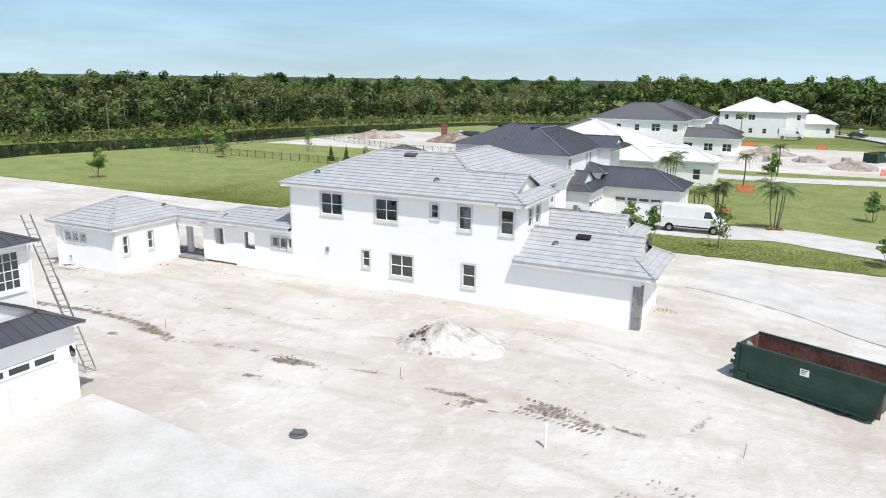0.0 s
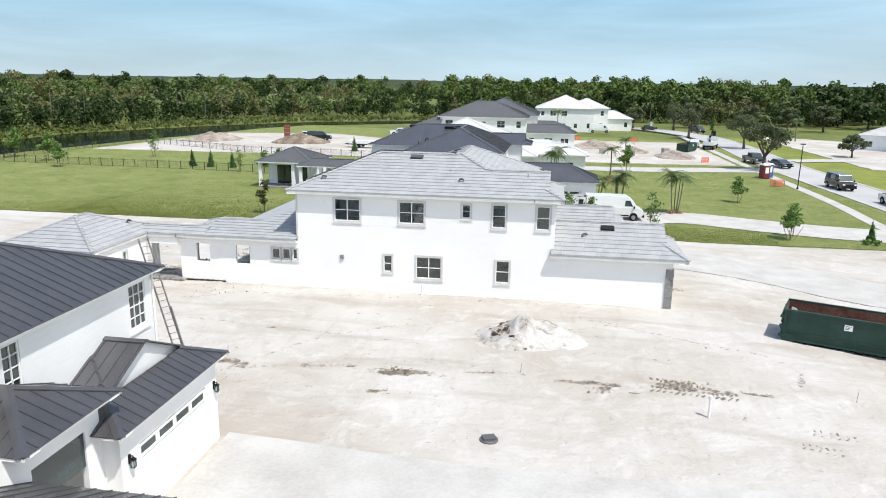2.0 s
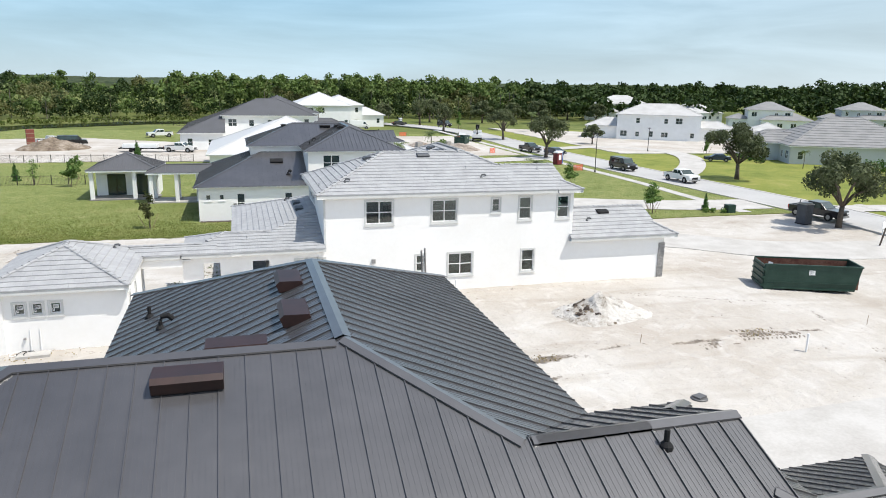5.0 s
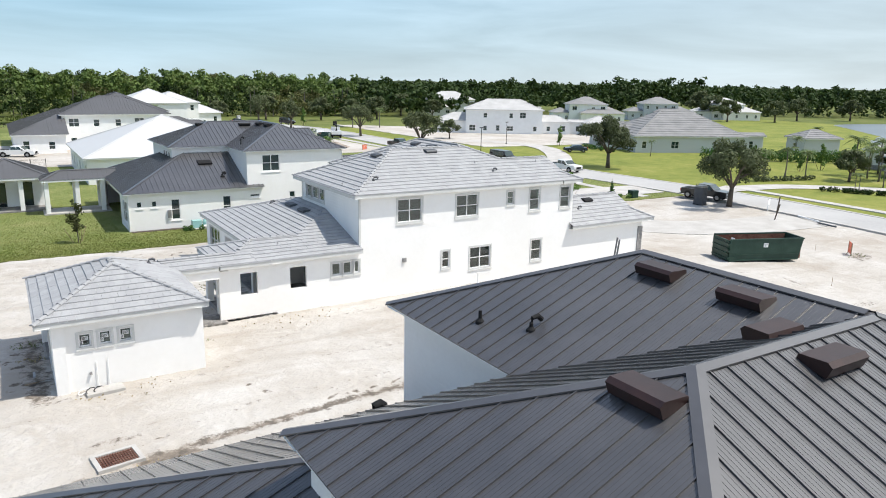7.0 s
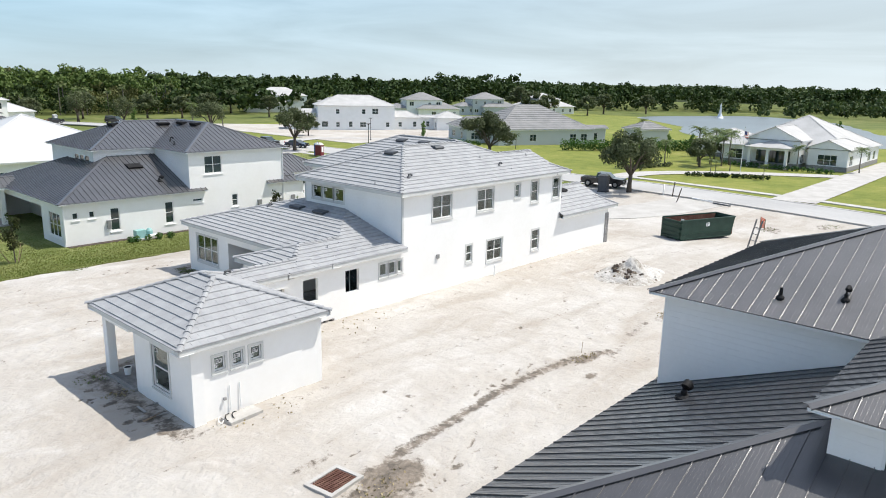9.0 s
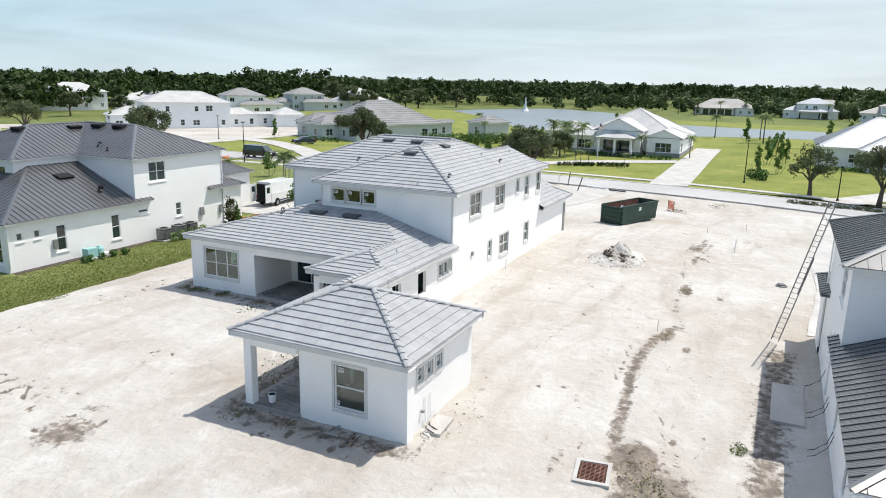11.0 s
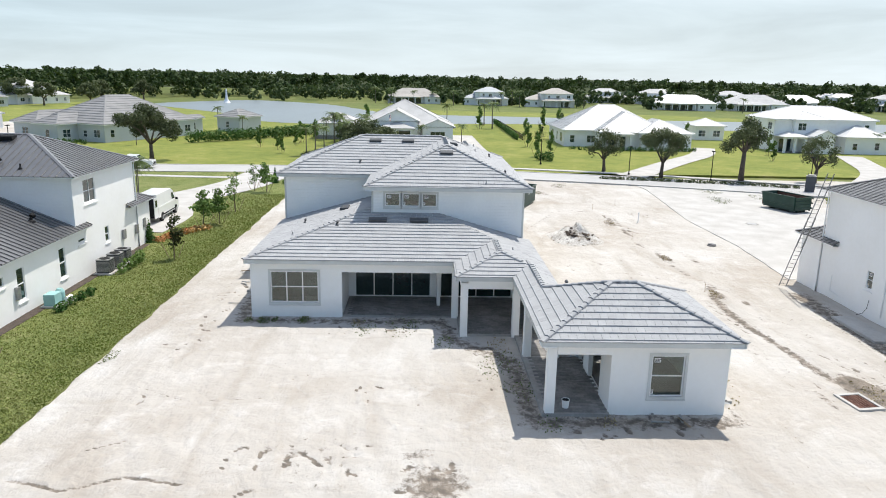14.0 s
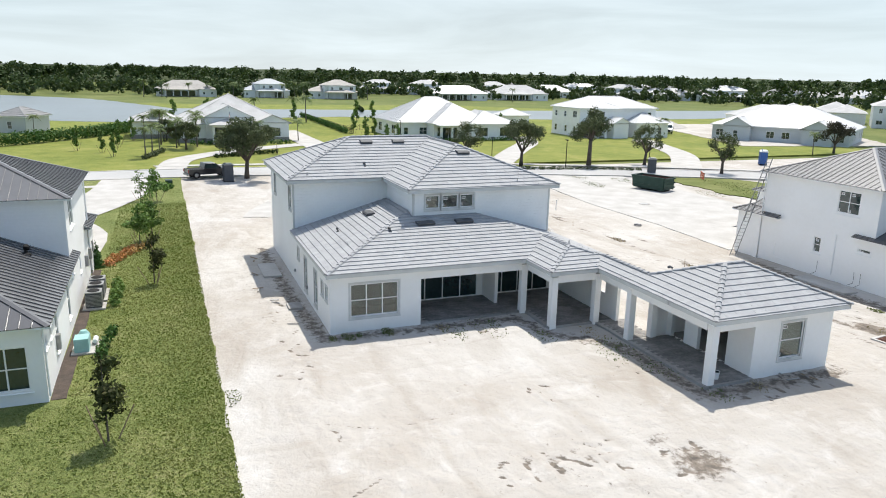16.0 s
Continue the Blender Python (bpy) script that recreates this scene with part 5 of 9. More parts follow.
inner.box(-31.2, -16.5, 39.5, 54.7, 3.0, 3.2).box(-31.2, -14.6, 39.5, 48.4, -0.2, 0.1).box(-48.2, -42.5, 33.5, 37.6, -0.2, 0.1).box(-33, -26.3, 50.2, 54.8, -0.2, 0.1)
part("inner_floor", inner, CONCRETE, house)

fascia(UPPER, house, TRIM, WHITE)
fascia(LOWER, house, TRIM, WHITE)
fascia(GARAGE, house, TRIM, WHITE)
fascia(ENTRY, house, TRIM, WHITE)
gable_ends(UPPER, house, STUCCO, 0.3)
gable_ends(GARAGE, house, STUCCO, 0.3)
gable_ends(ENTRY, house, STUCCO, 0.3)
wall(house, "wall", (-9.6, 47.1), (-9.6, 52.1), -0.3, 3.1, STUCCO)
wall(house, "wall", (-16.0, 47.1), (-9.6, 47.1), -0.3, 3.1, STUCCO)
wall(house, "wall", (-9.6, 52.1), (-16.0, 52.1), -0.3, 3.1, STUCCO)
tile_roof(UPPER, house, TILE)
tile_roof(GARAGE, house, TILE)
tile_roof(ENTRY, house, TILE)
for x, y, side in ((-24.1, 43.35, "S"), (-27.9, 43.96, "W"), (-22.0, 49.0, "W"), (-22.0, 46.6, "W")):
    h = max(height(r, x, y) for r in UPPER)
    roof_box_vent(house, slope_pose(x, y, h, side, S), VENT_GREY, 0.85, d=0.26)
for x, y in ((-32.5, 48.2), (-32.5, 45.7), (-28.6, 50.6)):
    h = max(height(r, x, y) for r in LOWER)
    roof_box_vent(house, slope_pose(x, y, h, "W" if y < 50 else "N", 0.285), VENT_GREY, 1.1, d=0.28)
roof_box_vent(house, slope_pose(-11.0, 41.35, 4.54, "S", 0.5), BLACK, 0.85, d=0.26)
for x, y, hood, big in ((-30.0, 40.25, 1, 0), (-20.75, 40.45, 1, 0), (-21.5, 41.6, 0, 0), (-16.3, 41.35, 0, 0), (-25.1, 49.9, 1, 0), (-26.0, 54.0, 0, 0), (-31.5, 41.6, 0, 0)):
    pipe_stack(house, x, y, max(height(r, x, y) for r in UPPER), VENT_GREY if hood else STEEL, 0.2, 0.045 if hood else 0.03, bool(hood))
for x, y, hood in ((-33.2, 50.6, 1), (-30.2, 53.0, 1), (-33.5, 53.2, 0), (-43.6, 38.8, 1), (-36.2, 40.4, 0)):
    pipe_stack(house, x, y, max(height(r, x, y) for r in LOWER), VENT_GREY if hood else STEEL, 0.2, 0.045 if hood else 0.03, bool(hood))
pipe_stack(house, -12.63, 40.49, 3.24 + 0.5 * 1.75, VENT_GREY, 0.2, 0.045, True)

# ---------------------------------------------------------------- finished houses with metal roofs


def lantern(parent, x, y, z):
    g = Geo()
    m = Matrix.Translation((x, y, z))
    g.box(-0.02, 0.03, -0.05, 0.05, -0.02, 0.3, m).box(0.03, 0.14, -0.015, 0.015, 0.24, 0.27, m)
    for a in (0.05, 0.17):
        for b in (-0.07, 0.055):
            g.box(a, a + 0.015, b, b + 0.015, -0.12, 0.12, m)
    g.prism([(0.03, -0.09), (0.2, -0.09), (0.2, 0.09), (0.03, 0.09)], 0.12, 0.15, m)
    g.prism([(0.07, -0.05), (0.16, -0.05), (0.16, 0.05), (0.07, 0.05)], 0.15, 0.2, m)
    g.box(0.05, 0.185, -0.07, 0.07, -0.135, -0.12, m)
    lamp = part("lantern", g, BLACK, parent, "black metal coach lantern")
    gl = Geo()
    gl.box(0.06, 0.17, -0.06, 0.06, -0.11, 0.11, m)
    part("lantern_glass", gl, GLASS, lamp)


def downspout(parent, pts, mat):
    part("downspout", Geo().tube(pts, [0.045] * len(pts), 6), mat, parent)


def metal_house(name, label, dx, flip, near, wy=0.0):
    """A two-storey white house with charcoal standing-seam roofs. dx: shift; flip: y to mirror about, or None; near: with full detail."""
    ob = thing(name, label, "house", "houses along the street")

    def Y(y):
        return flip - y if flip is not None else y

    def roof(x0, x1, y0, y1, z, s=0.415, gables=""):
        if flip is not None:
            gables = gables.translate(str.maketrans("NS", "SN"))
            y0, y1 = flip - y1, flip - y0
        return hip(x0 + dx, x1 + dx, y0, y1, z, s, gables)

    def W(p, q, z0, z1, mat, specs=(), **k):
        """A wall, with windows measured from p."""
        L = math.hypot(q[0] - p[0], q[1] - p[1])
        P, Q = (p[0] + dx, Y(p[1])), (q[0] + dx, Y(q[1]))
        if flip is not None:
            P, Q = Q, P
            specs = [(L - b, L - a, *r) for a, b, *r in specs]
        pane = GLASS_DARK
        op = windows(ob, P, Q, [s for s in specs if len(s) == 6], pane_mat=pane, trim_mat=None, sill=True, sticker=1 if near else 0, **k) if specs else []
        wall(ob, "wall", P, Q, z0, z1, mat, op + [s[:4] for s in specs if len(s) == 4])

    up = [roof(-39.9, -29.4, 2.6, 19.3, 6.7), roof(-45.4, -34.7, 2.6, 13.0, 6.7, gables="E"), roof(-34.7, -27.0, 2.6, 7.95, 6.7), roof(-34.7, -27.85, 2.6, 7.95, 6.7, gables="EW")]
    low = [roof(-50.6, -38.0, 1.0, 19.3, 3.3, gables="E")]
    gar = [roof(-31.6, -27.0, 12.2, 19.35, 3.34, 0.46, "W"), roof(-31.6, -28.25, 13.3, 18.5, 3.78, 0.46, "EW")]
    porch = [roof(-31.6, -27.4, 8.9, 13.1, 4.5, 0.4, "W")]
    wing = [roof(-29.0, -19.3, 2.6 + wy, 9.75 + wy, 3.3, 0.46, "W")]
    if near:
        seam_roof(up, ob, METAL, METAL, limit=220)
        seam_roof(low, ob, METAL, METAL, limit=50)
        seam_roof(gar, ob, METAL, METAL, limit=18)
        seam_roof(porch, ob, METAL, METAL, limit=12)
        seam_roof(wing, ob, METAL, METAL, limit=0)
    else:
        for r, n in ((up, 180), (low, 60), (gar, 0), (porch, 0), (wing, 40)):
            seam_roof(r, ob, METAL, METAL, limit=n, fine=False)
    for r in (up, low, gar, porch, wing):
        fascia(r, ob, WHITE, WHITE, 0.11)
        gable_ends(r, ob, SIDING, 0.25)
    # walls, anticlockwise
    W((-39.5, 18.9), (-39.5, 12.6), 3.0, 6.55, SIDING)
    W((-39.5, 12.6), (-45.0, 12.6), 3.0, 6.55, SIDING)
    W((-45.0, 12.6), (-45.0, 3.0), 3.0, 6.55, SIDING, [(1.0, 2.0, 4.6, 6.1, 1, 1), (2.15, 3.15, 4.6, 6.1, 1, 1), (3.3, 4.3, 4.6, 6.1, 1, 1)])
    W((-45.0, 3.0), (-28.3, 3.0), -0.3, 6.55, SIDING)
    W((-28.3, 3.0), (-28.3, 7.55), -0.3, 6.55, SIDING)
    W((-28.3, 7.55), (-29.8, 7.55), -0.3, 6.55, SIDING)
    W((-29.8, 7.55), (-29.8, 18.9), -0.3, 6.55, SIDING, [(2.4, 3.1, 4.8, 6.35, 2, 4), (3.75, 4.45, 4.8, 6.35, 2, 4), (9.9, 10.95, 4.65, 6.35, 3, 4)])
    W((-29.8, 18.9), (-39.5, 18.9), -0.3, 6.55, STUCCO, [(6.5, 8.2, 4.7, 6.25, 2, 2), (5.0, 5.6, 1.5, 2.6, 1, 2), (8.55, 9.5, 2.3, 2.56, 1, 1)])
    W((-39.5, 18.9), (-50.2, 18.9), -0.3, 3.2, STUCCO, [(1.65, 2.4, 0.7, 2.55, 1, 2), (6.3, 7.05, 0.7, 2.55, 1, 2), (8.28, 8.72, 1.97, 2.5, 1, 1), (9.55, 9.99, 1.97, 2.5, 1, 1)])
    W((-50.2, 18.9), (-50.2, 14.4), -0.3, 3.2, STUCCO, [(0.6, 3.0, 0.5, 2.4, 3, 2)])
    W((-50.2, 14.4), (-50.2, 4.0), 2.6, 3.2, STUCCO)
    W((-47.0, 14.4), (-47.0, 1.4), -0.3, 3.2, STUCCO, [(1.0, 4.0, 0.1, 2.4, 3, 1)])
    W((-50.2, 4.0), (-50.2, 1.4), -0.3, 3.2, STUCCO)
    W((-50.2, 1.4), (-39.0, 1.4), -0.3, 3.2, STUCCO)
    # small garage
    W((-27.4, 12.7), (-27.4, 19.0), -0.3, 3.22, STUCCO, [(1.0, 5.4, -0.1, 2.35)])
    W((-27.4, 19.0), (-29.8, 19.0), -0.3, 3.22, STUCCO)
    W((-29.8, 12.7), (-27.4, 12.7), -0.3, 3.22, STUCCO)
    W((-28.0, 7.6), (-28.0, 12.7), -0.3, 4.4, STUCCO, [(2.2, 4.4, -0.1, 3.6)])
    W((-28.0, 12.7), (-29.8, 12.7), -0.3, 4.4, STUCCO)
    # side garage
    W((-28.3, 3.0 + wy), (-19.7, 3.0 + wy), -0.3, 3.2, STUCCO)
    W((-19.7, 3.0 + wy), (-19.7, 9.35 + wy), -0.3, 3.2, STUCCO, [(2.0, 3.0, 0.6, 2.3, 1, 2), (4.0, 5.0, 0.6, 2.3, 1, 2)])
    W((-19.7, 9.35 + wy), (-28.0, 9.35 + wy), -0.3, 3.2, STUCCO, [(1.6, 6.4, -0.1, 2.35)])
    for along, x, a, b in (("y", -27.48, 13.7, 18.1), ("x", 9.21 + wy, -26.2, -21.4)):
        L = b - a

        def at(u, d, v):
            return (x + dx + d, Y(u), v) if along == "y" else (u + dx, Y(x + d), v)

        def leaf(u0, u1, v0, v1, d0, d1):
            g = Geo()
            c = [(u0, v0), (u1, v0), (u1, v1), (u0, v1)]
            g.v = [at(u, d0, v) for u, v in c] + [at(u, d1, v) for u, v in c]
            g.f = [(0, 1, 2, 3), (7, 6, 5, 4)] + [(k, (k + 1) % 4, 4 + (k + 1) % 4, 4 + k) for k in range(4)]
            return g

        door = part("garage_door", leaf(a, b, -0.1, 2.35, -0.03, -0.01), WHITE, ob, "white panelled garage door with a row of lights")
        for k in range(4):
            z0 = -0.1 + 0.6125 * k
            for i in range(4):
                u0, u1 = a + L * i / 4 + 0.01, a + L * (i + 1) / 4 - 0.01
                if k < 3:
                    part("door_panel", leaf(u0, u1, z0, z0 + 0.6, 0.0, 0.05), WHITE, door)
                else:
                    part("light_frame", Geo().ring(u0, u1, z0 + 0.06, z0 + 0.54, 0.1, 0.0, 0.05, at), WHITE, door)
                    part("door_light", leaf(u0 + 0.1, u1 - 0.1, z0 + 0.16, z0 + 0.44, 0.01, 0.03), GLASS_DARK, door, "dark glass light")
    part("transom", Geo().box(-28.1 + dx, -28.06 + dx, min(Y(9.8), Y(12.0)), max(Y(9.8), Y(12.0)), 2.45, 3.6), GLASS_DARK, ob, "dark glass transom over the entrance")
    for y in (13.1, 18.75):
        lantern(ob, -27.38 + dx, Y(y), 2.0)
    for x, y, side, w in ((-35.3, 12.83, "W", 1.25), (-35.35, 10.3, "W", 1.25), (-37.38, 7.18, "S", 1.25), (-41.1, 7.95, "W", 1.25), (-36.6, 8.75, "N", 1.25)):
        h = max(height(r, x + dx, Y(y)) for r in up)
        sd = side.translate(str.maketrans("NS", "SN")) if flip is not None else side
        roof_box_vent(ob, slope_pose(x + dx, Y(y), h, sd, 0.415), BRONZE if near else BLACK, w * 0.92, d=0.3, tall=0.10)
    for x, y, hd in ((-39.0, 15.6, 0), (-38.55, 14.0, 1), (-29.6, 4.8, 0), (-34.4, 4.0, 0)):
        pipe_stack(ob, x + dx, Y(y), max(height(r, x + dx, Y(y)) for r in up), BLACK, 0.32, 0.05, bool(hd))
    pipe_stack(ob, -41.4 + dx, Y(17.2), height(low[0], -41.4 + dx, Y(17.2)), BLACK, 0.34, 0.1, True)
    if not near:
        roof_box_vent(ob, slope_pose(-42.4 + dx, Y(14.6), height(low[0], -42.4 + dx, Y(14.6)), "N" if flip is None else "S", 0.415), BLACK, 1.3)
    downspout(ob, [(-29.76 + dx, Y(19.02), 6.5), (-29.76 + dx, Y(18.96), 6.3), (-29.76 + dx, Y(18.96), 0.1)], WHITE)
    downspout(ob, [(-50.15 + dx, Y(19.02), 3.2), (-50.15 + dx, Y(18.96), 3.0), (-50.15 + dx, Y(18.96), 0.1)], WHITE)
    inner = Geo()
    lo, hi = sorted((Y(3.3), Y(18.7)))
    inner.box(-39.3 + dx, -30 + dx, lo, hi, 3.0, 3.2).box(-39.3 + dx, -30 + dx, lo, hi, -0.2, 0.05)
    # floors coloured dark, so the rooms' shade is in the material
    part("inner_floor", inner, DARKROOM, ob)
    return ob


metal_house("house", "finished two-storey white house with charcoal standing-seam metal roofs", 0.0, None, True)
metal_house("house", "white two-storey house with dark metal roofs beside a fresh lawn", 9.7, 86.6, False, 4.1)

# ---------------------------------------------------------------- houses farther off


def plain_window(parent, p, q, u0, u1, v0, v1):
    """A window seen from far off: a white frame with one mullion round dark panes, in one mesh."""
    L = math.hypot(q[0] - p[0], q[1] - p[1])
    d = Vector(((q[0] - p[0]) / L, (q[1] - p[1]) / L, 0))
    out = Vector((d.y, -d.x, 0))
    m = Matrix.Translation(Vector((p[0], p[1], 0)) + d * u0 + Vector((0, 0, v0))) @ Matrix(((d.x, -out.x, 0, 0), (d.y, -out.y, 0, 0), (0, 0, 1, 0), (0, 0, 0, 1)))
    w, h, f = u1 - u0, v1 - v0, 0.07
    g = Geo().box(0, f, 0.0, 0.1, 0, h, m).box(w - f, w, 0.0, 0.1, 0, h, m).box(f, w - f, 0.0, 0.1, 0, f, m).box(f, w - f, 0.0, 0.1, h - f, h, m)
    g.box(w / 2 - 0.04, w / 2 + 0.04, 0.01, 0.09, f, h - f, m)
    k = len(g.f)
    g.box(f, w / 2 - 0.04, 0.05, 0.06, f, h - f, m).box(w / 2 + 0.04, w - f, 0.05, 0.06, f, h - f, m)
    me = g.mesh("window", VINYL)
    me.materials.append(GLASS_DARK)
    me.polygons.foreach_set("material_index", [0] * k + [1] * (len(g.f) - k))
    part("window", me, None, parent)


def lanai(ob, x0, x1, y0, y1, z, roof_mat, wall_x, s=0.3):
    """An open porch on columns before a house's back wall, with sliding glass behind it."""
    roofs = [hip(x0, x1, y0, y1, z, s, "E")]
    plain_roof(roofs, ob, roof_mat, 0.0, None, True)
    n = max(2, round((y1 - y0) / 4))
    for k in range(n + 1):
        y = y0 + 0.7 + (y1 - y0 - 1.4) * k / n
        part("column", Geo().box(x0 + 0.5, x0 + 0.95, y - 0.22, y + 0.22, 0.0, z), WHITE, ob)
    part("porch_beam", Geo().box(x0 + 0.45, x0 + 1.0, y0 + 0.4, y1 - 0.4, z - 0.45, z), WHITE, ob)
    part("porch_slab", Geo().box(x0 + 0.3, wall_x, y0 + 0.4, y1 - 0.4, -0.1, 0.08), PAVER, ob)
    for k in range(n):
        a, b = y0 + 1.1 + (y1 - y0 - 2.2) * k / n, y0 + 0.9 + (y1 - y0 - 2.2) * (k + 1) / n
        part("sliding_door", Geo().box(wall_x - 0.05, wall_x - 0.01, a, b, 0.08, z - 0.7), GLASS_DARK, ob)


def far_house(label, at, blocks, roof_mat, wall_mat=None, ribs=0.0, rich=True, base_mat=None, seed=1, cap=None, group="houses of the estate", porches=(), skip="", fixed={}):
    """A house of hipped or gabled blocks (x0, x1, y0, y1, eave height, pitch, gable sides) in its own axes, with windows along its walls; skip: sides with no windows; fixed: windows given for (block, side)."""
    rng = random.Random(seed)
    ob = thing("house", label, "house", group)
    wall_mat = wall_mat or WHITE
    tops = {}
    for b in blocks:
        tops.setdefault(round(b[4], 1), []).append(b)
    for z, bs in sorted(tops.items()):
        roofs = [hip(b[0], b[1], b[2], b[3], b[4], b[5], b[6]) for b in bs]
        plain_roof(roofs, ob, roof_mat, ribs, cap, not rich)
        fascia(roofs, ob, WHITE, WHITE, 0.2, far=not rich)
        gable_ends(roofs, ob, wall_mat, 0.3)
    for p in porches:
        lanai(ob, *p[:5], roof_mat, p[5])
    for nr, b in enumerate(blocks):
        x0, x1, y0, y1 = b[0] + 0.5, b[1] - 0.5, b[2] + 0.5, b[3] - 0.5
        top = b[4] - 0.1
        for side, p, q in (("S", (x0, y0), (x1, y0)), ("E", (x1, y0), (x1, y1)), ("N", (x1, y1), (x0, y1)), ("W", (x0, y1), (x0, y0))):
            L = math.hypot(q[0] - p[0], q[1] - p[1])
            specs = []
            n = int(L / 3.4)
            for lev in range(2 if b[4] > 5 else 1):
                zb = 0.9 + 3.5 * lev
                for k in range(n):
                    u = L * (k + 0.5) / n + rng.uniform(-0.3, 0.3)
                    mid = (p[0] + (q[0] - p[0]) * u / L, p[1] + (q[1] - p[1]) * u / L)
                    inside = any(c is not b and c[0] < mid[0] < c[1] and c[2] < mid[1] < c[3] and c[4] > zb + 1.5 for c in blocks)
                    inside = inside or any(c[0] < mid[0] < c[1] + 1 and c[2] < mid[1] < c[3] and c[4] > zb for c in porches)
                    if rng.random() < 0.22 or inside or side in skip:
                        continue
                    w = rng.choice((0.5, 0.5, 0.85))
                    h = rng.choice((1.3, 1.5, 1.5))
                    specs.append((u - w, u + w, zb, zb + h, 2 if w > 0.7 and rich else 1, 2 if rich else 1))
            specs = fixed.get((nr, side), specs)
            if specs and rich:
                windows(ob, p, q, specs, pane_mat=GLASS_DARK, sill=False)
            elif specs:
                for w in specs:
                    plain_window(ob, p, q, *w[:4])
            wall(ob, "wall", p, q, -0.3, top, wall_mat, [w[:4] for w in specs])
            if base_mat and b[4] < 5:
                wall(ob, "stone_base", (p[0] + 0.0, p[1]), q, -0.3, 0.85, base_mat, thick=-0.06, ends=True)
    ob.matrix_world = at
    return ob


ZG = -0.25
far_house("large white-roofed single-storey house with a broad hipped roof", pose(0, 0, ZG), [(-41, -17, 99.5, 123.5, 3.5, 0.40, ""), (-20, -9.5, 103, 110, 3.5, 0.42, "W"), (-20, -12.5, 112, 118, 3.5, 0.42, "W")], TILE_WHITE, ribs=0.0, seed=2)
far_house("white two-storey house with dark grey metal roofs", pose(0, 0, ZG), [(-40, -20.4, 148.6, 164, 6.65, 0.415, ""), (-36, -18.5, 160, 182, 6.65, 0.415, ""), (-48, -39, 143, 176, 3.5, 0.4, "E"), (-22, -10, 150, 158, 3.5, 0.415, "W"), (-20, -11, 164, 172, 3.5, 0.415, "W")], METAL_FAR, ribs=0.6, seed=3)
far_house("bright white two-storey house before the woods", pose(0, 0, ZG), [(-21, -3, 212, 230, 6.65, 0.42, ""), (-12, 1.5, 218, 236, 6.65, 0.42, ""), (-4, 9, 222, 233, 3.5, 0.42, "W"), (-25, -19, 214, 226, 3.5, 0.42, "")], TILE_WHITE, seed=4)
far_house("white two-storey house with pale grey roofs on a bare plot", pose(59.5, 165.6, ZG, 0, 0, -33), [(0, 22, 0, 13, 6.65, 0.42, ""), (5, 15, 2, 17, 6.65, 0.50, ""), (-8, 1.5, 1, 11, 3.5, 0.42, "E"), (21, 30, 2, 10, 3.5, 0.42, "W"), (33, 42, -1, 8, 3.5, 0.42, ""), (29, 34, 3, 6, 3.5, 0.42, "EW")], TILE_PALE, seed=5)
far_house("pale grey single-storey house with a wide tiled hip roof", pose(62.5, 105.8, ZG, 0, 0, -25), [(0, 25, 0, 19, 3.5, 0.54, ""), (-4.5, 8, 7, 14, 3.5, 0.54, "E"), (-3, 8, 14.5, 22, 3.5, 0.54, "E"), (24, 31, 3, 6.2, 3.5, 0.4, "EW")], TILE_FAR, GREYWALL, ribs=-0.8, seed=6)
far_house("small pale grey pool house with a hipped roof", pose(94.0, 88.2, ZG, 0, 0, -25), [(0, 9, 0, 7.5, 3.5, 0.45, "")], TILE_FAR, GREYWALL, ribs=-0.8, seed=7)
far_house("white-roofed house with gables and a dark stone base", pose(0, 0, ZG), [(73, 95, 39, 60, 3.5, 0.50, ""), (71, 84, 38.8, 46, 3.7, 0.42, "W"), (69.5, 84, 46, 55.5, 4.8, 0.48, "W"), (70.5, 84, 54, 60.5, 3.5, 0.42, "E"), (80, 92, 59, 69, 3.5, 0.4, "")], TILE_PALE, base_mat=LIMESTONE, seed=8, fixed={(1, "W"): [(1.6, 4.6, 0.95, 2.7, 3, 2)], (2, "W"): [(1.4, 2.3, 0.95, 3.0, 1, 2), (3.0, 5.6, 0.1, 3.4, 3, 1), (6.3, 7.2, 0.95, 3.0, 1, 2)], (3, "W"): [(1.2, 3.8, 0.95, 2.7, 2, 2)], (1, "S"): [(1.5, 3.5, 0.95, 2.6, 2, 2)], (0, "S"): [(13, 15, 0.95, 2.6, 2, 2), (17, 18.5, 0.95, 2.6, 1, 2)]}, porches=[(66.6, 70.6, 47.0, 54.5, 3.6, 70.0)])
far_house("white house with several bright metal hip roofs", pose(0, 0, ZG), [(73, 92, -6, 16.4, 3.5, 0.53, ""), (68.6, 84, -5, 10, 3.5, 0.50, "E"), (67, 78, -9.2, 2, 3.5, 0.44, "E")], TILE_WHITE, ribs=0.55, seed=9, fixed={(1, "W"): [(0.8, 3.4, 0.8, 2.7, 3, 2)], (2, "W"): [(1.6, 3.8, 0.8, 2.7, 2, 2), (6.6, 8.8, 0.8, 2.7, 2, 2)], (0, "N"): [(3, 5.4, 0.8, 2.7, 2, 2), (9, 10.4, 0.8, 2.7, 1, 2), (13, 15.4, 0.8, 2.7, 2, 2)]}, porches=[(66.0, 69.4, 3.2, 9.4, 3.3, 69.1)])
far_house("small white outbuilding with a white hip roof", pose(96, -28, ZG), [(0, 8, 0, 8, 3.5, 0.42, "")], TILE_WHITE, seed=10)
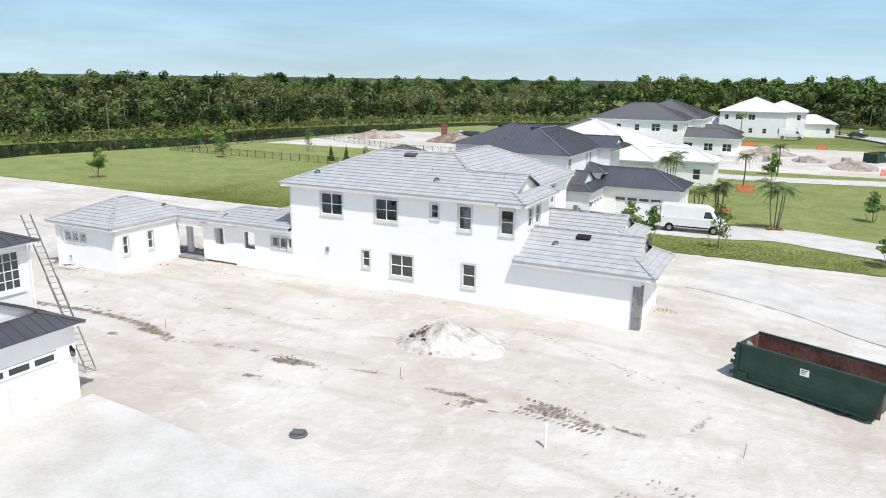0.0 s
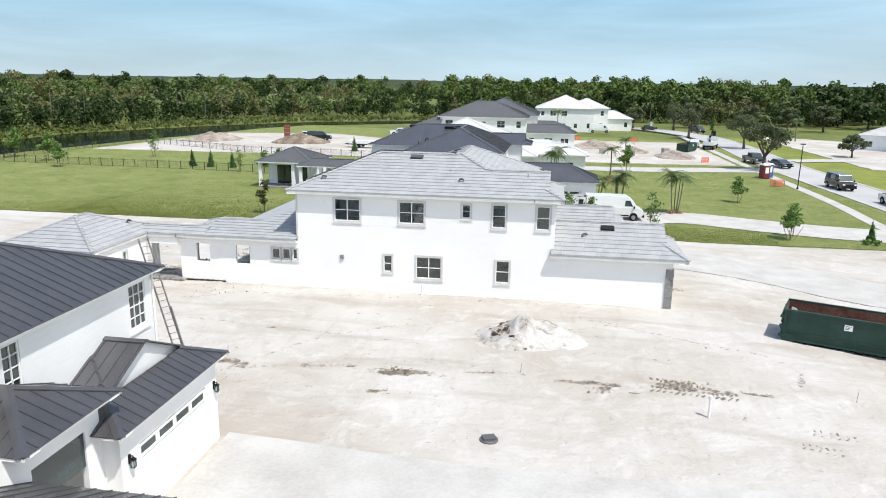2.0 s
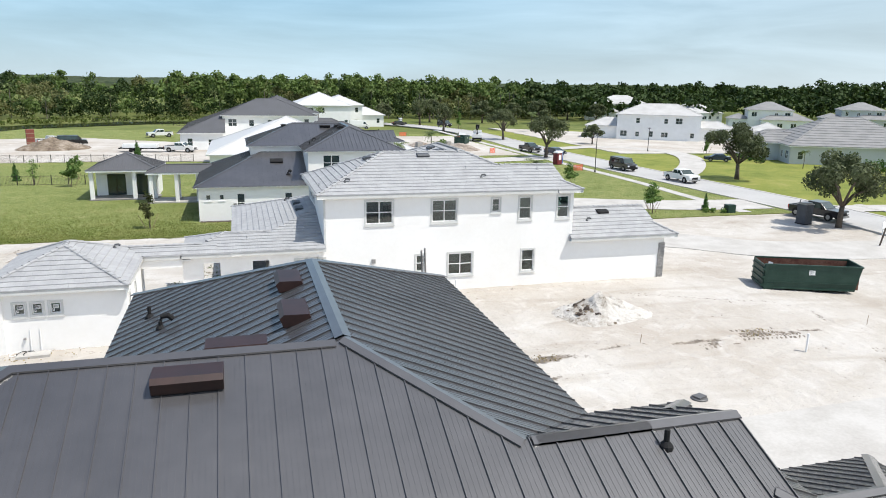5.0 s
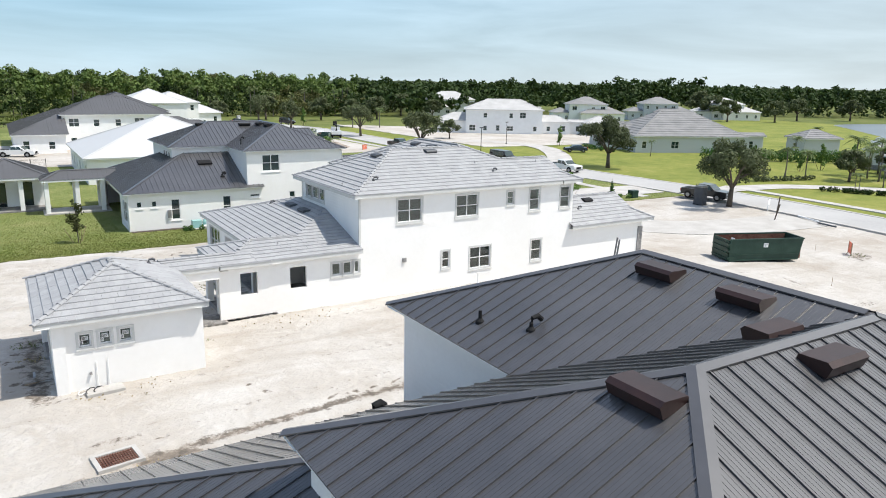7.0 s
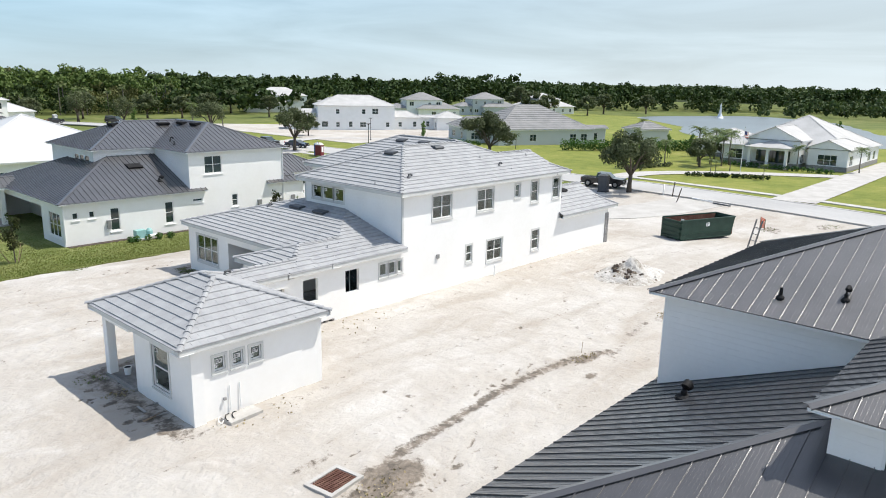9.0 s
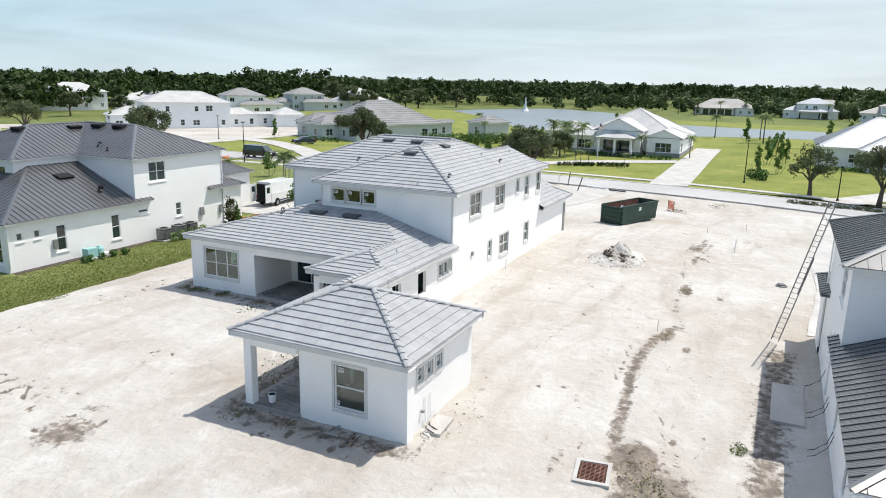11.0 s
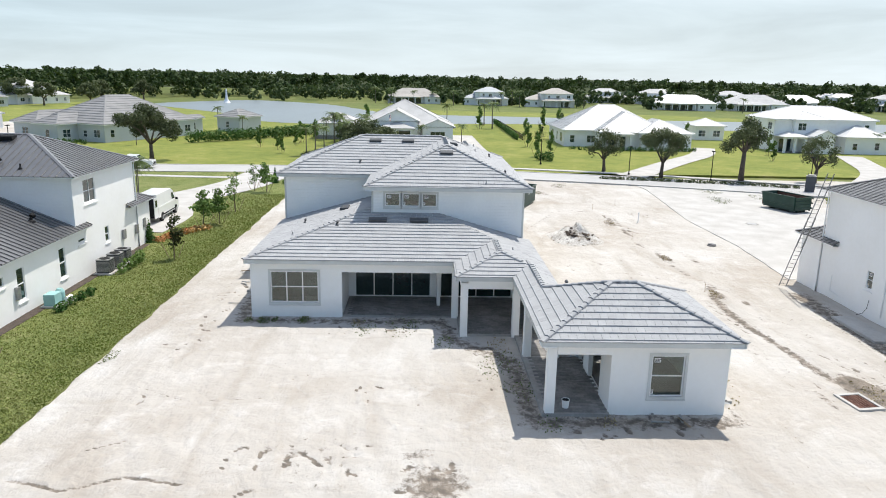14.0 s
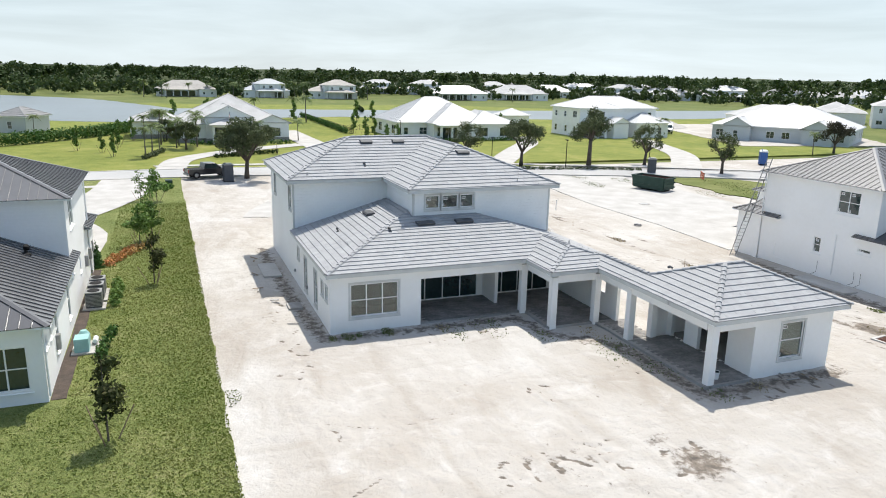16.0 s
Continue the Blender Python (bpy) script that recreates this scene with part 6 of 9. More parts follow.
far_house("white two-storey house with pale roofs above a low front wing", pose(1.5, -5.5, ZG), [(69.5, 83, -43.5, -21.3, 6.65, 0.38, ""), (68.6, 78, -33, -25, 6.65, 0.38, "E"), (65.0, 74, -44, -34, 3.5, 0.45, "E"), (64.5, 72, -32.5, -27.5, 3.5, 0.5, "W")], TILE_WHITE, seed=11, porches=[(65.6, 70.2, -27.4, -21.8, 3.3, 69.9)])
far_house("large new single-storey house with a bright white roof", pose(39, -75, ZG, 0, 0, 32), [(0, 30, -22, 0, 3.5, 0.42, ""), (3, 10, -12, 2.5, 3.5, 0.55, "N"), (20, 27, -12, 2, 3.5, 0.55, "N")], TILE_WHITE, GREYWALL, seed=12)
# beyond the lake: the backs of houses, each with a porch towards the water
TILE_SAND = material("sandy_grey_roof_tile", (0.40, 0.375, 0.34), 0.8, vary=(0.32, 0.30, 0.27), scale=0.5, amount=0.3, bump=0)
TILE_BLUE = material("blue_grey_roof_metal", (0.36, 0.385, 0.40), 0.6, vary=(0.30, 0.32, 0.34), scale=0.5, amount=0.3, bump=0)
ROOFS = dict(white=TILE_WHITE, pale=TILE_PALE, grey=TILE_FAR, sandy=TILE_SAND, bluish=TILE_BLUE)


def lake_house(x, y, w, storeys, tone, seed, yaw=0.0):
    """A house whose back, w metres wide, looks west over the water."""
    rng = random.Random(seed)
    d, h = rng.uniform(14, 18), w / 2
    if storeys == 2:
        m = rng.uniform(-0.12, 0.12) * w
        bl = [(2.5, d, m - h * 0.66, m + h * 0.66, 6.65, 0.40, ""), (4.5, d + 2, -h, h, 3.5, 0.40, "")]
        bl += [(1.0, 8, m - h * 0.2, m + h * 0.5, 6.65, 0.40, "E")] if rng.random() < 0.6 else []
        po = [(-2.2, 3.4, m - h * 0.55, m + h * 0.62, 3.3, 3.0)]
    else:
        bl = [(3.0, d + 4, -h, h, 3.5, 0.50, ""), (0.5, 9, -h, -h * 0.35, 3.5, 0.48, "E")]
        po = [(-0.8, 3.9, -h * 0.33, h * 0.75, 3.3, 3.5)]
    label = "white %s house with %s roofs and a porch facing the lake" % ("two-storey" if storeys == 2 else "single-storey", tone)
    far_house(label, pose(x, y, ZG, 0, 0, yaw), bl, ROOFS[tone], rich=False, seed=seed, porches=po, skip="E")


for k, (x, y, w, st, tone, yaw) in enumerate([(309, 50, 29, 1, "sandy", 2), (300, 12, 24, 2, "bluish", 0), (290, -20, 26, 2, "sandy", -2), (383, -73, 29, 2, "pale", -4), (370, -100, 29, 2, "pale", -4), (284, -87, 31, 1, "white", -4), (289, -127, 31, 1, "pale", -4), (354, -140, 28, 2, "pale", -8), (340, -176, 28, 1, "white", -8), (352, -206, 34, 2, "white", -8), (319, -217, 33, 2, "pale", -8), (304, -243, 34, 1, "white", -8), (292, -275, 40, 2, "white", -10), (340, -268, 30, 2, "grey", -10), (300, -338, 36, 2, "grey", -12), (274, -352, 38, 1, "pale", -12), (330, -312, 30, 2, "white", -12), (420, -120, 28, 2, "white", -4), (430, -190, 30, 1, "grey", -8), (410, -240, 30, 2, "pale", -10), (400, -300, 30, 2, "white", -12), (240, -380, 34, 2, "pale", -20), (300, -410, 34, 1, "white", -14), (372, 4, 26, 1, "sandy", 0)]):
    lake_house(x, y, w, st, tone, 40 + k, yaw)
# two-storey houses behind the bare plots and the single-storey ones
for x, y, yaw, label, walls, roof_mat, sd in ((141, 206, -33, "white two-storey house with grey roofs and a low front wing", WHITE, TILE_FAR, 91), (186, 211, -33, "pale grey two-storey house with grey roofs", GREYWALL, TILE_FAR, 92), (222, 206, -30, "white two-storey house with grey roofs beside a green", WHITE, TILE_PALE, 93)):
    far_house(label, pose(x, y, ZG, 0, 0, yaw), [(-7, 8, -6, 7, 6.65, 0.42, ""), (-3, 14, -9, 5, 3.5, 0.42, ""), (-13, -5, -5, 6, 3.5, 0.42, "")], roof_mat, walls, rich=False, seed=sd)
for k, (x, y, st, yaw) in enumerate([(105, -128, 1, -50), (92, -160, 2, -50), (120, -165, 1, -50), (70, -150, 2, -50), (150, 262, 1, -20), (120, 270, 2, -25), (92, -104, 1, -20)]):
    z = 6.65 if st == 2 else 3.5
    far_house("white %s house with a pale roof at the estate's edge" % ("two-storey" if st == 2 else "single-storey"), pose(x, y, ZG, 0, 0, yaw), [(-11, 11, -8, 8, z, 0.42, ""), (-15, 5, -10, 3, 3.5, 0.4, "")], TILE_PALE, rich=False, seed=120 + k)
# the pool house of the white house with dark roofs
ph = thing("pool_house", "small white pool house with a dark metal roof and open porch", "pool house", "houses along the street")
roofs = [hip(-53.2, -45.4, 82.3, 90.5, 3.3, 0.415)]
plain_roof(roofs, ph, METAL_FAR, 0.45)
fascia(roofs, ph, WHITE, WHITE, 0.2)
for p, q in (((-45.9, 85.6), (-45.9, 90.0)), ((-45.9, 90.0), (-52.7, 90.0)), ((-52.7, 90.0), (-52.7, 85.6))):
    wall(ph, "wall", p, q, -0.2, 3.2, WHITE)
p, q = (-52.7, 85.6), (-45.9, 85.6)
wall(ph, "wall", p, q, -0.2, 3.2, WHITE, windows(ph, p, q, [(1.2, 3.2, 0.02, 2.5, 2, 1), (4.4, 5.6, 0.02, 2.5, 1, 1)], pane_mat=GLASS_DARK, sill=False, vinyl=BLACK))
for x in (-52.7, -48.2, -46.0):
    column(ph, x, 82.85, -0.2, 3.1, 0.42)
part("porch_ceiling", Geo().box(-52.9, -45.7, 82.7, 85.6, 3.0, 3.06), WHITE, ph)
part("porch_slab", Geo().box(-53.0, -45.6, 82.5, 85.6, -0.25, 0.0), PAVER, ph)
cw = thing("covered_walkway", "covered white walkway on columns with a dark metal roof", "walkway", "houses along the street")
roofs = [hip(-46.6, -39.6, 79.4, 83.1, 3.3, 0.4, "E")]
plain_roof(roofs, cw, METAL_FAR, 0.45)
fascia(roofs, cw, WHITE, WHITE, 0.2)
for x, y in ((-46.1, 79.85), (-43.4, 79.85), (-41.1, 79.85), (-43.4, 82.65), (-41.1, 82.65)):
    column(cw, x, y, -0.25, 3.12, 0.4)
part("walkway_slab", Geo().box(-46.5, -40.4, 79.5, 83.0, -0.25, 0.0), PAVING, cw)
part("walkway_ceiling", Geo().box(-46.2, -40.0, 79.8, 82.7, 3.1, 3.13), WHITE, cw)

# ---------------------------------------------------------------- plants
LR = np.random.RandomState(5)


def leaf_quads(centres, size, rs, flat=0.0, aspect=1.6, ragged=0.62):
    """One small leaf-spray quad at each centre; centres: points alone, or (points, outward ways) for leaves that face out of their clump."""
    out = None
    if isinstance(centres, tuple):
        centres, out = centres
    n = len(centres)
    if out is None:
        a = rs.normal(size=(n, 3))
        a[:, 2] *= 1 - flat
        a /= np.linalg.norm(a, axis=1)[:, None]
        b = np.cross(a, rs.normal(size=(n, 3)))
    else:
        face = out + ragged * rs.normal(size=(n, 3)) + np.array((0, 0, 0.2))
        a = np.cross(face, rs.normal(size=(n, 3)))
        a /= np.linalg.norm(a, axis=1)[:, None] + 1e-9
        b = np.cross(face, a)
    b /= np.linalg.norm(b, axis=1)[:, None] + 1e-9
    s = size * rs.uniform(0.6, 1.3, (n, 1))
    a, b = a * s * 0.5 * aspect, b * s * 0.5
    v = np.stack([centres - a, centres - b * 0.9, centres + a, centres + b * 0.9], 1).reshape(-1, 3)
    f = np.arange(4 * n).reshape(-1, 4)
    return v, f


def cloud_points(lobes, n, rs, inner=0.35):
    """Points in the shells of several ellipsoid lobes (x, y, z, rx, rz), and the way out of the lobe at each."""
    w = np.array([l[3] ** 2 for l in lobes])
    pick = rs.choice(len(lobes), n, p=w / w.sum())
    L = np.array(lobes)[pick]
    d = rs.normal(size=(n, 3))
    d /= np.linalg.norm(d, axis=1)[:, None]
    r = (inner + (1 - inner) * rs.uniform(0, 1, (n, 1)) ** 0.5) * rs.uniform(0.88, 1.05, (n, 1))
    return L[:, :3] + d * r * np.stack([L[:, 3], L[:, 3], L[:, 4]], 1), d


def broad_tree(name, label, h, spread, seed, leaf=None, n=4200, size=0.19, trunk_h=0.28, group="street trees", bark=None, category="tree"):
    """A tapered trunk, forking limbs and a crown of leaf sprays in uneven lobes."""
    rs, rng = np.random.RandomState(seed), random.Random(seed)
    ob = thing(name, label, category, group)
    g = Geo()
    th = h * trunk_h
    lean = rng.uniform(-0.15, 0.15)
    r0 = 0.035 * h
    g.tube([(0, 0, -0.1), (lean * 0.3, 0, th * 0.5), (lean, 0.05, th)], [r0 * 1.35, r0, r0 * 0.85], 8)
    lobes = []
    k = 7
    for i in range(k):
        w = 2 * math.pi * i / k + rng.uniform(-0.35, 0.35)
        rad = spread * rng.uniform(0.36, 0.68)
        z = h * rng.uniform(0.42, 0.70)
        end = Vector((rad * math.cos(w), rad * math.sin(w), z))
        mid = Vector((lean, 0.05, th)).lerp(end, 0.5) + Vector((0, 0, 0.06 * h))
        g.tube([(lean, 0.05, th - 0.05), mid, end], [r0 * 0.6, r0 * 0.4, r0 * 0.14], 6)
        for e in range(3):
            tip = end + Vector((rng.uniform(-1, 1), rng.uniform(-1, 1), rng.uniform(0.0, 1))) * spread * 0.26
            g.tube([mid.lerp(end, 0.6), tip], [r0 * 0.22, r0 * 0.06], 5)
            lobes.append((tip.x, tip.y, tip.z, spread * rng.uniform(0.15, 0.25), h * rng.uniform(0.07, 0.12)))
        lobes.append((end.x, end.y, z + 0.02 * h, spread * rng.uniform(0.22, 0.34), h * rng.uniform(0.11, 0.16)))
    for i in range(9):
        w, q = rng.uniform(0, 6.28), spread * rng.uniform(0.0, 0.45)
        lobes.append((q * math.cos(w), q * math.sin(w), h * rng.uniform(0.76, 0.90), spread * rng.uniform(0.16, 0.28), h * rng.uniform(0.08, 0.13)))
    part("trunk", g, bark or BARK, ob, smooth=True)
    v, f = leaf_quads(cloud_points(lobes, n, rs), size, rs)
    part("crown", bulk("crown", v, f, leaf or LEAF_OAK), None, ob)
    return ob


def palm(name, label, h, fronds, seed, length=2.2, stems=1, group="palms", thick=1.0):
    """Slender ringed stems with drooping feather fronds."""
    rs, rng = np.random.RandomState(seed), random.Random(seed)
    ob = thing(name, label, "palm", group)
    for s in range(stems):
        w = rng.uniform(0, 6.28)
        lean = 0.0 if stems == 1 else rng.uniform(0.3, 0.8)
        top = Vector((lean * math.cos(w), lean * math.sin(w), h * rng.uniform(0.8, 1.0)))
        base = Vector((0.25 * math.cos(w), 0.25 * math.sin(w), -0.1)) if stems > 1 else Vector((0, 0, -0.1))
        g = Geo()
        pts = [base.lerp(top, t) + Vector((math.cos(w), math.sin(w), 0)) * 0.12 * math.sin(t * 3) for t in (0, 0.25, 0.5, 0.75, 1)]
        g.tube(pts, [r * thick for r in (0.15, 0.12, 0.10, 0.09, 0.10)], 8)
        part("stem", g, PALMBARK, ob, smooth=True)
        fg = Geo()
        for i in range(fronds):
            a = 2 * math.pi * i / fronds + rng.uniform(-0.2, 0.2)
            up = rng.uniform(-0.15, 1.2)
            L = length * rng.uniform(0.8, 1.1)
            prev, n = None, 7
            for k in range(n + 1):
                t = k / n
                p = top + Vector((math.cos(a), math.sin(a), 0)) * L * (t * (1 - 0.15 * t)) + Vector((0, 0, L * (up * 0.6 * t - 0.62 * t * t)))
                if prev is not None:
                    side = Vector((-math.sin(a), math.cos(a), 0))
                    ww = 0.46 * length * 0.5 * (math.sin(math.pi * min(1, t + 0.12)) + 0.12)
                    for sg in (1, -1):
                        for c in range(3):
                            q0 = prev.lerp(p, c / 3)
                            q1 = prev.lerp(p, c / 3 + 0.26)
                            tip = (q0 + q1) / 2 + side * sg * ww + Vector((0, 0, -0.35 * ww)) + (p - prev) * 0.5
                            fg.poly([q0, q1, tip] if sg > 0 else [q1, q0, tip])
                prev = p
        part("frond_crown", fg, LEAF_PALM, ob)
    return ob


def young_tree(name, label, h, seed, n=700, spread=0.8, stakes=True, size=0.16, leaf=None, low=0.32, cone=False):
    """A newly planted tree with a thin stem, held by timber stakes."""
    rs, rng = np.random.RandomState(seed), random.Random(seed)
    ob = thing(name, label, "tree", "newly planted trees")
    g = Geo().tube([(0, 0, -0.05), (0.03, 0.02, h * 0.5), (0, 0, h * 0.92)], [0.045, 0.035, 0.012], 6)
    lobes = []
    for i in range(9):
        t = low + (0.97 - low) * i / 8
        w = rng.uniform(0, 6.28)
        rr = spread * (1.15 - 0.75 * abs(t - 0.55) * 1.6) * rng.uniform(0.5, 0.8)
        if cone:
            rr = spread * 1.5 * (1.06 - t)
        c = Vector(((0.12 if cone else 0.45) * rr * math.cos(w), (0.12 if cone else 0.45) * rr * math.sin(w), h * t))
        g.tube([(0, 0, h * (t - 0.08)), c], [0.016, 0.006], 4)
        lobes.append((c.x, c.y, c.z, rr * 0.75, h * 0.085))
    part("trunk", g, BARK, ob)
    v, f = leaf_quads(cloud_points(lobes, n, rs, 0.1), size, rs)
    part("crown", bulk("crown", v, f, leaf or LEAF_YOUNG), None, ob)
    if stakes:
        for k in range(3):
            w = 2.1 * k + 0.4
            s = Geo().tube([(0.28 * math.cos(w), 0.28 * math.sin(w), -0.1), (1.0 * math.cos(w), 1.0 * math.sin(w), h * 0.36)], [0.028, 0.024], 5)
            part("stake", s, WOOD, ob)
    return ob


def place(ob, spots, first=True):
    """Copies of a plant at (x, y, scale[, turn]) spots; the first spot takes the model itself."""
    x, y, s, *r = spots[0]
    ob.matrix_world = pose(x, y, GZ(x, y), 0, 0, r[0] if r else 37 * x) @ Matrix.Scale(s, 4)
    for x, y, s, *r in spots[1:]:
        o = copy_thing(ob, pose(x, y, GZ(x, y), 0, 0, r[0] if r else 37 * x + 11 * y))
        o.scale = (s, s, s)


def GZ(x, y):
    return -0.2 if y > 60.9 or x > 24 else pad(x, y)


place(broad_tree("oak_tree", "spreading street oak with a rounded grey-green crown", 8.0, 4.7, 21, n=11500), [(22.5, 52.8, 1.0), (37.4, 87.8, 1.1, 40)])
place(broad_tree("oak_tree", "street oak with an open grey-green crown and low forks", 7.4, 4.2, 22, n=6000), [(26.8, 10.8, 1.0), (20.3, 121.5, 1.15, 10), (27.5, 164.0, 1.1, 100)])
place(broad_tree("oak_tree", "thin-crowned street oak beside the road", 7.6, 3.6, 23, n=2800), [(31.5, 18.0, 0.9), (11.0, -14.5, 0.85, 120), (24.0, -10.4, 0.9, 200), (22.1, 229.0, 1.2, 80), (21, 196, 1.1, 30)])
place(broad_tree("oak_tree", "dark purplish street tree with a dense round crown", 6.4, 3.6, 25, n=4200, leaf=leaf_material("purple_plum_leaves", (0.040, 0.040, 0.030), (0.065, 0.062, 0.045))), [(30.7, -60.3, 1.0)])
place(broad_tree("oak_tree", "tall street oak with a high crown on a long trunk", 9.4, 3.4, 24, n=5600, trunk_h=0.44), [(23.9, 0.3, 1.0)])

# ---------------------------------------------------------------- woods and far country


def wood(name, spots, leaf_mat, label, per, size, seed, skirt=True):
    """A stand of trees as one mass: (x, y, height, radius) each with a domed crown of rounded clumps; skirt: leafy to the ground."""
    rs = np.random.RandomState(seed)
    pts, ways = [], []
    for x, y, h, r in spots:
        pine = rs.uniform() < 0.16
        k = rs.randint(7, 11)
        lobes = []
        zc = h - (0.8 if pine else 1.0) * r
        for i in range(k):
            w, e = 2.4 * i + rs.uniform(-0.5, 0.5), rs.uniform(-0.25, 1.25)
            q = r * rs.uniform(0.45, 0.75) * math.cos(e) * (0.7 if pine else 1.0)
            lobes.append((x + q * math.cos(w), y + q * math.sin(w), zc + r * 0.62 * math.sin(e) * (1.3 if pine else 1.0), r * rs.uniform(0.26, 0.46), r * rs.uniform(0.22, 0.38)))
        lobes.append((x, y, h - r * 0.36, r * 0.42, r * 0.36))
        if skirt and h < 10.5:
            for i in range(4):
                lobes.append((x + rs.uniform(-0.5, 0.5) * r, y + rs.uniform(-0.5, 0.5) * r, h * rs.uniform(0.14, 0.5), r * rs.uniform(0.3, 0.5), r * rs.uniform(0.3, 0.5)))
        p, d = cloud_points(lobes, per, rs, 0.7)
        pts.append(p)
        ways.append(d)
    v, f = leaf_quads((np.concatenate(pts), np.concatenate(ways)), size, rs, aspect=1.25, ragged=0.45)
    return tagged(new(name, bulk(name, v, f, leaf_mat)), label, "woods", kind="stuff")


def along(line, step, depth, rows, rs, hmin, hmax, rmin, rmax, jit=1.0, low=0.85):
    """Tree spots in rows behind a line."""
    out = []
    path = smooth_path(line, step)
    for k, p in enumerate(path):
        d = (path[min(k + 1, len(path) - 1)] - path[max(k - 1, 0)]).normalized()
        u = Vector((-d.y, d.x, 0))
        for r in range(rows):
            q = p + u * (depth * r / max(1, rows - 1)) + Vector((rs.uniform(-1, 1), rs.uniform(-1, 1), 0)) * step * 0.45 * jit
            grow = low + (1 - low) * min(1, r / max(1, rows - 1) * 1.25)
            out.append((q.x, q.y, rs.uniform(hmin, hmax) * grow, rs.uniform(rmin, rmax)))
    return out


EDGE = [(-182, 50), (-166, 85), (-157, 106), (-150, 130), (-145, 154), (-141, 192), (-127, 238), (-104, 262), (-60, 276), (20, 272), (70, 268), (110, 300)]
rs = np.random.RandomState(11)
near = along(EDGE, 5.4, 62, 8, rs, 11.5, 16.0, 2.8, 4.6, low=0.52)
groups = [[], [], []]
for s in near:
    w = noise.noise((s[0] * 0.03, s[1] * 0.03, 2)) + rs.uniform(-0.55, 0.55)
    groups[0 if w < -0.05 else 1 if w < 0.28 else 2].append(s)
LEAF_DARK = leaf_material("dark_oak_forest_leaves", (0.022, 0.040, 0.014), (0.052, 0.074, 0.027))
LEAF_OLIVE_DARK = leaf_material("grey_green_oak_leaves", (0.046, 0.070, 0.030), (0.085, 0.11, 0.05))
LEAF_OLIVE = leaf_material("olive_forest_leaves", (0.085, 0.098, 0.037), (0.14, 0.135, 0.062))
wood("woodland", groups[0], LEAF_DARK, "dark green oak and pine wood along the canal", 330, 0.62, 1)
wood("woodland", groups[1], LEAF_WOOD, "mixed green wood along the canal", 330, 0.62, 2)
wood("woodland", groups[2], LEAF_OLIVE, "olive-green bald cypress in the wood", 330, 0.58, 3)
# undergrowth takes the dark leaves, which paint the shadow beneath the trees
under = along(EDGE, 2.8, 7, 3, rs, 3.0, 6.5, 1.6, 2.8)
wood("undergrowth", under, LEAF_DARK, "dense undergrowth at the foot of the wood, coloured dark for the shadow there", 90, 0.55, 4, False)
tall = along([(-60, 281), (20, 279), (75, 276)], 7, 22, 3, rs, 14.5, 17.5, 3.2, 5.0)
wood("woodland", tall, LEAF_WOOD, "tall trees standing above the wood", 260, 0.85, 5, False)
deep = [(x, y, h, r) for x, y, h, r in along(EDGE, 9, 300, 26, rs, 10.5, 14.5, 4.2, 6.5) if math.hypot(x, y) > 170 and y > -80]
deep = [(x - 50 if x < -90 else x, y + (50 if x > -90 else 14), h, r) for x, y, h, r in deep]
wood("woodland", deep, LEAF_WOOD, "deep mixed wood stretching away behind the canal", 70, 1.7, 15, False)
# cabbage palms at the wood's edge
tg, pv = Geo(), []
pr = random.Random(8)
edge = smooth_path(EDGE, 2.4)
for p, q in zip(edge, edge[1:]):
    if pr.random() < 0.4 or p.y > 262 and p.x < 5 and pr.random() < 0.5:
        continue
    inward = Vector((p.y - q.y, q.x - p.x, 0)).normalized() * pr.uniform(-2, 8)
    x, y = p.x + inward.x, p.y + inward.y
    h = pr.uniform(5.5, 10.5)
    tg.tube([(x, y, -0.4), (x + pr.uniform(-0.5, 0.5), y, h)], [0.17, 0.13], 5, False)
    for i in range(34):
        a, e = pr.uniform(0, 6.28), pr.uniform(-0.6, 1.3)
        L = pr.uniform(1.1, 1.8)
        d = Vector((math.cos(a) * math.cos(e), math.sin(a) * math.cos(e), math.sin(e)))
        u = d.orthogonal().normalized() * 0.3
        c = Vector((x, y, h))
        pv.append([c + d * 0.2, c + d * L * 0.7 + u, c + d * L + Vector((0, 0, -0.35)), c + d * L * 0.7 - u])
tagged(new("palm_trunks", tg.mesh("palm_trunks", PALMBARK)), "bare grey stems of wild cabbage palms", "palm trunks", kind="stuff")
pv = np.array([[tuple(q) for q in quad] for quad in pv]).reshape(-1, 3)
tagged(new("palm_fans", bulk("palm_fans", pv, np.arange(len(pv)).reshape(-1, 4), LEAF_PALM)), "fan-leaved heads of wild cabbage palms", "palm fans", kind="stuff")
# reeds on the far bank
bank = along([(-145, 92), (-139, 107), (-131, 121), (-134.5, 139), (-135.5, 154), (-129, 171), (-121, 190), (-110, 208), (-94, 231), (-66, 248), (-24, 249)], 1.7, 6, 3, rs, 0.7, 1.7, 0.7, 1.3)
wood("bank_reeds", bank, REEDS, "bright reeds and waterweed on the canal bank", 34, 0.45, 6)
wood("bank_reeds", along([(-123, 60), (-121.4, 79), (-114.4, 104), (-110, 130)], 3.4, 1, 1, rs, 0.4, 0.9, 0.5, 0.9), REEDS, "low reeds at the canal's near edge", 30, 0.35, 7)

